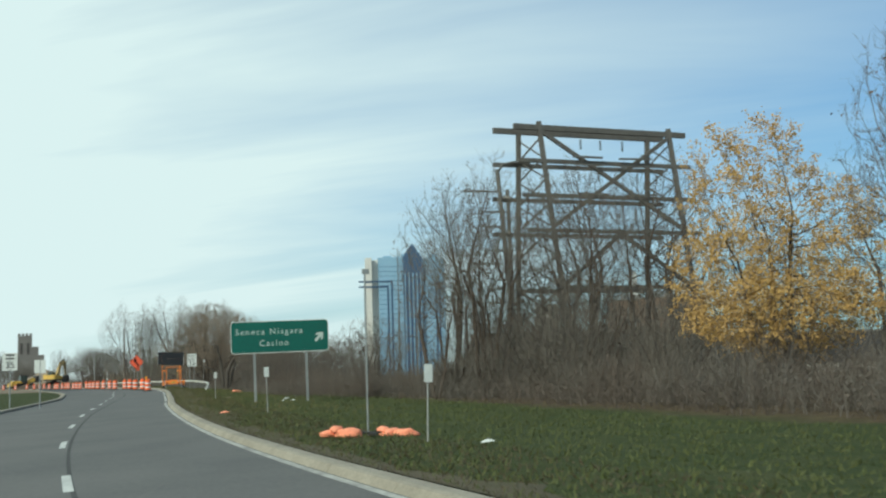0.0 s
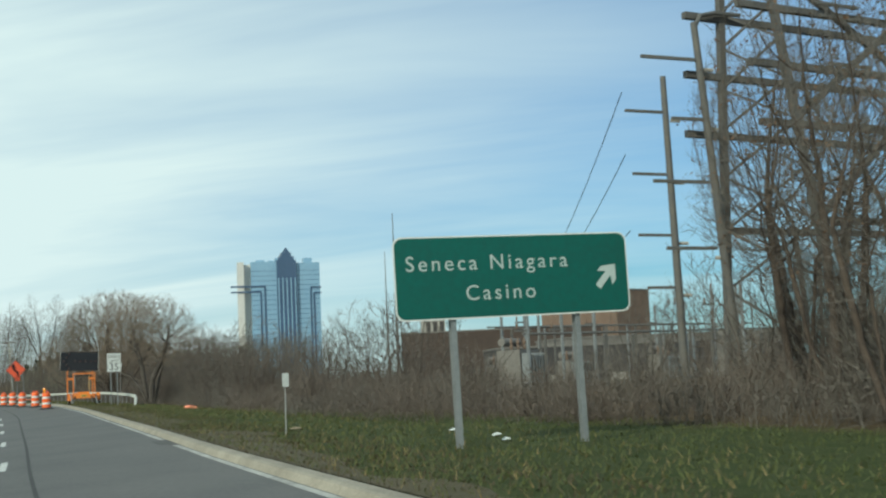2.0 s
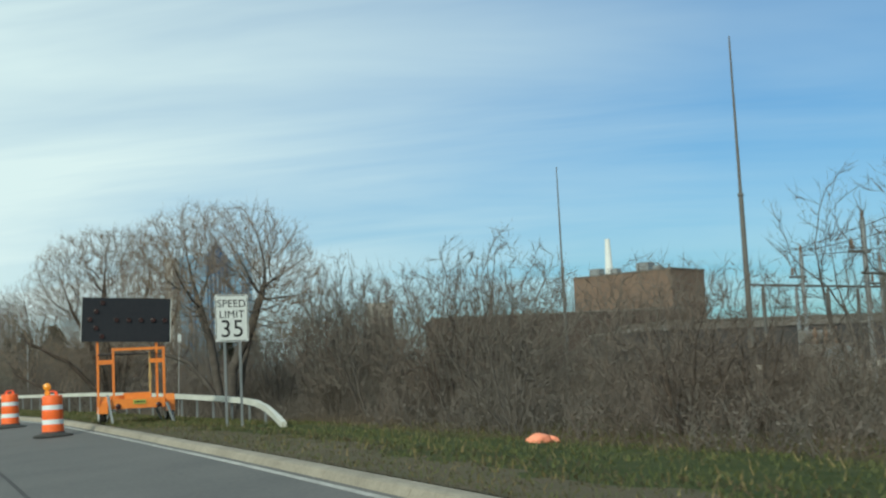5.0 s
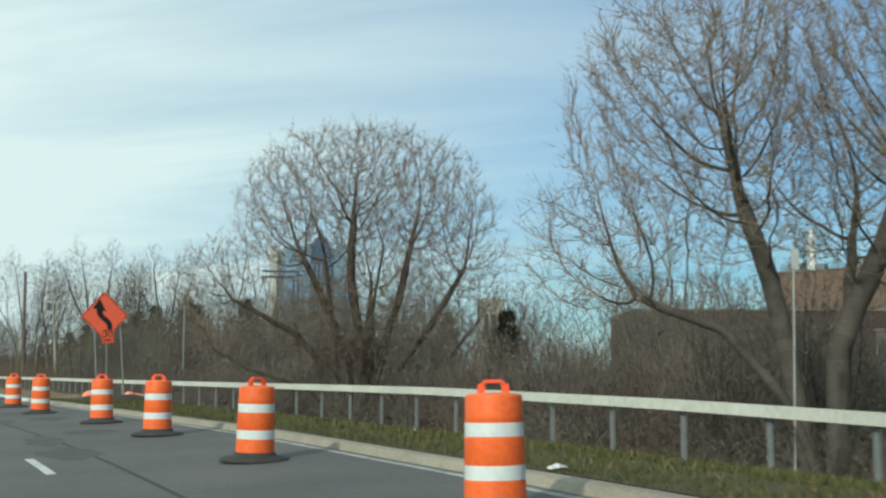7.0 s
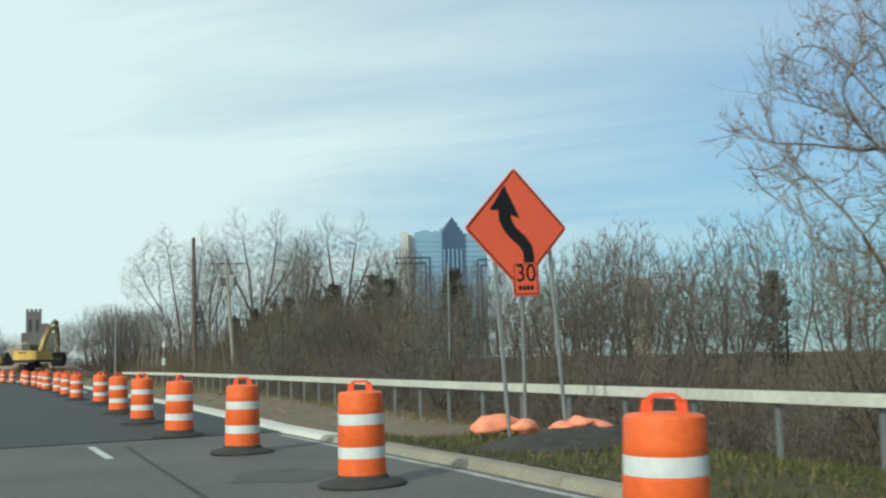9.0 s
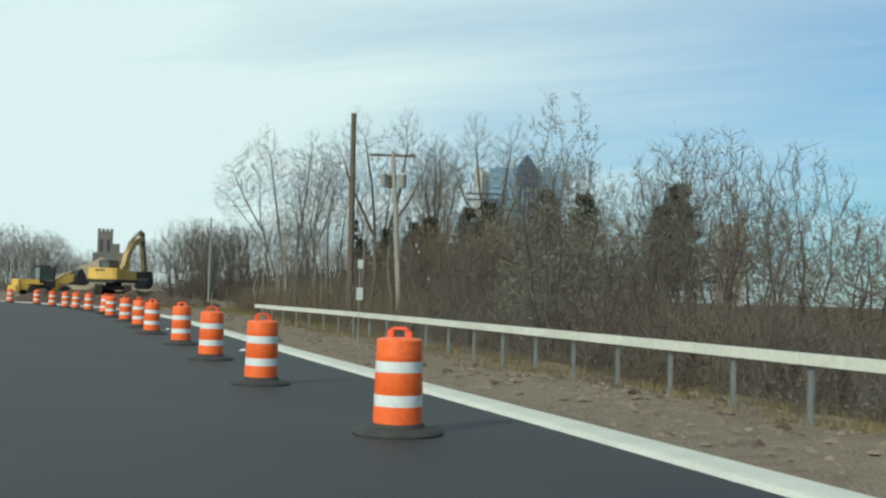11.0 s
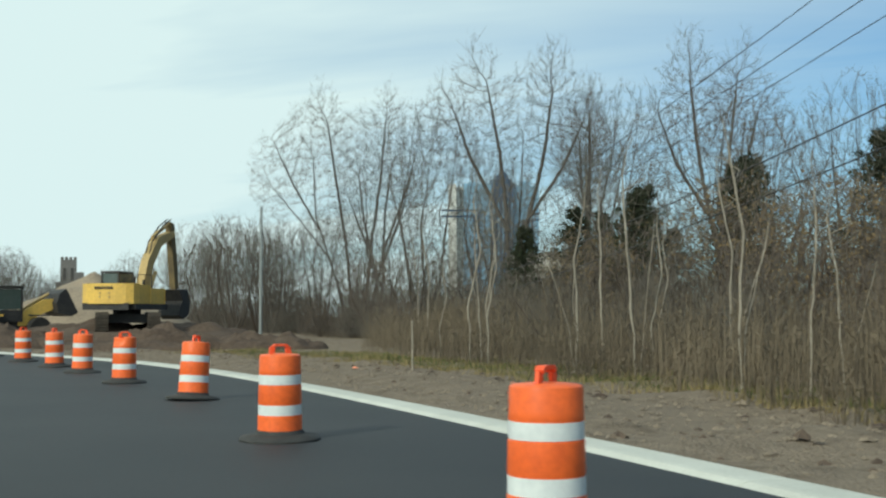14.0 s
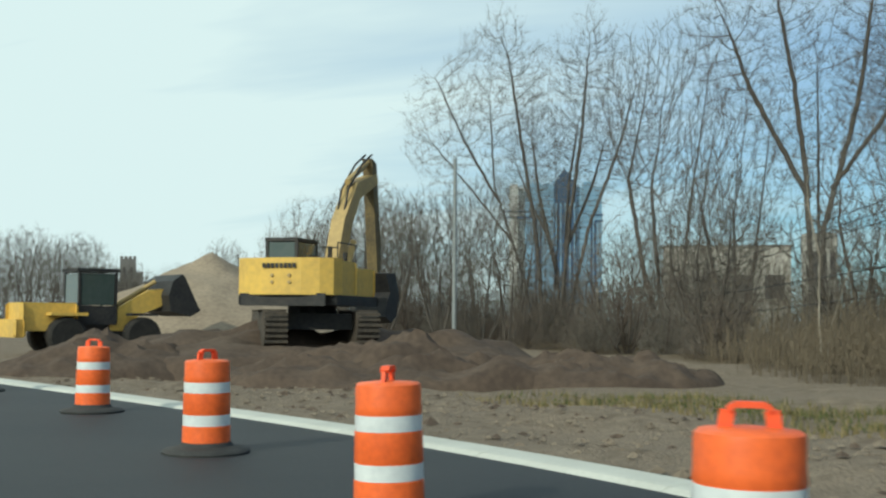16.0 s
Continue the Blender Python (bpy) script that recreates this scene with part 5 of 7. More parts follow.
bush_a = make_bush(45, stand(15.5, 62), "rounded bare bush of fine grey-brown twigs", 1.9, 2.6, "twig_grey", "leaf_olive")
bush_b = make_bush(46, stand(14.2, 74), "rounded bare bush of reddish-brown twigs", 2.1, 2.3, "twig", "leaf_brown")
bush_c = make_bush(47, stand(16.4, 37.5), "dense bush tangled with dull olive leaves", 2.3, 4.3, "twig_grey", "leaf_olive", 1900)
bush_d = make_bush(48, stand(17.5, 125), "tall dense bush of bare brown twigs", 2.5, 4.2, "twig", "leaf_rust", 1800, 0.25)
for y in frange(100, 206, 3.1):
    for dx in (6.0, 10.0):
        yy = y + rnd.uniform(-1.2, 1.2)
        x = lerp(yy, [96, 112, 136, 170, 205], [12.5, 12.5, 11.3, 9.2, 8.5]) + dx + rnd.uniform(-0.9, 0.9)
        if (abs(yy - 112) < 3.5 or abs(yy - 136) < 3.5) and dx < 8 or rnd.random() < 0.1:
            continue
        plant(rnd.choice((bush_d, bush_d, bush_c)), x, yy, rnd.uniform(0, 360), rnd.uniform(0.75, 1.0), rnd.uniform(0.72, 1.0) * lerp(yy, [100, 114, 150, 190], [0.72, 0.95, 0.78, 0.9]))
for y in frange(100, 235, 5.8):
    for dx, kinds, smin, smax in ((13.0, "abda", 0.9, 1.35),):
        yy = y + rnd.uniform(-2, 2)
        x = lerp(yy, [96, 112, 136, 170, 205, 235], [12.5, 12.5, 11.3, 9.2, 8.5, 11]) + dx + rnd.uniform(-1.5, 1.5)
        if (abs(yy - 112) < 5 or abs(yy - 136) < 6) and dx < 10 or rnd.random() < 0.12:
            continue
        k = rnd.choice(kinds)
        plant({"a": shrub_a, "b": shrub_b, "d": shrub_d}[k], x, yy, rnd.uniform(0, 360), rnd.uniform(smin, smax))
for x, y, s in ((20, 157, 1.0), (21, 168, 1.2), (18.5, 180, 1.1), (22, 190, 1.3), (27, 151, 1.0), (28, 172, 1.3)):
    plant((shrub_d, shrub_a)[int(y) % 2], x, y, rnd.uniform(0, 360), s)
for x, y, s in ((15, 195, 0.55), (15.5, 171, 0.6), (14.5, 163, 0.6)):
    plant(shrub_c, x, y, rnd.uniform(0, 360), s)
for x, y, s, k in ((15.5, 88, 0.8, 1), (18, 92, 0.8, 0), (19, 84, 0.65, 0), (22, 96, 0.9, 1), (24, 105, 1.0, 0), (14.5, 92, 0.7, 0), (20.5, 101, 1.0, 0), (30, 118, 1.1, 1), (21, 72, 0.55, 1),
                   (20, 28, 0.75, 0), (22, 56, 1.1, 0), (26, 55.5, 1.2, 1), (19.5, 50, 1.0, 1), (24, 36, 0.8, 0), (28, 44, 0.9, 1), (33, 50, 0.9, 0), (37, 54, 0.9, 1)):
    plant((shrub_a, shrub_b)[k], x, y, rnd.uniform(0, 360), s)

for x, y, s, h in ((16.6, 137.6, 0.9, 1.15), (17.4, 136.0, 0.95, 1.2), (15.9, 136.9, 0.7, 0.95), (17.6, 134.0, 0.95, 0.85), (18.8, 137.6, 1.0, 0.95), (15.6, 138.8, 0.8, 0.7), (15.1, 133.4, 0.75, 0.62), (20.4, 134.5, 1.0, 0.9), (13.9, 136.0, 0.6, 0.5), (19, 127, 1.05, 0.85), (21, 130, 1.1, 0.88), (23, 133.5, 1.1, 0.95), (20, 123.5, 1.0, 0.82), (22.5, 126.5, 1.1, 0.9), (25, 130, 1.15, 0.95), (18, 130.8, 1.0, 0.85),
                   (24, 122, 1.05, 0.85), (21, 119, 1.0, 0.8), (18.5, 119.2, 0.9, 0.75), (27, 136, 1.2, 1.0), (23, 115, 1.05, 0.85), (26, 126, 1.1, 0.9), (17, 122.5, 0.9, 0.75), (16.5, 126.5, 0.85, 0.72), (28, 141, 1.2, 1.0)):
    plant(rnd.choice((bush_d, bush_d, bush_c)), x, y, rnd.uniform(0, 360), s, h)
for x, y, rz, s in ((27, 131.5, 40, 0.6), (30, 135.5, 140, 0.64), (25, 126.5, 250, 0.52), (18.1, 108.6, 30, 0.68), (30.5, 140, 20, 0.72), (34.5, 146.5, 120, 0.8), (38, 151, 220, 0.85), (28, 147.5, 60, 0.7), (25, 169, 10, 0.85), (30, 180, 80, 0.9), (20.5, 161, 150, 0.7)):
    plant(rnd.choice(MIDS), x, y, rz, s)

# bare trees among the substation yard's scrub
for x, y, s, k in ((18.3, 84, 1.0, 0), (20.9, 82, 1.1, 1), (22.9, 90, 1.25, 0), (16.1, 87, 0.75, 1), (21.4, 80, 1.2, 0), (28, 92, 1.0, 1), (19.6, 101.3, 1.25, 0), (20.5, 94.5, 0.72, 1), (18.6, 107.4, 1.3, 1), (47, 98, 1.5, 0), (51, 96, 1.9, 1), (55, 104, 1.6, 0), (18.9, 109.2, 1.25, 1), (20.6, 112, 1.2, 0), (17.8, 107.6, 0.9, 0), (18.3, 103.2, 0.75, 1), (17.2, 97.0, 1.0, 0), (17.3, 99.0, 1.1, 1), (19.6, 104.8, 0.62, 0)):
    plant((shrub_a, shrub_b)[k], x, y, rnd.uniform(0, 360), s)
# undergrowth between the stalks and the tall trees
for y in frange(206, 330, 5.0):
    x0 = lerp(y, [206, 225, 240, 256, 270, 300, 330], [13.5, 13.5, 13.5, 15.5, 14.5, 8.0, 0.0])
    for dx, s in ((0.0, 0.8), (4.0, 1.05), (8.0, 1.25), (12.5, 1.45)):
        plant(rnd.choice((bush_c, bush_c, bush_d)), x0 + dx + rnd.uniform(-1.5, 1.5), y + rnd.uniform(-2, 2), rnd.uniform(0, 360), s * rnd.uniform(0.8, 1.15), s * rnd.uniform(0.85, 1.15))
for x, y, s, k in ((18.5, 236, 1.3, 3), (21.5, 229, 1.4, 3), (20.0, 244, 1.2, 3), (24, 238, 1.5, 3), (17, 224, 1.1, 3), (26, 226, 1.5, 3), (20.5, 218, 1.3, 0), (28, 234, 1.6, 0), (23, 250, 1.5, 1), (18.5, 256, 1.4, 0), (15.5, 268, 1.3, 1),
                   (13, 282, 1.3, 0), (11, 291, 1.4, 1), (16.5, 272, 1.5, 1), (20, 279, 1.6, 0), (23.5, 274, 1.6, 1), (26.5, 268, 1.6, 0), (19, 290, 1.7, 1), (25, 286, 1.7, 0), (8, 302, 1.4, 0), (5, 314, 1.4, 1), (2, 326, 1.4, 0), (-1, 338, 1.4, 1), (17, 264, 1.4, 0)):
    plant((shrub_a, shrub_b, shrub_c, shrub_d)[k], x, y, rnd.uniform(0, 360), s)

for x, y, s in ((-12, 329, 1.5), (-15, 331, 1.5), (-18, 335, 1.4), (-21, 339, 1.3), (-9, 328, 1.6), (-7, 333, 1.9), (-6.2, 339, 1.9), (-24, 345, 1.4)):
    plant(bush_c, x, y, rnd.uniform(0, 360), s)

# the thicket round the steel tower, and the yellow tree
tower_tree = make_tree("bare_tree", 51, stand(24.5, 52.5), "bare tree tangled with seed clusters by the tower", fan(51, 3, 7.0, 20, 0.25),
                       [(0, 0, 9.2, 3.8, 3.6, 4.4), (1.5, 0, 6.0, 2.8, 2.8, 2.4), (-2.0, 0.5, 6.6, 2.4, 2.4, 2.6)], 2300, 0.34, 0.52, 0.13, 0.007, 0.14, 0.06, "bark", "twig_grey", 2, 2, 0.6, 0.0065, 0.35, 0.022, "leaf_brown", 0.11, 0.05, 4)
for x, y, rz, s in ((14.9, 40.5, 40, 0.72), (28.5, 54, 110, 1.0), (16.6, 43.0, 200, 0.85), (32.5, 56.5, 260, 1.0), (36.5, 55, 20, 0.85), (21, 44, 300, 0.8), (24.0, 25, 150, 1.0), (30, 36, 30, 0.85), (41, 58, 100, 0.9), (22.6, 22.0, 10, 1.0), (19.2, 50.6, 140, 0.85), (25.5, 57.5, 15, 1.0), (22.8, 47.8, 80, 0.9), (26.5, 46.5, 230, 0.95), (15.6, 46.0, 95, 0.8), (17.6, 49.5, 250, 0.72), (13.9, 43.0, 180, 0.55)):
    plant(tower_tree, x, y, rz, s)
for x, y, s in ((19.2, 110.5, 1.3), (21.2, 112.6, 1.1), (17.9, 108.4, 1.0), (19.2, 107.0, 0.95), (18.0, 105.4, 0.9), (17.4, 99.4, 0.85), (19.0, 101.0, 0.8), (19.0, 49.0, 1.3), (22.0, 54.0, 1.5), (19.6, 109.6, 0.8), (18.2, 108.2, 0.7), (15.2, 39.5, 1.0), (17.8, 38.6, 1.35), (18.0, 42.5, 1.6), (20.0, 41.0, 1.6), (22.5, 43.0, 1.4), (18.6, 33.0, 0.9), (19.5, 36.0, 0.85), (16.2, 45.5, 0.8), (15.0, 43.4, 1.0), (20.5, 45.5, 1.5), (23.5, 40, 1.4), (25.5, 44, 1.5), (16.8, 35.8, 0.9)):
    plant(bush_c, x, y, rnd.uniform(0, 360), s)
make_tree("autumn_tree", 52, stand(20.6, 29.5, -17), "autumn tree with thinning golden yellow leaves", fan(52, 3, 6.0, 14, 0.15),
          [(0, 0, 4.4, 4.0, 3.6, 2.6), (-0.6, 0, 7.4, 2.6, 2.4, 3.0), (2.2, 0, 5.8, 2.2, 2.2, 2.2), (0.2, 0, 3.0, 3.6, 3.4, 1.7, 160)], 4200, 0.24, 0.36, 0.12, 0.0055, 0.16, 0.06, "bark", "twig_tan", 3, 1, 0.42, 0.005, 0.4, 0.018, "leaf_yellow", 0.095, 0.9, 8)


# evergreens
def make_pine(seed, m, h):
    """Boughs in uneven whorls, each a spray of needles."""
    r = np.random.default_rng(seed)
    t = thing("evergreen_tree", m, "dark green conifer among bare trees", "tree")
    part("trunk", Geo().tube([(0, 0, -0.2), (0.05, 0, h * 0.5), (0, 0, h)], [0.18, 0.11, 0.03], 7), "bark", t)
    wood, w = Twigs(), Twigs()
    n = 150
    z = h * (0.14 + 0.85 * r.random(n) ** 0.85)
    a = r.uniform(0, 2 * math.pi, n)
    ln = ((1.02 - z / h) ** 0.75 * h * 0.36 + 0.25) * r.uniform(0.55, 1.1, n)
    d = unit(np.stack([np.cos(a), np.sin(a), r.uniform(-0.15, 0.4, n)], 1))
    p = np.stack([np.zeros(n), np.zeros(n), z], 1)
    wood.bars(p, p + d * ln[:, None], d, d, np.full(n, 0.025), np.full(n, 0.006), 3)
    k = 40
    e = np.repeat(np.arange(n), k)
    f = r.random(len(e)) ** 0.6
    q = p[e] + d[e] * (ln[e] * f)[:, None] + r.normal(0, 0.13, (len(e), 3)) * (0.6 + ln[e] * 0.35)[:, None]
    dd = unit(d[e] * 0.6 + r.normal(0, 0.5, (len(e), 3)) + np.array([0, 0, 0.2]))
    w.slivers(r, q, dd, r.uniform(0.18, 0.42, len(e)), np.full(len(e), 0.045))
    mass("boughs", wood, "bark", t)
    mass("foliage", w, "needle", t)
    return t


pine = make_pine(61, stand(27, 244), 9.5)
for x, y, s in ((20.2, 254, 0.72), (21.8, 251, 0.8), (23.2, 247, 0.86), (29.5, 247, 1.1), (32, 240, 1.15), (41, 184, 0.75), (25.4, 250.5, 0.95), (38, 232, 1.0), (24.5, 141, 0.5), (30.5, 228, 1.0), (34.5, 222, 1.05), (27.8, 261, 0.9), (33, 262, 0.8)):
    plant(pine, x, y, x * 40, s)


# ---- brush: tiles of canes, laid side by side along the embankment ----
def make_brush(seed, name, label, n, h, mat, twigs, lean=0.16, thick=0.009, size=(4.6, 3.2), dead=0):
    r = np.random.default_rng(seed)
    q = Twigs()
    p = np.stack([r.uniform(-0.5, 0.5, n) * size[1], r.uniform(-0.5, 0.5, n) * size[0], np.full(n, -0.15)], 1)
    side = lambda s, k: np.concatenate([r.normal(0, s, (k, 2)), np.zeros((k, 1))], 1)
    d = unit(side(lean, n) + np.array([0, 0, 1.0]))
    hh = h * r.uniform(0.45, 1.1, n)
    a = p + d * hh[:, None] * 0.5
    d2 = unit(d + side(lean, n))
    b = a + d2 * hh[:, None] * 0.5
    t = thick * r.uniform(0.6, 1.6, n)
    q.bars(p, a, d, d, t, t * 0.75, 3).bars(a, b, d, d2, t * 0.75, t * 0.3, 3)
    e = np.repeat(np.arange(n), twigs)
    f = r.uniform(0.2, 0.95, len(e))[:, None]
    c = np.where(f < 0.5, p[e] + (a[e] - p[e]) * f * 2, a[e] + (b[e] - a[e]) * (f * 2 - 1))
    q.slivers(r, c, unit(d[e] * 0.7 + side(0.5, len(e)) + np.array([0, 0, 0.15])), hh[e] * r.uniform(0.15, 0.35, len(e)), t[e] * 0.6)
    if dead:
        e = np.repeat(np.arange(n), dead)
        q.leaves(r, p[e] + (b[e] - p[e]) * r.uniform(0.1, 1, (len(e), 1)) + side(0.12, len(e)), r.uniform(0.04, 0.1, len(e)))
    return tagged(mass(name, q, mat), label, "brush", "", "stuff")


brush_a = make_brush(71, "brush", "dense reddish-brown leafless brush", 84, 1.9, "twig", 12, 0.26, 0.008, dead=3)
brush_b = make_brush(72, "brush", "dense grey-brown leafless brush", 84, 1.8, "twig_grey", 12, 0.28, 0.008, dead=3)
reeds = make_brush(73, "dry_stalks", "tall dry tan stalks standing close together", 150, 2.3, "reed", 4, 0.05, 0.010, dead=2)
low = make_brush(74, "dry_grass", "low tangle of dry tan grass", 220, 0.75, "reed", 4, 0.4, 0.005)
used = {}


def lay(proto, x, y, rz, s=1.0, sz=None):
    if proto.name not in used:
        used[proto.name] = proto
        o = proto
    else:
        o = proto.copy()
        scene.collection.objects.link(o)
    o.matrix_basis = Matrix.Translation(P(x, y, ground_z(x, y))) @ pose(0, 0, 0, 0, 0, rz) @ Matrix.Diagonal((s, s, sz or s, 1))


FRONT_Y = [0, 10, 22, 43, 46, 55, 64, 81, 90, 98, 104, 112, 120, 136, 168, 187, 202, 207, 222, 228, 238, 246, 256]
FRONT_X = [16, 14.6, 13.4, 13.3, 12.4, 10.8, 10.9, 13.0, 13.5, 13.8, 14.2, 14.3, 14.1, 13.2, 11.2, 10.2, 8.6, 7.6, 8.4, 7.6, 8.2, 10.5, 14]
for y in frange(2, 256, 3.4):
    f = lerp(y, FRONT_Y, FRONT_X)
    wet = y > 200
    for dx, tall in ((1.3, 0.75), (3.8, 1.0), (6.8, 1.15)):
        if dx > 6 and y < 100:
            continue
        if 100 < y < 205 and dx == 1.3:
            pr = low if rnd.random() < 0.6 else brush_b
        elif wet:
            pr = reeds if dx < 5 or rnd.random() < 0.5 else brush_b
        else:
            pr = brush_a if rnd.random() < 0.5 else brush_b
        lay(pr, f + dx + rnd.uniform(-0.4, 0.4), y + rnd.uniform(-0.8, 0.8), rnd.choice((0, 180)) + rnd.uniform(-12, 12), rnd.uniform(0.95, 1.15), tall * rnd.uniform(0.8, 1.15) * (0.85 if 48 < y < 78 else 1.0))

# rounded bushes rising out of the brush
for y in frange(3, 202, 3.0):
    f = lerp(y, FRONT_Y, FRONT_X)
    for dx, s in ((2.6, 0.72), (6.0, 0.95), (9.5, 1.1)):
        if y > 100 and dx != 6.0 or rnd.random() < 0.12 or abs(y - 136) < 4 and dx > 3:
            continue
        k = s * rnd.uniform(0.75, 1.2) * (0.75 if 44 < y < 84 else 1.0)
        plant(rnd.choice((bush_a, bush_b)), f + dx + rnd.uniform(-0.9, 0.9), y + rnd.uniform(-1.2, 1.2), rnd.uniform(0, 360), k)

# slender pale saplings along the earth bank
SAP = dict(n=90, step=0.3, kill=0.33, tip=0.005, up=0.3, gnarl=0.07, bark="birch", twig="twig_grey", twigs=2, sub=1, shoot=0.4, fine=0.004, lift=0.6, thin=0.009)
sap_a = make_tree("birch_tree", 81, stand(9.2, 221), "slender pale birch saplings from one root, leafless", [[(0, 0, -0.2), (0.15, 0.1, 1.6), (0.1, 0.2, 3.2), (0.4, 0.2, 4.6)], [(0.1, 0, -0.2), (-0.25, -0.1, 1.4), (-0.7, -0.1, 2.9)]], [(0.3, 0.2, 5.0, 0.9, 0.9, 1.4), (-0.8, -0.1, 3.6, 0.7, 0.7, 1.0)], base=0.027, **SAP)
sap_b = make_tree("birch_tree", 82, stand(8.6, 227), "slender crooked pale birch sapling, leafless", [[(0, 0, -0.2), (-0.1, 0.1, 1.8), (0.3, 0, 3.6), (0.15, 0.1, 5.2)]], [(0.1, 0, 5.4, 1.0, 1.0, 1.6), (0.3, 0, 3.6, 0.8, 0.8, 0.8)], base=0.03, **SAP)
for i in range(21):
    y = rnd.uniform(206, 250)
    x = lerp(y, FRONT_Y, FRONT_X) + rnd.uniform(0.3, 6.5)
    plant((sap_a, sap_b)[i % 2], x, y, rnd.uniform(0, 360), rnd.uniform(0.6, 1.15))


# grass: blades on the verge
def make_grass(name, label, y0, y1, s0, s1, n, h, mat, seed):
    r = random.Random(seed)
    q = Geo()
    for _ in range(n):
        y = r.uniform(y0, y1)
        x = kerb_x(y) + KW(y) + s0 + (s1 - s0) * r.random() ** 1.3
        p = P(x, y, ground_z(x, y))
        a = r.uniform(0, math.pi)
        w = Vector((math.cos(a), math.sin(a), 0)) * 0.012
        t = Vector((r.gauss(0, 0.05), r.gauss(0, 0.05), h * r.uniform(0.5, 1.5)))
        q.add([p - w, p + w, p + t], [(0, 1, 2)])
    return tagged(part(name, q, mat), label, "grass", "", "stuff")


M["grass_blade"] = material("grass_blade", (0.062, 0.080, 0.024), (0.095, 0.10, 0.038), 0.8, scale=0.6, fine=5, island=0.4, coords="World")
M["grass_dead"] = material("grass_dead", (0.105, 0.082, 0.05), (0.075, 0.062, 0.036), 0.9, scale=0.6, fine=5, island=0.3, coords="World")
M["grass_dry"] = material("grass_dry", (0.24, 0.19, 0.09), (0.16, 0.13, 0.06), 0.85, scale=0.6, fine=5, island=0.3, coords="World")
make_grass("grass", "short green verge grass", 2, 98, 0.05, 9.5, 52000, 0.07, "grass_blade", 91)
make_grass("grass", "green grass between kerb and guard rail", 98, 143, 0.05, 5.5, 40000, 0.10, "grass_blade", 92)
make_grass("dry_grass_blades", "dry tan grass on the verge", 30, 143, 0.05, 6.0, 5000, 0.10, "grass_dry", 93)
make_grass("dry_grass_blades", "brown trampled grass beside the kerb", 2, 143, 0.0, 2.4, 26000, 0.06, "grass_dead", 95)
make_grass("dry_grass_blades", "dry tan grass mixed with green along the rail", 98, 144, 0.3, 5.5, 6000, 0.11, "grass_dry", 96)
make_grass("grass", "patchy green grass at the foot of the stalks", 203, 240, 5.2, 9.0, 13000, 0.12, "grass_blade", 97)
make_grass("dry_grass_blades", "dry tan grass at the foot of the stalks", 200, 240, 4.6, 9.0, 11000, 0.15, "grass_dry", 98)
make_grass("dry_grass_blades", "scattered dry weeds on bare earth", 148, 206, 2.6, 6.5, 7000, 0.16, "grass_dry", 94)


# ---- utility poles and wires ----
def cable(pts, sag, r=0.012, n=14):
    q = Geo()
    for a, b in zip(pts[:-1], pts[1:]):
        a, b = Vector(a), Vector(b)
        line = [a.lerp(b, i / n) - Vector((0, 0, sag * 4 * (i / n) * (1 - i / n))) for i in range(n + 1)]
        q.tube(line, r, 4, False)
    return q


def insulator(q, p, h=0.16, r=0.05):
    q.lathe([(r * 0.5, 0), (r, h * 0.2), (r * 0.5, h * 0.4), (r, h * 0.6), (r * 0.5, h * 0.8), (r * 0.3, h)], 8, Matrix.Translation(p))


zb = ground_z(11.25, 209.4)
pa = thing("utility_pole", Matrix.Translation(P(11.25, 209.35, zb)), "tall dark brown wooden utility pole without crossarm", "utility pole")
hA = (9.97 - zb) * U
part("pole", Geo().tube([(0.1, 0, -0.5), (0.06, 0, hA * 0.5), (0, 0, hA)], [0.19, 0.165, 0.135], 14), "wood_pole", pa, "", True)
part("conduit", Geo().tube([(0.22, -0.05, -0.3), (0.2, -0.05, hA * 0.45)], 0.045, 8), "wood_pole", pa, "rusty conduit up the pole")
jb = Geo()
for z in (4.7, 5.15, 5.5):
    jb.box(0.16, 0.22, 0.3, pose(0.33, 0.0, z), 0.03)
part("junction_box", jb, "machine_black", pa, "black cable junction boxes")
part("cable_loop", cable([(0.3, 0, 7.6), (0.55, 0.2, 5.0), (0.25, 0, 4.6)], 0.25, 0.018), "wire", pa)

zb = ground_z(13.9, 212.4)
top = P(13.89, 212.43, 8.66)
pb = thing("utility_pole", Matrix.Translation(P(14.45, 212.3, zb)), "leaning grey wooden pole with crossarm and three transformers", "utility pole")
dv = top - P(14.45, 212.3, zb)
part("pole", Geo().tube([(0.05, 0, -0.5), tuple(dv * 0.5 + Vector((0.03, 0, 0))), tuple(dv)], [0.17, 0.15, 0.115], 14), "wood_grey", pb, "", True)
ca, cb = P(12.77, 212.69, 8.43) - P(14.45, 212.3, zb), P(15.04, 212.2, 8.43) - P(14.45, 212.3, zb)
part("crossarm", Geo().beam(ca, cb, 0.11, 0.13), "wood_pole", pb, "weathered wooden crossarm")
br = Geo()
cm = (ca + cb) / 2
for e in (ca.lerp(cb, 0.28), ca.lerp(cb, 0.72)):
    br.beam(e, cm - Vector((0, 0, 0.55)), 0.03, 0.03)
part("arm_brace", br, "galv", pb)
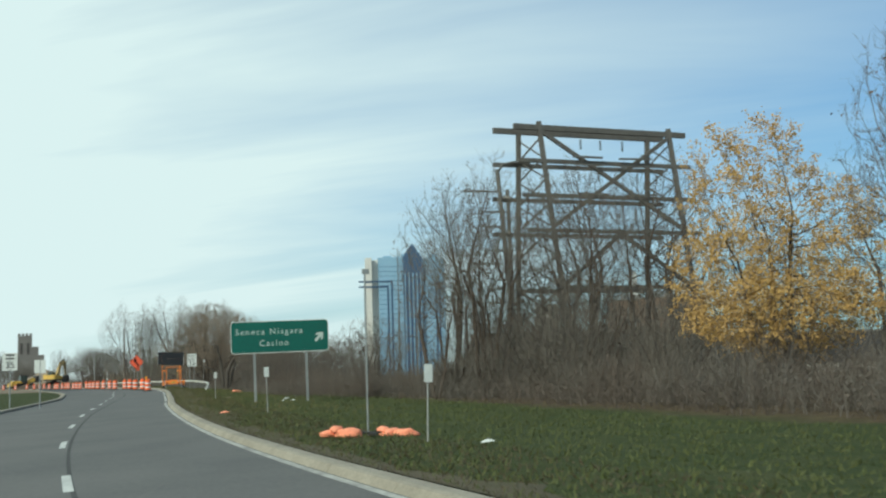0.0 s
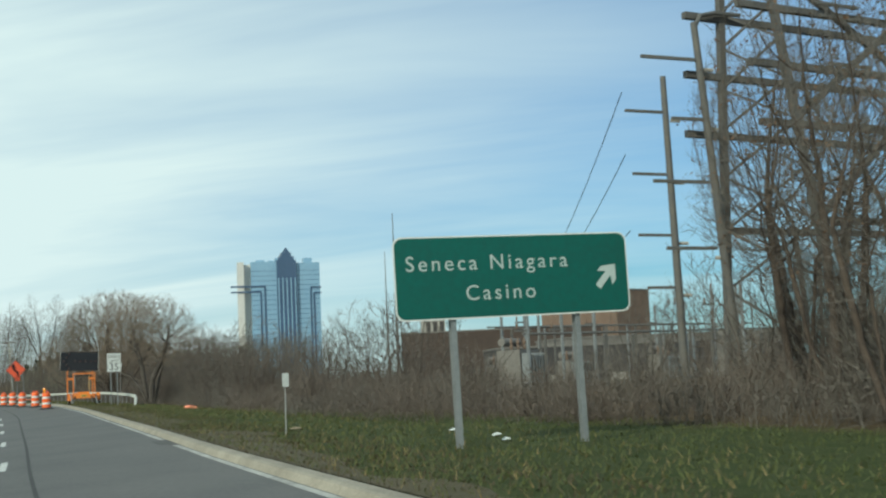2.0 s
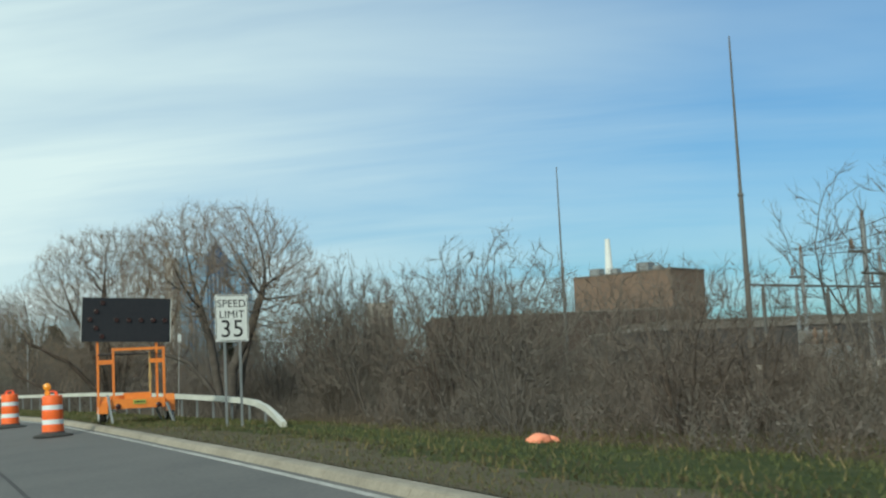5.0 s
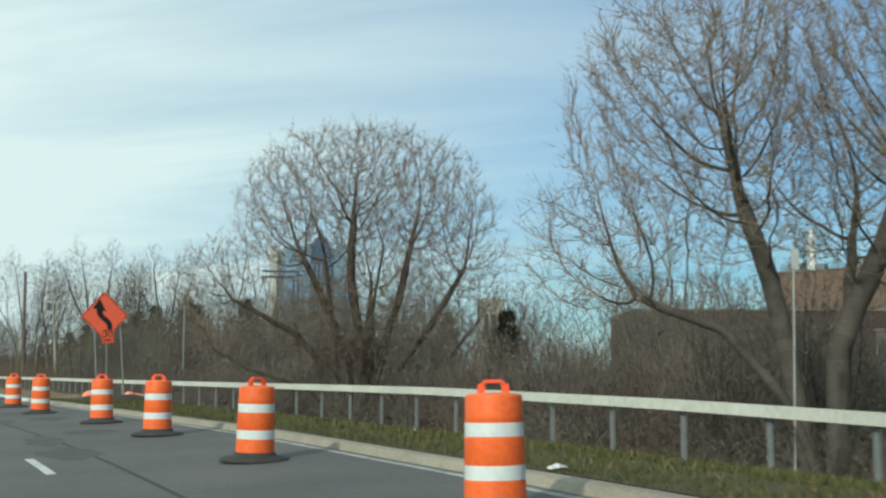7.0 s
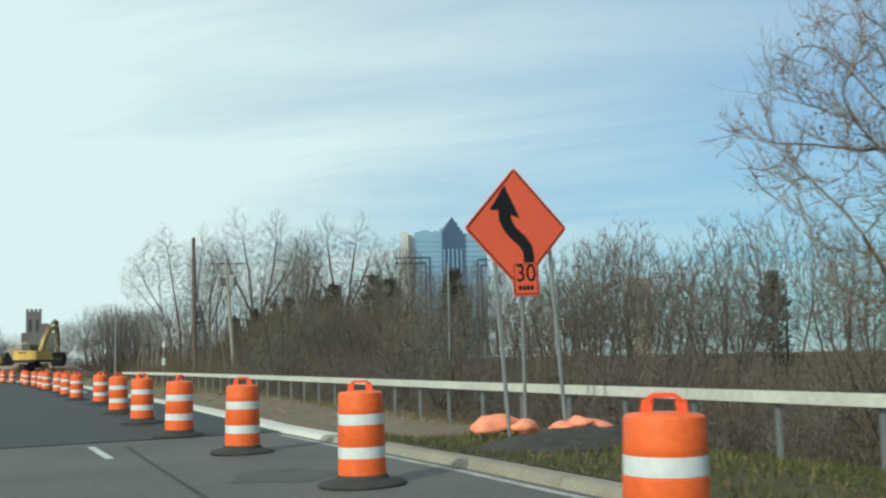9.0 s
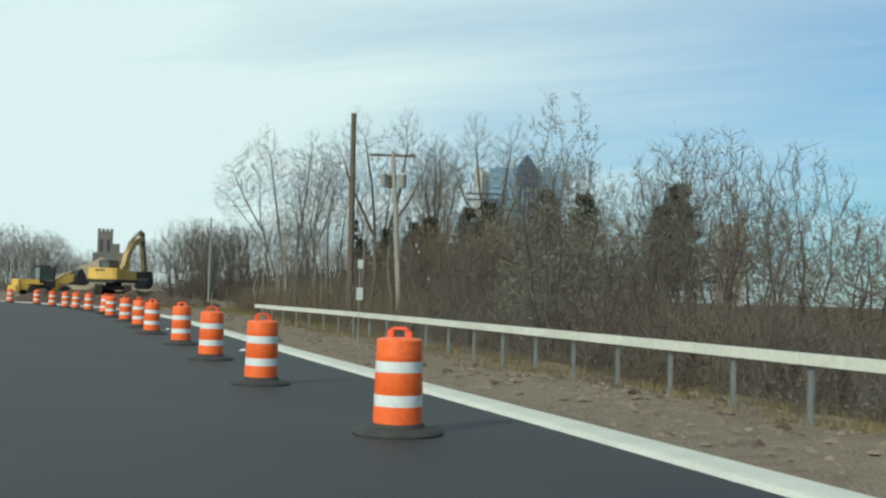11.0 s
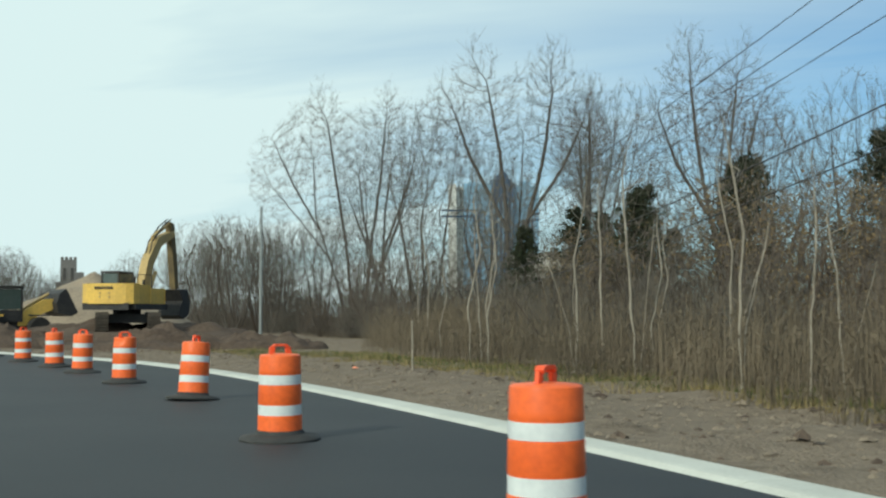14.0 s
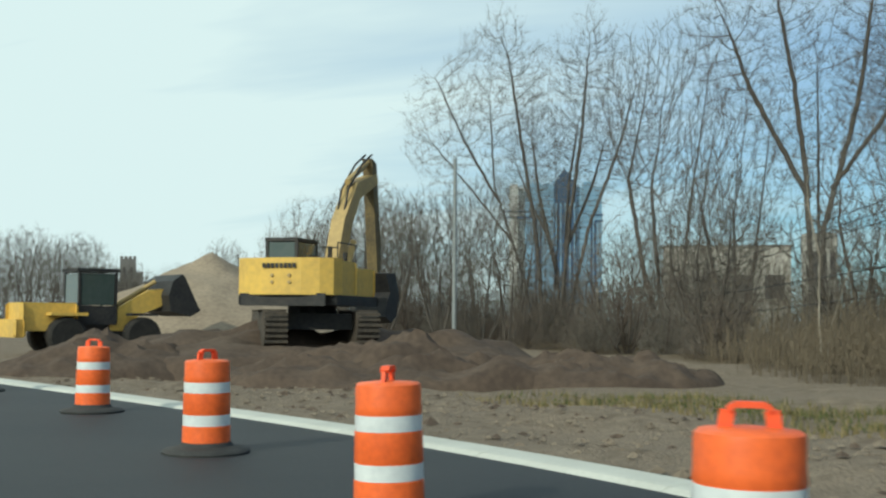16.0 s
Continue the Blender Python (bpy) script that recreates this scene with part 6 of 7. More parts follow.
for f in (0.02, 0.2, 0.68, 0.85, 0.98):
    ins = Geo()
    insulator(ins, ca.lerp(cb, f) + Vector((0, 0, 0.06)), 0.2, 0.045)
    part("insulator", ins, "sign_white", pb)
    hang = Geo().tube([ca.lerp(cb, f) - Vector((0, 0.08, 0.05)), ca.lerp(cb, f) - Vector((0.03, 0.1, 0.38))], 0.025, 6)
    part("cutout_fuse", hang, "wood_grey", pb)
for dx, dy, s in ((-0.62, -0.05, 1.0), (0.52, -0.05, 1.05), (-0.12, 0.4, 0.9)):
    c = dv * 0.86 + Vector((dx, dy, -0.75))
    tr = part("transformer", Geo().lathe([(0.02, 0), (0.19 * s, 0.0), (0.21 * s, 0.05), (0.22 * s, 0.72), (0.235 * s, 0.74), (0.22 * s, 0.82), (0.1 * s, 0.88), (0.0, 0.89)], 16, Matrix.Translation(c)), "tin", pb, "grey transformer can", True)
    bu = Geo()
    for a in (-0.08, 0.08):
        insulator(bu, c + Vector((a, 0, 0.86)), 0.22, 0.035)
    part("bushing", bu, "wood_grey", tr)
part("bracket", Geo().beam(dv * 0.86 + Vector((-0.5, 0, -0.1)), dv * 0.86 + Vector((0.45, 0, -0.1)), 0.05, 0.07).beam(dv * 0.86 + Vector((-0.5, 0, -0.5)), dv * 0.86 + Vector((0.45, 0, -0.5)), 0.05, 0.07), "galv", pb)
guy = Geo()
for dx in (0.0, 0.5):
    guy.tube([tuple(dv * 0.8), (2.6 + dx, 0.6, 0.2)], 0.012, 4, False)
part("guy_wire", guy, "wire", pb)
gi = Geo()
for f in (0.45, 0.5, 0.7):
    insulator(gi, (dv * 0.8).lerp(Vector((2.8, 0.6, 0.2)), f), 0.2, 0.05)
part("guy_insulator", gi, "sign_white", pb)
far = P(18.4, 279, 2.6)
sp = thing("service_pole", Matrix.Translation(P(18.4, 279, ground_z(18.4, 279))), "short wooden service pole among the trees", "utility pole")
part("pole", Geo().tube([(0, 0, -0.3), (0, 0, 3.4)], [0.12, 0.1], 10), "wood_grey", sp)
for i, f in enumerate((0.02, 0.5, 0.98)):
    a = P(14.45, 212.3, zb) + ca.lerp(cb, f) + Vector((0, 0, 0.22))
    tagged(part("power_line", cable([a, far + Vector((i * 0.12, 0, -0.25 * i))], 0.5, 0.015), "wire"), "thin black overhead power line", "power line")
for z in (6.1, 5.2):
    tagged(part("phone_line", cable([P(13.97, 212.4, z), far - Vector((0, 0, 7.0 - z))], 0.8, 0.022), "wire"), "sagging black communication cable", "power line")

zb = ground_z(8.38, 270)
pc = thing("lamp_pole", Matrix.Translation(P(8.38, 270.0, -0.3)), "slim grey steel pole with a short top bracket", "utility pole")
part("pole", Geo().tube([(0, 0, -0.4), (0, 0, 8.52 * U)], [0.13, 0.09], 12), "galv", pc, "", True)
part("bracket", Geo().beam((-0.35, 0, 9.5), (0.35, 0, 9.5), 0.05, 0.05).tube([(0, 0, 9.7), (0, 0, 9.95)], 0.02, 6), "galv", pc)


# ---- steel tower of the substation ----
def make_tower():
    t = thing("substation_tower", Matrix.Translation(P(0, 0, 0)), "weathered steel lattice tower with crossbeams and insulators", "pylon")
    v = lambda x, y, z: tuple(P(x, y, z))
    lv = [14.35, 12.4, 10.4, 8.4, 5.2]
    legs = []
    for k, (dx, dy) in enumerate(((0, 0), (8.55, 0.55))):
        fb, ft = (26.4 + dx, 57.0 + dy, -0.6), (25.45 + dx, 58.7 + dy, 14.7)
        bb, bt = (24.4 + dx, 60.6 + dy, -0.6), (24.75 + dx, 60.0 + dy, 14.5)
        at = lambda a, b, z: tuple(a[i] + (b[i] - a[i]) * (z - a[2]) / (b[2] - a[2]) for i in range(3))
        for a, b in ((fb, ft), (bb, bt)):
            part("leg", Geo().beam(v(*a), v(*b), 0.27, 0.27), "tower_steel", t)
        zs = [0.5, 3.2, 5.2, 7.0, 8.6, 10.0, 11.4, 12.6, 13.8]
        for z0, z1 in zip(zs[:-1], zs[1:]):
            q = Geo()
            q.beam(v(*at(fb, ft, z0)), v(*at(bb, bt, z1)), 0.09, 0.09).beam(v(*at(bb, bt, z0)), v(*at(fb, ft, z1)), 0.09, 0.09)
            part("lattice", q, "tower_steel", t)
        legs.append((fb, ft, bb, bt, at))
    for i, z in enumerate(lv):
        ext0, ext1 = (1.6, 1.1) if i < 4 else (0.0, 0.3)
        for a, b in ((0, 1), (2, 3)):
            p0, p1 = legs[0][4](legs[0][a], legs[0][b], z), legs[1][4](legs[1][a], legs[1][b], z)
            d = Vector(p1) - Vector(p0)
            d.normalize()
            part("crossbeam", Geo().beam(v(*(Vector(p0) - d * ext0)), v(*(Vector(p1) + d * ext1)), 0.24, 0.26 if i else 0.36), "tower_steel", t)
    f0, f1 = (lambda z: legs[0][4](legs[0][0], legs[0][1], z)), (lambda z: legs[1][4](legs[1][0], legs[1][1], z))
    mid = lambda z: tuple((Vector(f0(z)) + Vector(f1(z))) / 2)
    for a, b in ((f0(14.2), mid(11.4)), (f1(14.2), mid(11.4)), (mid(11.4), f0(8.6)), (mid(11.4), f1(8.6)), (f0(5.2), mid(8.3)), (f1(5.2), mid(8.3))):
        part("brace", Geo().beam(v(*a), v(*b), 0.2, 0.24), "tower_steel", t)
    for i, (x, z) in enumerate(((0.3, 14.0), (0.45, 14.0), (0.62, 14.0), (0.25, 12.1), (0.4, 12.1), (0.7, 12.1), (0.85, 12.1), (0.3, 10.1), (0.65, 10.1))):
        p = Vector(f0(z)).lerp(Vector(f1(z)), x)
        q = Geo()
        for j in range(6):
            q.lathe([(0.04, 0), (0.10, 0.03), (0.04, 0.07)], 8, Matrix.Translation(P(*p) - Vector((0, 0, 0.35 + j * 0.11))))
        part("insulator", q, "steel_dark", t)
    for z in (12.45, 12.0, 10.3, 8.2):
        p0, p1 = Vector(f0(z)), Vector(f1(z))
        part("switch_gear", Geo().beam(P(*p0.lerp(p1, 0.2)) + Vector((0, -0.4, 0.25)), P(*p0.lerp(p1, 0.42)) + Vector((0, -0.4, 0.25)), 0.14, 0.12).beam(P(*p0.lerp(p1, 0.55)) + Vector((0, -0.4, 0.22)), P(*p0.lerp(p1, 0.8)) + Vector((0, -0.4, 0.3)), 0.14, 0.12), "steel_dark", t, "dark switch gear along a beam")
    return t


make_tower()


def arm_pole(x, y, z1, lean, arms, label):
    zb = ground_z(x, y)
    t = thing("substation_pole", Matrix.Translation(P(x, y, zb)), label, "utility pole")
    h = (z1 - zb) * U
    part("pole", Geo().tube([(lean, 0, -0.5), (0, 0, h)], [0.2, 0.13], 12), "steel_dark", t, "", True)
    for z, ln in arms:
        a = part("arm", Geo().beam((lean * (1 - z / h) * 0.5, 0, z), (-ln, 0.15, z + 0.02), 0.11, 0.12), "steel_dark", t)
        q = Geo()
        for j in range(7):
            q.lathe([(0.04, 0), (0.085, 0.02), (0.04, 0.05)], 8, Matrix.Translation((0.3 + j * 0.075, 0.05, z - 0.35)) @ pose(0, 0, 0, 0, 90, 0))
        part("insulator", q, "concrete", a)
    return t


arm_pole(26.17, 65.6, 11.92, 0.15, [(12.4, 2.0), (9.6, 1.8), (6.9, 1.7), (4.6, 1.4)], "dark wooden pole with stub arms beside the tower")
t = arm_pole(23.2, 59.6, 12.05, 1.1, [(12.7, 2.4), (10.4, 1.2), (8.0, 2.2), (5.5, 1.8)], "dark leaning pole with stub arms beside the tower")
part("bent_arm", Geo().tube([(0, 0, 13.9), (0.4, 0.1, 14.5), (1.2, 0.2, 14.7), (2.4, 0.2, 14.7)], 0.09, 8), "steel_dark", t)
for i, (z, r) in enumerate(((11.2, 12.0), (8.8, 10.6), (5.9, 9.6))):
    tagged(part("power_line", cable([P(24.3, 65.7, z), P(47, 116, 6.4 - 0.2 * i)], 1.2, 0.022, 20), "wire"), "thin dark line running down from the pole", "power line")

# two slender masts
for x, y, z in ((29.2, 100.9, 11.7), (38.2, 124.8, 11.8)):
    zb = ground_z(x, y)
    t = thing("lightning_mast", Matrix.Translation(P(x, y, zb)), "slender dark steel lightning mast", "mast")
    part("mast", Geo().tube([(0, 0, -0.3), (0, 0, (z - zb) * U * 0.55)], [0.13, 0.09], 10).tube([(0, 0, (z - zb) * U * 0.55), (0, 0, (z - zb) * U)], [0.065, 0.03], 8), "steel_dark", t)
    part("collar", Geo().lathe([(0.1, 0), (0.12, 0.05), (0.1, 0.12)], 10, pose(0, 0, (z - zb) * U * 0.55)), "steel_dark", t)


# ---- substation yard ----
def bus_post(x, y, z1, seed):
    r = random.Random(seed)
    zb = ground_z(x, y)
    t = thing("bus_support", Matrix.Translation(P(x, y, zb)), "pale steel bus support with a dark switch arm", "electrical gear", "posts of the substation yard")
    h = (z1 - zb) * U
    part("column", Geo().box(0.19, 0.19, h + 0.3, pose(0, 0, -0.3), 0.02), "galv", t)
    part("arm", Geo().beam((-1.0, 0, h - 1.5), (0.3, 0, h - 1.5), 0.14, 0.14), "steel_dark", t, "dark switch arm")
    q = Geo()
    insulator(q, Vector((-0.8, 0, h - 1.4)), 0.5, 0.11)
    part("insulator", q, "brick", t)
    q = Geo()
    insulator(q, Vector((0.0, 0, h - 0.05)), 0.45, 0.11)
    part("insulator", q, "brick", t)
    return t


for i, (x, y, z) in enumerate(((39.6, 100.4, 6.3), (38.9, 104.6, 6.2), (44.5, 101, 6.4), (52.5, 101.3, 6.6), (56.5, 103, 6.6), (60.5, 105, 6.6), (47, 116, 6.2), (55, 118, 6.0), (33, 90, 4.5), (36.5, 92, 4.6), (63, 120, 6.0), (44, 84, 5.0), (49, 86, 5.2))):
    bus_post(x, y, z, i)
for a, b in (((38, 104, 4.0), (66, 110, 4.0)), ((37, 98, 3.3), (64, 104, 3.3)), ((44, 117, 4.6), (70, 122, 4.6)), ((32, 88, 2.9), (52, 91, 2.9))):
    q = Geo().tube([P(*a), P(*b)], 0.07, 8)
    t = tagged(part("bus_bar", q, "steel_dark"), "dark tubular bus bar of the yard", "electrical gear")
    for i in range(9):
        p = P(*a).lerp(P(*b), (i + 0.5) / 9)
        g = Geo()
        insulator(g, p - Vector((0, 0, 0.55)), 0.5, 0.13)
        g.box(0.16, 0.16, p.z - ground_z(p.x / U, p.y / U) * U - 0.4, pose(p.x, p.y, ground_z(p.x / U, p.y / U) * U - 0.1))
        part("support", g, "galv" if i % 4 == 1 else "steel_dark", t)


def transformer(x, y, rz, s):
    t = thing("power_transformer", Matrix.Translation(P(x, y, ground_z(x, y))) @ pose(0, 0, 0, 0, 0, rz), "grey finned power transformer in the yard", "electrical gear")
    part("tank", Geo().box(2.6 * s, 1.8 * s, 2.4 * s, pose(0, 0, 0.1), 0.06), "concrete_grey", t)
    for i in range(7):
        part("fin", Geo().box(0.08, 0.5, 1.9 * s, pose((-1.1 + i * 0.36) * s, -1.15 * s, 0.4)), "galv", t)
    for i in range(3):
        q = Geo()
        insulator(q, Vector(((-0.8 + 0.8 * i) * s, 0, 2.5 * s)), 0.9, 0.14)
        part("bushing", q, "brick", t)
    part("conservator", Geo().tube([(-1.0 * s, 0.7, 3.0 * s), (1.0 * s, 0.7, 3.0 * s)], 0.3, 12), "concrete_grey", t)


for i, (x, y) in enumerate(((41, 109), (48, 110), (58, 112), (35, 95), (52, 95))):
    transformer(x, y, 10 * i, 0.9 + 0.08 * i)


# ---- buildings ----
def block(name, a, b, depth, z0, z1, mat, label, windows=0, parapet=0.0, wmat="dark_panel", wz=(0.35, 0.75)):
    """A flat-roofed block whose front runs from a to b on the plan and that reaches depth back."""
    a, b = P(a[0], a[1], 0), P(b[0], b[1], 0)
    d = (b - a).normalized()
    nrm = Vector((-d.y, d.x, 0))
    ln, h = (b - a).length, (z1 - z0) * U
    m = Matrix(((d.x, nrm.x, 0, a.x), (d.y, nrm.y, 0, a.y), (0, 0, 1, z0 * U), (0, 0, 0, 1)))
    t = thing(name, m, label, "building")
    dp = depth * U
    part("wall", Geo().box(ln, dp, h, pose(ln / 2, dp / 2, 0)), mat, t)
    part("roof", Geo().box(ln + 0.3, dp + 0.3, 0.25, pose(ln / 2, dp / 2, h)), "concrete_grey", t)
    for i in range(windows):
        w = ln / windows
        win = part("window", Geo().box(w * 0.62, 0.12, h * (wz[1] - wz[0]), pose((i + 0.5) * w, -0.03, h * wz[0])), wmat, t)
    return t


bk = block("brick_building", (118.4, 239.4), (124.8, 221.1), 10.4, -2, 15.6, "brick", "tall windowless tan brick building beyond the yard")
for x, y, s in ((3, 4, 1.6), (8, 3, 1.2), (13, 6, 2.0), (17, 4, 1.0)):
    part("roof_unit", Geo().box(s * 1.4, s * 1.2, s, pose(x, y, 17.6 * U + 0.2)), "galv", bk, "grey roof unit")
part("vent_stack", Geo().tube([(4.5, 6, 20), (4.5, 6, 28)], [0.9, 0.5], 10), "sign_white", bk, "white vent stack")
block("yard_building", (62, 150), (92, 140), 12, -1.5, 3.4, "dark_panel", "low dark flat-roofed industrial building", 8, wmat="concrete", wz=(0.1, 0.35))
block("yard_building", (84, 172), (118, 165), 14, -1.5, 5.0, "concrete_grey", "low grey flat-roofed industrial building", 10)
# its sunlit front is coloured as if shaded, to merge with the brush
block("yard_building", (74, 207.6), (104, 194.2), 20, -1.5, 7.7, "brick_shaded", "long low brown brick industrial building")
block("yard_building", (70, 100), (100, 86), 12, -1.5, 3.6, "dark_panel", "low dark flat-roofed substation building", 6, wmat="concrete", wz=(0.1, 0.4))
block("white_building", (327, 771), (341, 768), 14, -1.5, 47.0, "concrete", "small distant pale tower block", 3, wz=(0.5, 0.8))
block("pale_house", (52, 345), (64, 338), 8, -1.0, 9.5, "concrete", "pale house half hidden by trees", 4, wz=(0.45, 0.7))


# far hotel with mirrored wings
def make_hotel():
    a, b = P(413.5, 1583, 0), P(521.5, 1560, 0)
    d = (b - a).normalized()
    nrm = Vector((-d.y, d.x, 0))
    L = (b - a).length
    m = Matrix(((d.x, nrm.x, 0, a.x), (d.y, nrm.y, 0, a.y), (0, 0, 1, 0), (0, 0, 0, 1)))
    t = thing("hotel_tower", m, "distant tall hotel with mirrored blue wings and dark centre", "building")
    H = 164 * U
    part("left_wing", Geo().box(0.31 * L, 30, H, pose(0.315 * L, 15, 0)), "hotel_glass", t)
    part("right_wing", Geo().box(0.30 * L, 30, H * 0.985, pose(0.85 * L, 15, 0)), "hotel_glass", t)
    part("pier", Geo().box(0.075 * L, 26, H, pose(0.0375 * L, 13, 0)), "hotel_white", t, "pale end pier")
    part("recess", Geo().box(0.085 * L, 18, H * 0.985, pose(0.1175 * L, 22, 0)), "hotel_white", t, "bright recess beside the pier")
    part("centre", Geo().box(0.24 * L, 44, H * 1.005, pose(0.59 * L, 15, 0)), "hotel_dark", t, "dark blue central shaft")
    cap = Geo().box(0.19 * L, 30, 6, pose(0.59 * L, 10, H * 1.005)).box(0.13 * L, 26, 6, pose(0.59 * L, 10, H * 1.005 + 6))
    cap.prism([(-0.05 * L, 0), (0.05 * L, 0), (0, 9)], 14, pose(0.59 * L, -2, H * 1.005 + 12))
    part("crown", cap, "hotel_dark", t, "stepped pointed crown")
    for x, w, h in ((0.28, 0.10, 6), (0.41, 0.06, 5), (0.49, 0.06, 9), (0.86, 0.11, 8)):
        part("roof_box", Geo().box(w * L, 16, h, pose(x * L, 15, H * 0.985)), "hotel_glass", t)
    for i in range(5):
        part("fin", Geo().box(1.6, 1.5, H * 0.86, pose((0.49 + i * 0.05) * L, -7.6, 0)), "hotel_glass", t)
    for x0, x1, z, xv in ((-0.09, 0.33, 0.79, 0.325), (-0.09, 0.28, 0.745, 0.275), (0.88, 1.01, 0.77, 0.885), (0.92, 1.01, 0.725, 0.925)):
        part("band_line", Geo().box((x1 - x0) * L, 1.4, 2.6, pose((x0 + x1) / 2 * L, -0.5, z * H)).box(2.6, 1.4, z * H, pose(xv * L, -0.5, 0)), "hotel_dark", t, "dark angular line on the facade")
    for i in range(1, 24):
        part("floor_line", Geo().box(0.305 * L, 0.5, 0.5, pose(0.315 * L, -0.1, i * H / 25)), "hotel_dark", t)
        part("floor_line", Geo().box(0.295 * L, 0.5, 0.5, pose(0.85 * L, -0.1, i * H / 25)), "hotel_dark", t)


make_hotel()


def make_church():
    t = thing("stone_tower", Matrix.Translation(P(-28.3, 1400, 0)), "distant grey stepped stone tower", "building")
    H = 58 * U
    part("shaft", Geo().box(17, 16, H - 2, pose(0, 0, 0)), "church_stone", t)
    for i in range(4):
        part("battlement", Geo().box(3, 16, 3, pose(-7 + i * 4.67, 0, H - 2)), "church_stone", t)
    part("side_block", Geo().box(8, 16, H * 0.76, pose(12.5, 0, 0)), "church_stone", t)
    part("side_block", Geo().box(7, 16, H * 0.6, pose(20, 0, 0)), "church_stone", t)
    part("side_block", Geo().box(5, 16, H * 0.6, pose(-11, 0, 0)), "church_stone", t)
    for x in (-4, 4):
        part("window", Geo().box(3, 0.6, 14, pose(x, -8.1, H * 0.62)), "dark_panel", t)


make_church()


# ---- earth works ----
def heap(name, x, y, rx, ry, h, mat, label, seed, rz=0.0, rough=0.16, power=1.0, sub=6, z=None):
    """A heap of loose material: a rough cone with slumped sides."""
    n = 44
    q = Geo()
    for j in range(n + 1):
        for i in range(n + 1):
            u, v = i / n * 2 - 1, j / n * 2 - 1
            d = math.hypot(u, v)
            k = max(0.0, 1 - d)
            k = k ** power
            nz = noise.noise((u * 2.2 + seed, v * 2.2, seed * 1.3)) * 0.5 + noise.noise((u * 5.5, v * 5.5 + seed, 1.0)) * 0.3 + noise.noise((u * 14, v * 14 + seed, 4.0)) * 0.14
            hh = h * (k * (1 + rough * 2 * nz) + rough * nz * min(1.0, k * 4)) - 0.3 * (1 - min(1, k * 8))
            q.v.append((u * rx, v * ry, hh))
    for j in range(n):
        for i in range(n):
            a = j * (n + 1) + i
            q.f.append((a, a + 1, a + n + 2, a + n + 1))
    ob = part(name, q, mat, None, label, True)
    ob.matrix_world = Matrix.Translation(P(x, y, ground_z(x, y) if z is None else z)) @ pose(0, 0, 0, 0, 0, rz)
    return tagged(ob, label, "earth heap")


heap("gravel_mound", -1.7, 274, 8.6, 8.6, 4.9, "gravel", "tall heap of tan gravel behind the excavator", 3, 0, 0.07, 0.85)
heap("soil_mound", -0.6, 251.5, 8.2, 4.4, 1.25, "dirt_dark", "broad mound of dark dug soil under the excavator", 5, 0, 0.36, 0.6)
heap("soil_mound", 1.5, 245.4, 5.8, 2.5, 1.0, "dirt_dark", "lumpy ridge of brown soil beside the kerb", 8, -8, 0.55, 0.8)
heap("soil_mound", -5.2, 249.5, 3.6, 2.2, 1.1, "dirt_dark", "dark pile of soil between the machines", 12, 10, 0.3, 0.8)
heap("soil_mound", 5.0, 244.4, 3.4, 1.9, 0.72, "dirt_dark", "small mound of loose brown soil", 15, 0, 0.55, 0.9)
heap("asphalt_mound", 8.3, 139.2, 1.2, 0.7, 0.2, "cold_patch", "low black heap of asphalt on the verge", 17, -10, 0.2, 0.7)
heap("asphalt_mound", 9.1, 139.7, 1.6, 0.8, 0.27, "cold_patch", "low black heap of asphalt on the verge", 19, 10, 0.2, 0.7)


# clods and stones on the bare strip
def make_clods(n, seed, y0, y1, label, mat, smin, smax):
    r = random.Random(seed)
    q = Geo()
    for _ in range(n):
        y = r.uniform(y0, y1)
        x = kerb_x(y) + KW(y) + 0.15 + r.random() ** 0.8 * 4.5
        s = r.uniform(smin, smax) * (1.8 if r.random() < 0.06 else 1)
        c = P(x, y, ground_z(x, y))
        vs = [c + Vector((r.uniform(0.6, 1.2) * a, r.uniform(0.6, 1.2) * b, r.uniform(0.4, 0.9) * e)) * s for a, b, e in ((1, 0, 0), (0, 1, 0), (-1, 0, 0), (0, -1, 0), (0.1, 0.1, 1), (0.7, 0.7, 0.3), (-0.7, 0.7, 0.4), (-0.7, -0.7, 0.3), (0.7, -0.7, 0.4))]
        q.add(vs, [(0, 5, 4), (5, 1, 4), (1, 6, 4), (6, 2, 4), (2, 7, 4), (7, 3, 4), (3, 8, 4), (8, 0, 4)])
    return tagged(part("clods", q, mat, None, label), label, "soil clods", "", "stuff")


make_clods(6500, 5, 146, 250, "crumbled brown soil clods and stones on bare earth", "dirt", 0.015, 0.07)
make_clods(700, 6, 160, 250, "dark soil clods scattered on bare earth", "dirt_dark", 0.02, 0.10)


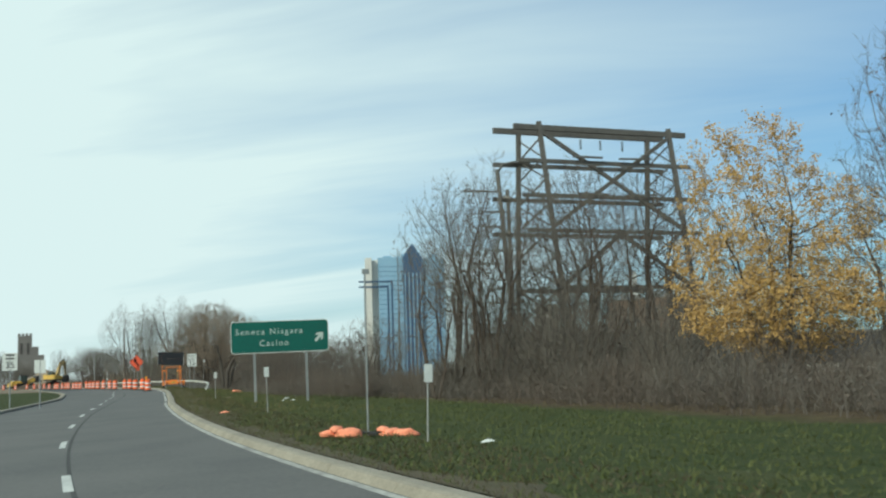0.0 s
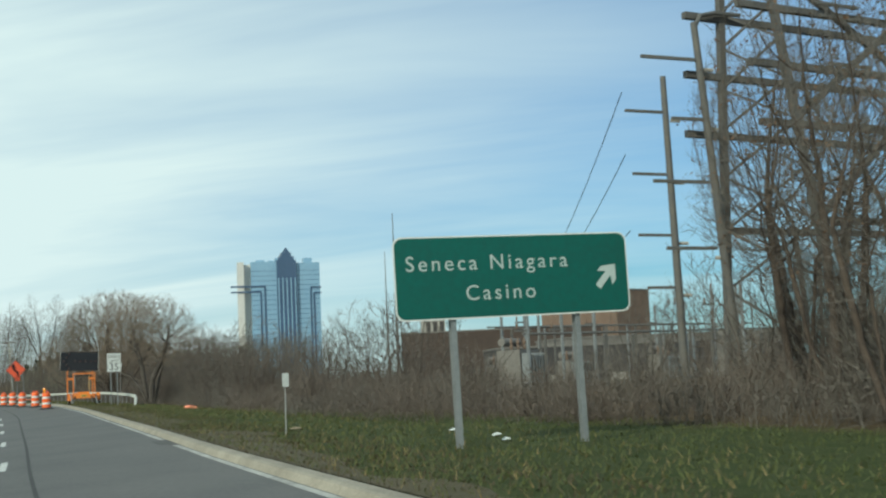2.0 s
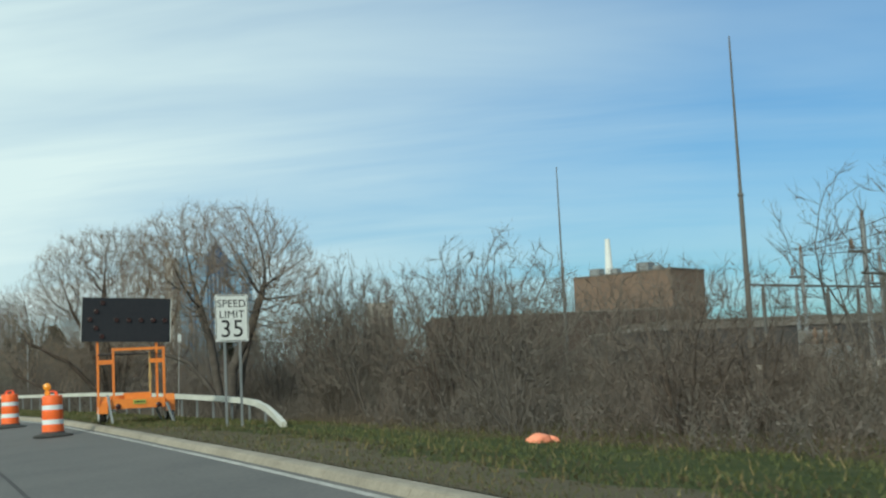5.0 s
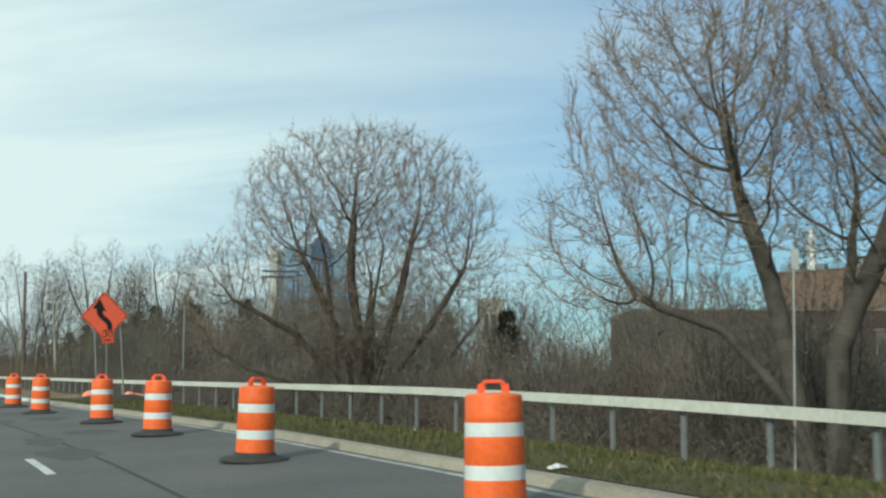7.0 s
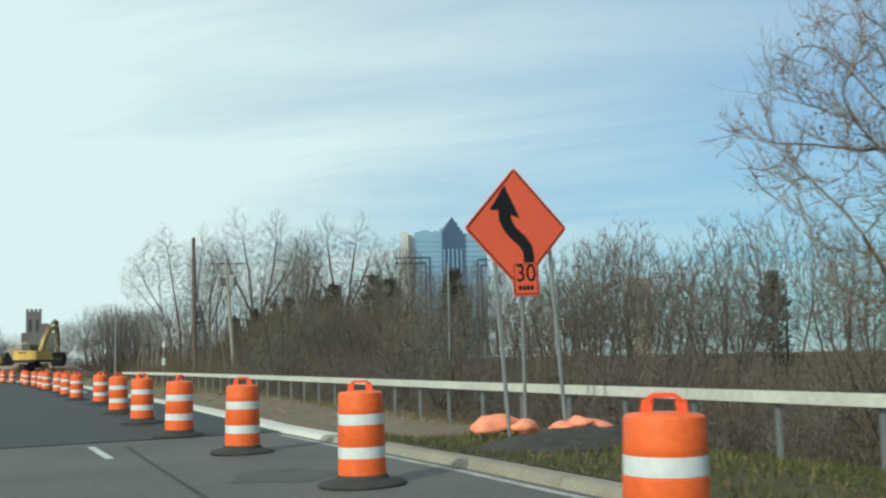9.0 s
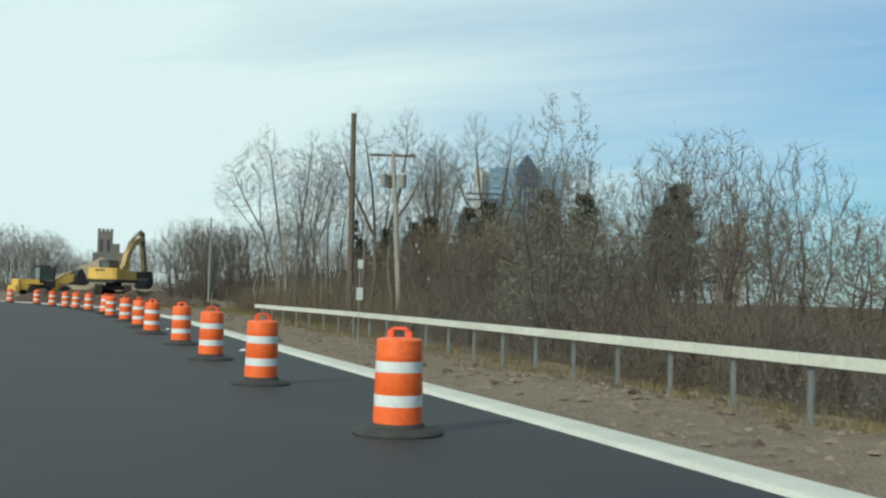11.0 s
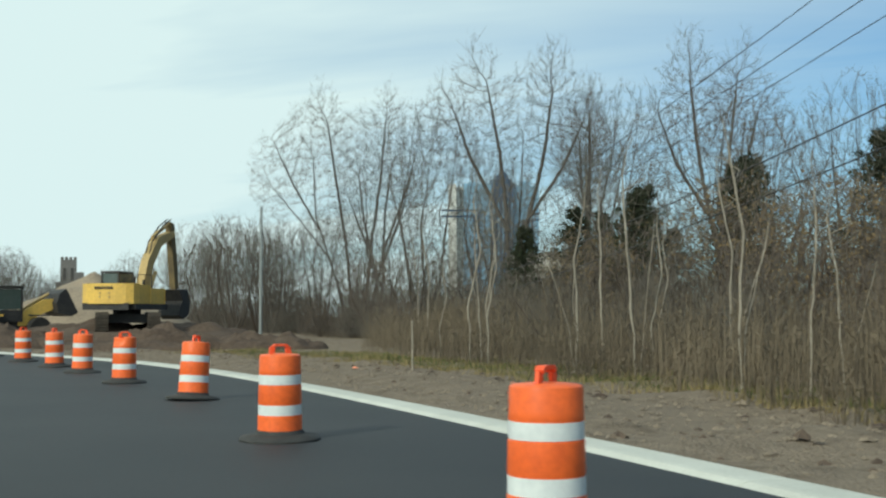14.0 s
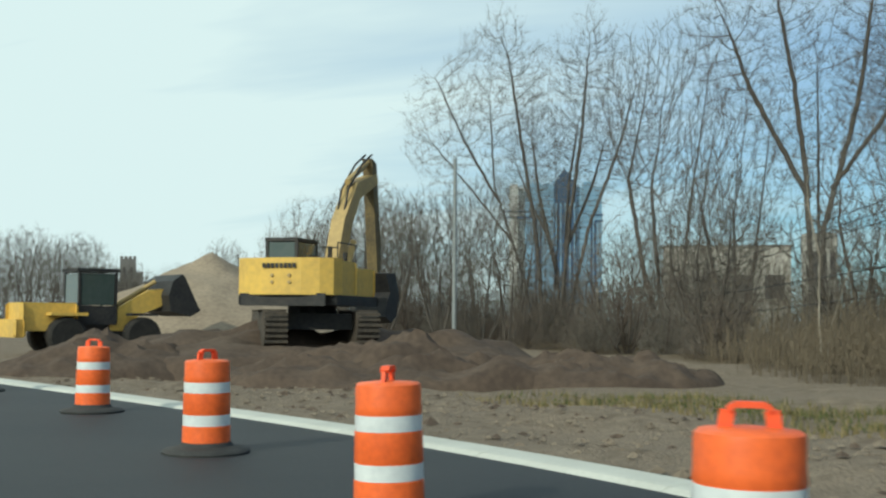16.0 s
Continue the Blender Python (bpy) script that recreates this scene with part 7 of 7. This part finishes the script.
# ---- excavator ----
def make_excavator():
    c = P(-0.2, 251.2, 0.62)
    t = thing("excavator", Matrix.Translation(c) @ Matrix.Scale(1.03, 4), "yellow crawler excavator on a soil mound, arm folded down", "excavator")
    for s in (-1, 1):
        n = 26
        prof = []
        for i in range(n):
            a = 2 * math.pi * i / n
            x = math.cos(a)
            prof.append((math.copysign(1.75, x) + 0.45 * x, 0.48 + 0.48 * math.sin(a)))
        tr = part("track", Geo().prism(prof[::-1], 0.6, pose(s * 1.25 + 0.3, 0, 0, 0, 0, 90)), "track", t)
        for i in range(12):
            q = Geo().box(0.64, 0.06, 0.05, pose(s * 1.25, -1.75 + i * 0.32, 0.95))
            part("grouser", q, "track", tr)
        for i in range(6):
            q = Geo().box(0.64, 0.05, 0.07, pose(s * 1.25, -2.26 + abs(i - 2.5) * 0.02, 0.1 + i * 0.15))
            part("grouser", q, "track", tr)
    part("undercarriage", Geo().box(2.0, 2.6, 0.45, pose(0, 0, 0.45), 0.05).lathe([(0.7, 0), (0.7, 0.3)], 20, pose(0, 0, 0.85)), "machine_black", t)
    up = pose(0, 0, 1.12, 0, 0, -29)

    def upart(name, geo, mat, label="", smooth=False):
        o = part(name, geo, mat, t, label, smooth)
        o.matrix_basis = up
        return o

    upart("deck", Geo().box(2.9, 3.6, 0.28, pose(0, -0.1, 0), 0.04), "machine_black")
    cw = [(-1.5, 0.0), (-1.5, 1.15), (-1.42, 1.25), (1.42, 1.25), (1.5, 1.15), (1.5, 0.0)]
    prof = []
    for i in range(9):
        a = math.pi * i / 8
        prof.append((1.5 * math.cos(a), -0.75 * math.sin(a) ** 0.7 if 0 < i < 8 else 0.0))
    g = Geo()
    vs = [(x, y - 1.6, z) for z in (0.28, 1.28) for x, y in prof]
    k = len(prof)
    fs = [tuple(range(k)), tuple(range(2 * k - 1, k - 1, -1))] + [((i + 1) % k, i, i + k, (i + 1) % k + k) for i in range(k)]
    g.add(vs, fs)
    cwt = upart("counterweight", g, "machine_yellow", "yellow rounded counterweight", False)
    lo = Geo()
    for i in range(8):
        lo.box(0.085, 0.02, 0.13, pose(-0.48 + i * 0.125, -2.37, 1.0))
    upart("maker_mark", lo, "machine_black", "dark bars where the maker's name stands")
    upart("engine_hood", Geo().box(2.85, 1.5, 0.95, pose(0, -0.9, 0.28), 0.06), "machine_yellow")
    upart("belly_band", Geo().box(2.5, 0.06, 0.34, pose(0, -2.2, -0.02), 0.02), "machine_black")
    for x in (-0.25, 0.25):
        for z in (0.62, 0.8):
            upart("bolt", Geo().lathe([(0.05, 0), (0.05, 0.03), (0, 0.035)], 8, pose(x, -2.34, z, 90, 0, 0)), "machine_worn")
    upart("seam", Geo().box(2.6, 0.012, 0.02, pose(0, -1.66, 1.285)), "machine_black")
    for x in (-1.15, 1.15):
        upart("tail_lamp", Geo().box(0.16, 0.05, 0.09, pose(x, -1.98, 0.45)), "lamp_off")
    rl = Geo()
    for a, b in (((1.2, -1.2, 1.25), (1.2, -1.2, 1.75)), ((1.2, 0.3, 1.1), (1.2, 0.3, 1.75)), ((1.2, -1.2, 1.75), (1.2, 0.3, 1.75)), ((0.6, -1.4, 1.25), (0.6, -1.4, 1.6)), ((0.6, -1.4, 1.6), (1.2, -1.2, 1.6))):
        rl.tube([a, b], 0.02, 6)
    upart("handrail", rl, "machine_black")
    upart("side_door", Geo().box(0.05, 1.2, 0.75, pose(-1.45, -0.9, 0.36), 0.01), "machine_yellow")
    lv = Geo()
    for i in range(6):
        lv.box(0.03, 0.5, 0.035, pose(-1.49, -1.2, 0.5 + i * 0.085))
    upart("louvre", lv, "machine_black")
    upart("right_tank", Geo().box(0.85, 1.7, 0.8, pose(1.0, 0.6, 0.28), 0.05), "machine_yellow")
    for x, y, h in ((0.9, -1.0, 0.45), (0.4, -1.2, 0.2), (1.2, -0.6, 0.3)):
        upart("exhaust", Geo().tube([(x, y, 1.2), (x, y, 1.2 + h)], 0.07, 8), "machine_black")
    cab = Geo()
    for x, y in ((-1.42, 0.0), (-0.5, 0.0), (-1.42, 1.5), (-0.5, 1.5)):
        cab.box(0.09, 0.09, 1.6, pose(x, y, 0.28))
    cab.box(1.05, 1.65, 0.1, pose(-0.96, 0.75, 1.88), 0.02).box(1.02, 1.6, 0.5, pose(-0.96, 0.75, 0.28), 0.03)
    cb = upart("cab", cab, "machine_black", "black-framed operator's cab")
    for gx, gy, sx, sy in ((-0.96, -0.01, 0.8, 0.02), (-0.96, 1.52, 0.8, 0.02), (-1.44, 0.75, 0.02, 1.35), (-0.48, 0.75, 0.02, 1.35)):
        o = part("glass", Geo().box(sx, sy, 1.05, pose(gx, gy, 0.8)), "cab_glass", cb)
    boom = Geo()
    side = [(0.6, 0.55), (1.45, 2.6), (2.6, 3.85), (4.5, 4.35), (4.65, 4.05), (2.95, 3.4), (2.1, 2.4), (1.3, 0.5)]
    boom.prism(side, 0.42, pose(0.42, 0, 0, 0, 0, 90))
    upart("boom", boom, "machine_worn", "dusty yellow bent boom")
    upart("boom_cylinder", Geo().tube([(0.45, 1.2, 0.4), (0.45, 2.2, 2.0)], 0.11, 8), "machine_worn")
    upart("boom_cylinder", Geo().tube([(-0.05, 1.2, 0.4), (-0.05, 2.2, 2.0)], 0.11, 8), "machine_worn")
    upart("stick_cylinder", Geo().tube([(0.2, 2.3, 3.85), (0.2, 4.3, 4.75)], 0.1, 8), "machine_worn")
    stick = [(4.1, 4.8), (4.55, 4.7), (5.1, 2.0), (5.05, 0.9), (4.8, 0.85), (4.55, 2.2)]
    upart("stick", Geo().prism(stick, 0.34, pose(0.38, 0, 0, 0, 0, 90)), "machine_dusty", "dusty hanging stick")
    bucket = [(4.3, 1.1), (5.3, 1.15), (5.75, 0.4), (5.5, -0.25), (4.9, -0.5), (4.3, -0.3), (4.45, 0.2), (4.75, 0.5)]
    upart("bucket", Geo().prism(bucket, 1.25, pose(0.83, 0, 0, 0, 0, 90)), "machine_black", "black digging bucket")
    ho = Geo()
    for x in (0.08, 0.3):
        ho.tube([(x, 1.4, 2.1), (x, 2.1, 3.6), (x, 3.3, 4.5), (x, 4.3, 4.95)], 0.035, 6, False)
    upart("hose", ho, "machine_black")
    upart("mirror", Geo().box(0.06, 0.12, 0.3, pose(-1.65, 1.5, 1.4)).beam((-1.65, 1.5, 1.5), (-1.4, 1.5, 1.5), 0.03, 0.03), "machine_black")
    return t


M["cab_glass"] = material("cab_glass", (0.05, 0.075, 0.07), (0.07, 0.09, 0.085), 0.08, scale=1, fine=5, spec=0.8)
M["machine_dusty"] = material("machine_dusty", (0.20, 0.15, 0.07), (0.09, 0.075, 0.05), 0.8, scale=2, fine=14)
make_excavator()


# ---- wheel loader ----
def make_loader():
    m = Matrix.Translation(P(-6.2, 264.0, ground_z(-6.2, 264.0) + 0.02)) @ pose(0, 0, 0, 0, 0, -66)
    t = thing("wheel_loader", m, "yellow wheel loader with a raised black bucket", "loader")
    for x in (-1.05, 1.05):
        for y in (-1.5, 1.6):
            w = part("wheel", Geo().lathe([(0.35, -0.28), (0.66, -0.29), (0.75, -0.2), (0.75, 0.2), (0.66, 0.29), (0.35, 0.28)], 26, pose(x, y, 0.75, 0, 90, 0)), "tyre", t, "", True)
            part("rim", Geo().lathe([(0.02, -0.2), (0.2, -0.24), (0.38, -0.26), (0.38, 0.26), (0.2, 0.24), (0.02, 0.2)], 20, pose(x, y, 0.75, 0, 90, 0)), "machine_worn", w)
    part("rear_body", Geo().box(1.9, 2.3, 1.1, pose(0, -2.1, 0.95), 0.12), "machine_yellow", t)
    part("counterweight", Geo().box(2.3, 0.5, 0.7, pose(0, -3.3, 0.7), 0.1), "machine_yellow", t)
    for x in (-1.1, 1.1):
        part("fender", Geo().box(0.65, 1.5, 0.12, pose(x, -1.5, 1.55), 0.04), "machine_yellow", t)
        part("front_fender", Geo().box(0.6, 1.2, 0.1, pose(x, 1.6, 1.56), 0.04), "machine_black", t)
    part("chassis", Geo().box(1.2, 4.2, 0.55, pose(0, 0.2, 0.65), 0.05), "machine_black", t)
    cab = Geo()
    for x, y in ((-0.75, -0.9), (0.75, -0.9), (-0.75, 0.6), (0.75, 0.6)):
        cab.box(0.1, 0.1, 1.45, pose(x, y, 1.9))
    cab.box(1.75, 1.8, 0.14, pose(0, -0.15, 3.3), 0.04).box(1.65, 1.65, 0.75, pose(0, -0.15, 1.2), 0.05)
    cb = part("cab", cab, "machine_black", t, "black-framed cab")
    for gx, gy, sx, sy in ((0, 0.62, 1.35, 0.02), (0, -0.92, 1.35, 0.02), (0.77, -0.15, 0.02, 1.35), (-0.77, -0.15, 0.02, 1.35)):
        part("glass", Geo().box(sx, sy, 1.25, pose(gx, gy, 1.98)), "cab_glass", cb)
    for x in (-0.55, 0.55):
        arm = [(0.45, 0.95), (0.4, 1.45), (0.95, 2.0), (2.1, 2.62), (2.75, 2.68), (2.95, 2.3), (2.6, 1.95), (1.7, 1.6), (1.0, 0.95)]
        part("lift_arm", Geo().prism(arm, 0.16, pose(x + 0.08, 0, 0, 0, 0, 90)), "machine_yellow", t, "yellow bent lift arm")
    part("tilt_cylinder", Geo().tube([(0, 0.8, 1.9), (0, 2.6, 3.0)], 0.09, 8), "machine_worn", t)
    shell = [(2.7, 1.75), (3.6, 1.55), (3.98, 1.75), (4.05, 1.85), (3.4, 1.9), (2.98, 2.3), (2.95, 2.75), (3.3, 3.2), (3.2, 3.28), (2.78, 3.0), (2.6, 2.4)]
    side = [(2.7, 1.75), (3.6, 1.55), (4.0, 1.8), (3.28, 3.22), (2.78, 3.0), (2.6, 2.4)]
    bk = part("bucket", Geo().prism(shell, 2.7, pose(1.35, 0, 0, 0, 0, 90)), "machine_black", t, "wide black bucket")
    for x in (1.38, -1.33):
        part("side_plate", Geo().prism(side, 0.05, pose(x, 0, 0, 0, 0, 90)), "machine_black", bk)
    return t


make_loader()


# ---- left side of the road, and litter ----
def side_sign(x, y, z0, z1, w, h, text, label):
    t = thing("road_sign", Matrix.Translation(P(x, y, z0)), label, "road sign")
    part("post", Geo().tube([(0, 0.03, -0.3), (0, 0.03, (z1 - z0) * U)], 0.04, 8), "galv", t)
    f = plate(w, h, 0.04, "sign_white", t, "face", 0.0, 0.005)
    f.matrix_basis = pose(0, 0, (z1 - z0) * U - h / 2)
    if text:
        letters(text, h * 0.55, pose(0, -0.004, -h * 0.2, 90, 0, 0), "black", f)
        b = Geo()
        for i in (0, 1):
            b.box(w * 0.6, 0.003, h * 0.09, pose(0, -0.004, h * (0.34 - 0.2 * i)))
        part("text_bars", b, "black", f, "dark bars of lettering")


zl = ground_z(-2.7, 64.2)
side_sign(-2.75, 64.2, zl, 2.4, 0.85, 1.05, "35", "white speed sign on the grassy median")
side_sign(-1.25, 63.7, ground_z(-1.25, 63.7), 2.0, 0.65, 0.8, "", "small blank white sign on the median")


def litter(x, y, s, mat, rz, label):
    q = Geo()
    q.v = [(-s, -s * 0.4, 0.01), (s * 0.9, -s * 0.5, 0.03), (s, s * 0.4, 0.012), (s * 0.1, s * 0.5, 0.06), (-s * 0.9, s * 0.4, 0.02), (0, 0, 0.07)]
    q.f = [(0, 1, 5), (1, 2, 5), (2, 3, 5), (3, 4, 5), (4, 0, 5)]
    ob = part("litter", q, mat, None, label)
    ob.matrix_world = Matrix.Translation(P(x, y, ground_z(x, y) + 0.03)) @ pose(0, 0, 0, 0, 0, rz)
    tagged(ob, label, "litter")


for x, y, s, mat, rz in ((9.0, 47.6, 0.12, "sign_white", 10), (9.05, 49.4, 0.17, "sign_white", -8), (3.7, 30.0, 0.16, "sandbag", 20), (8.2, 45.7, 0.09, "sign_white", 0), (5.0, 13.4, 0.12, "sign_white", 5), (7.1, 53.4, 0.16, "gravel", 10), (8.6, 108.6, 0.12, "sign_white", 0), (11.0, 118, 0.1, "sign_white", 40), (4.6, 224, 0.12, "sandbag", 0), (6.6, 218, 0.15, "sandbag", 30), (3.6, 178.5, 0.1, "sign_white", 10), (2.4, 190.5, 0.1, "sign_white", 50)):
    litter(x, y, s, mat, rz, "scrap of pale litter on the ground" if mat != "sandbag" else "scrap of orange plastic on the ground")
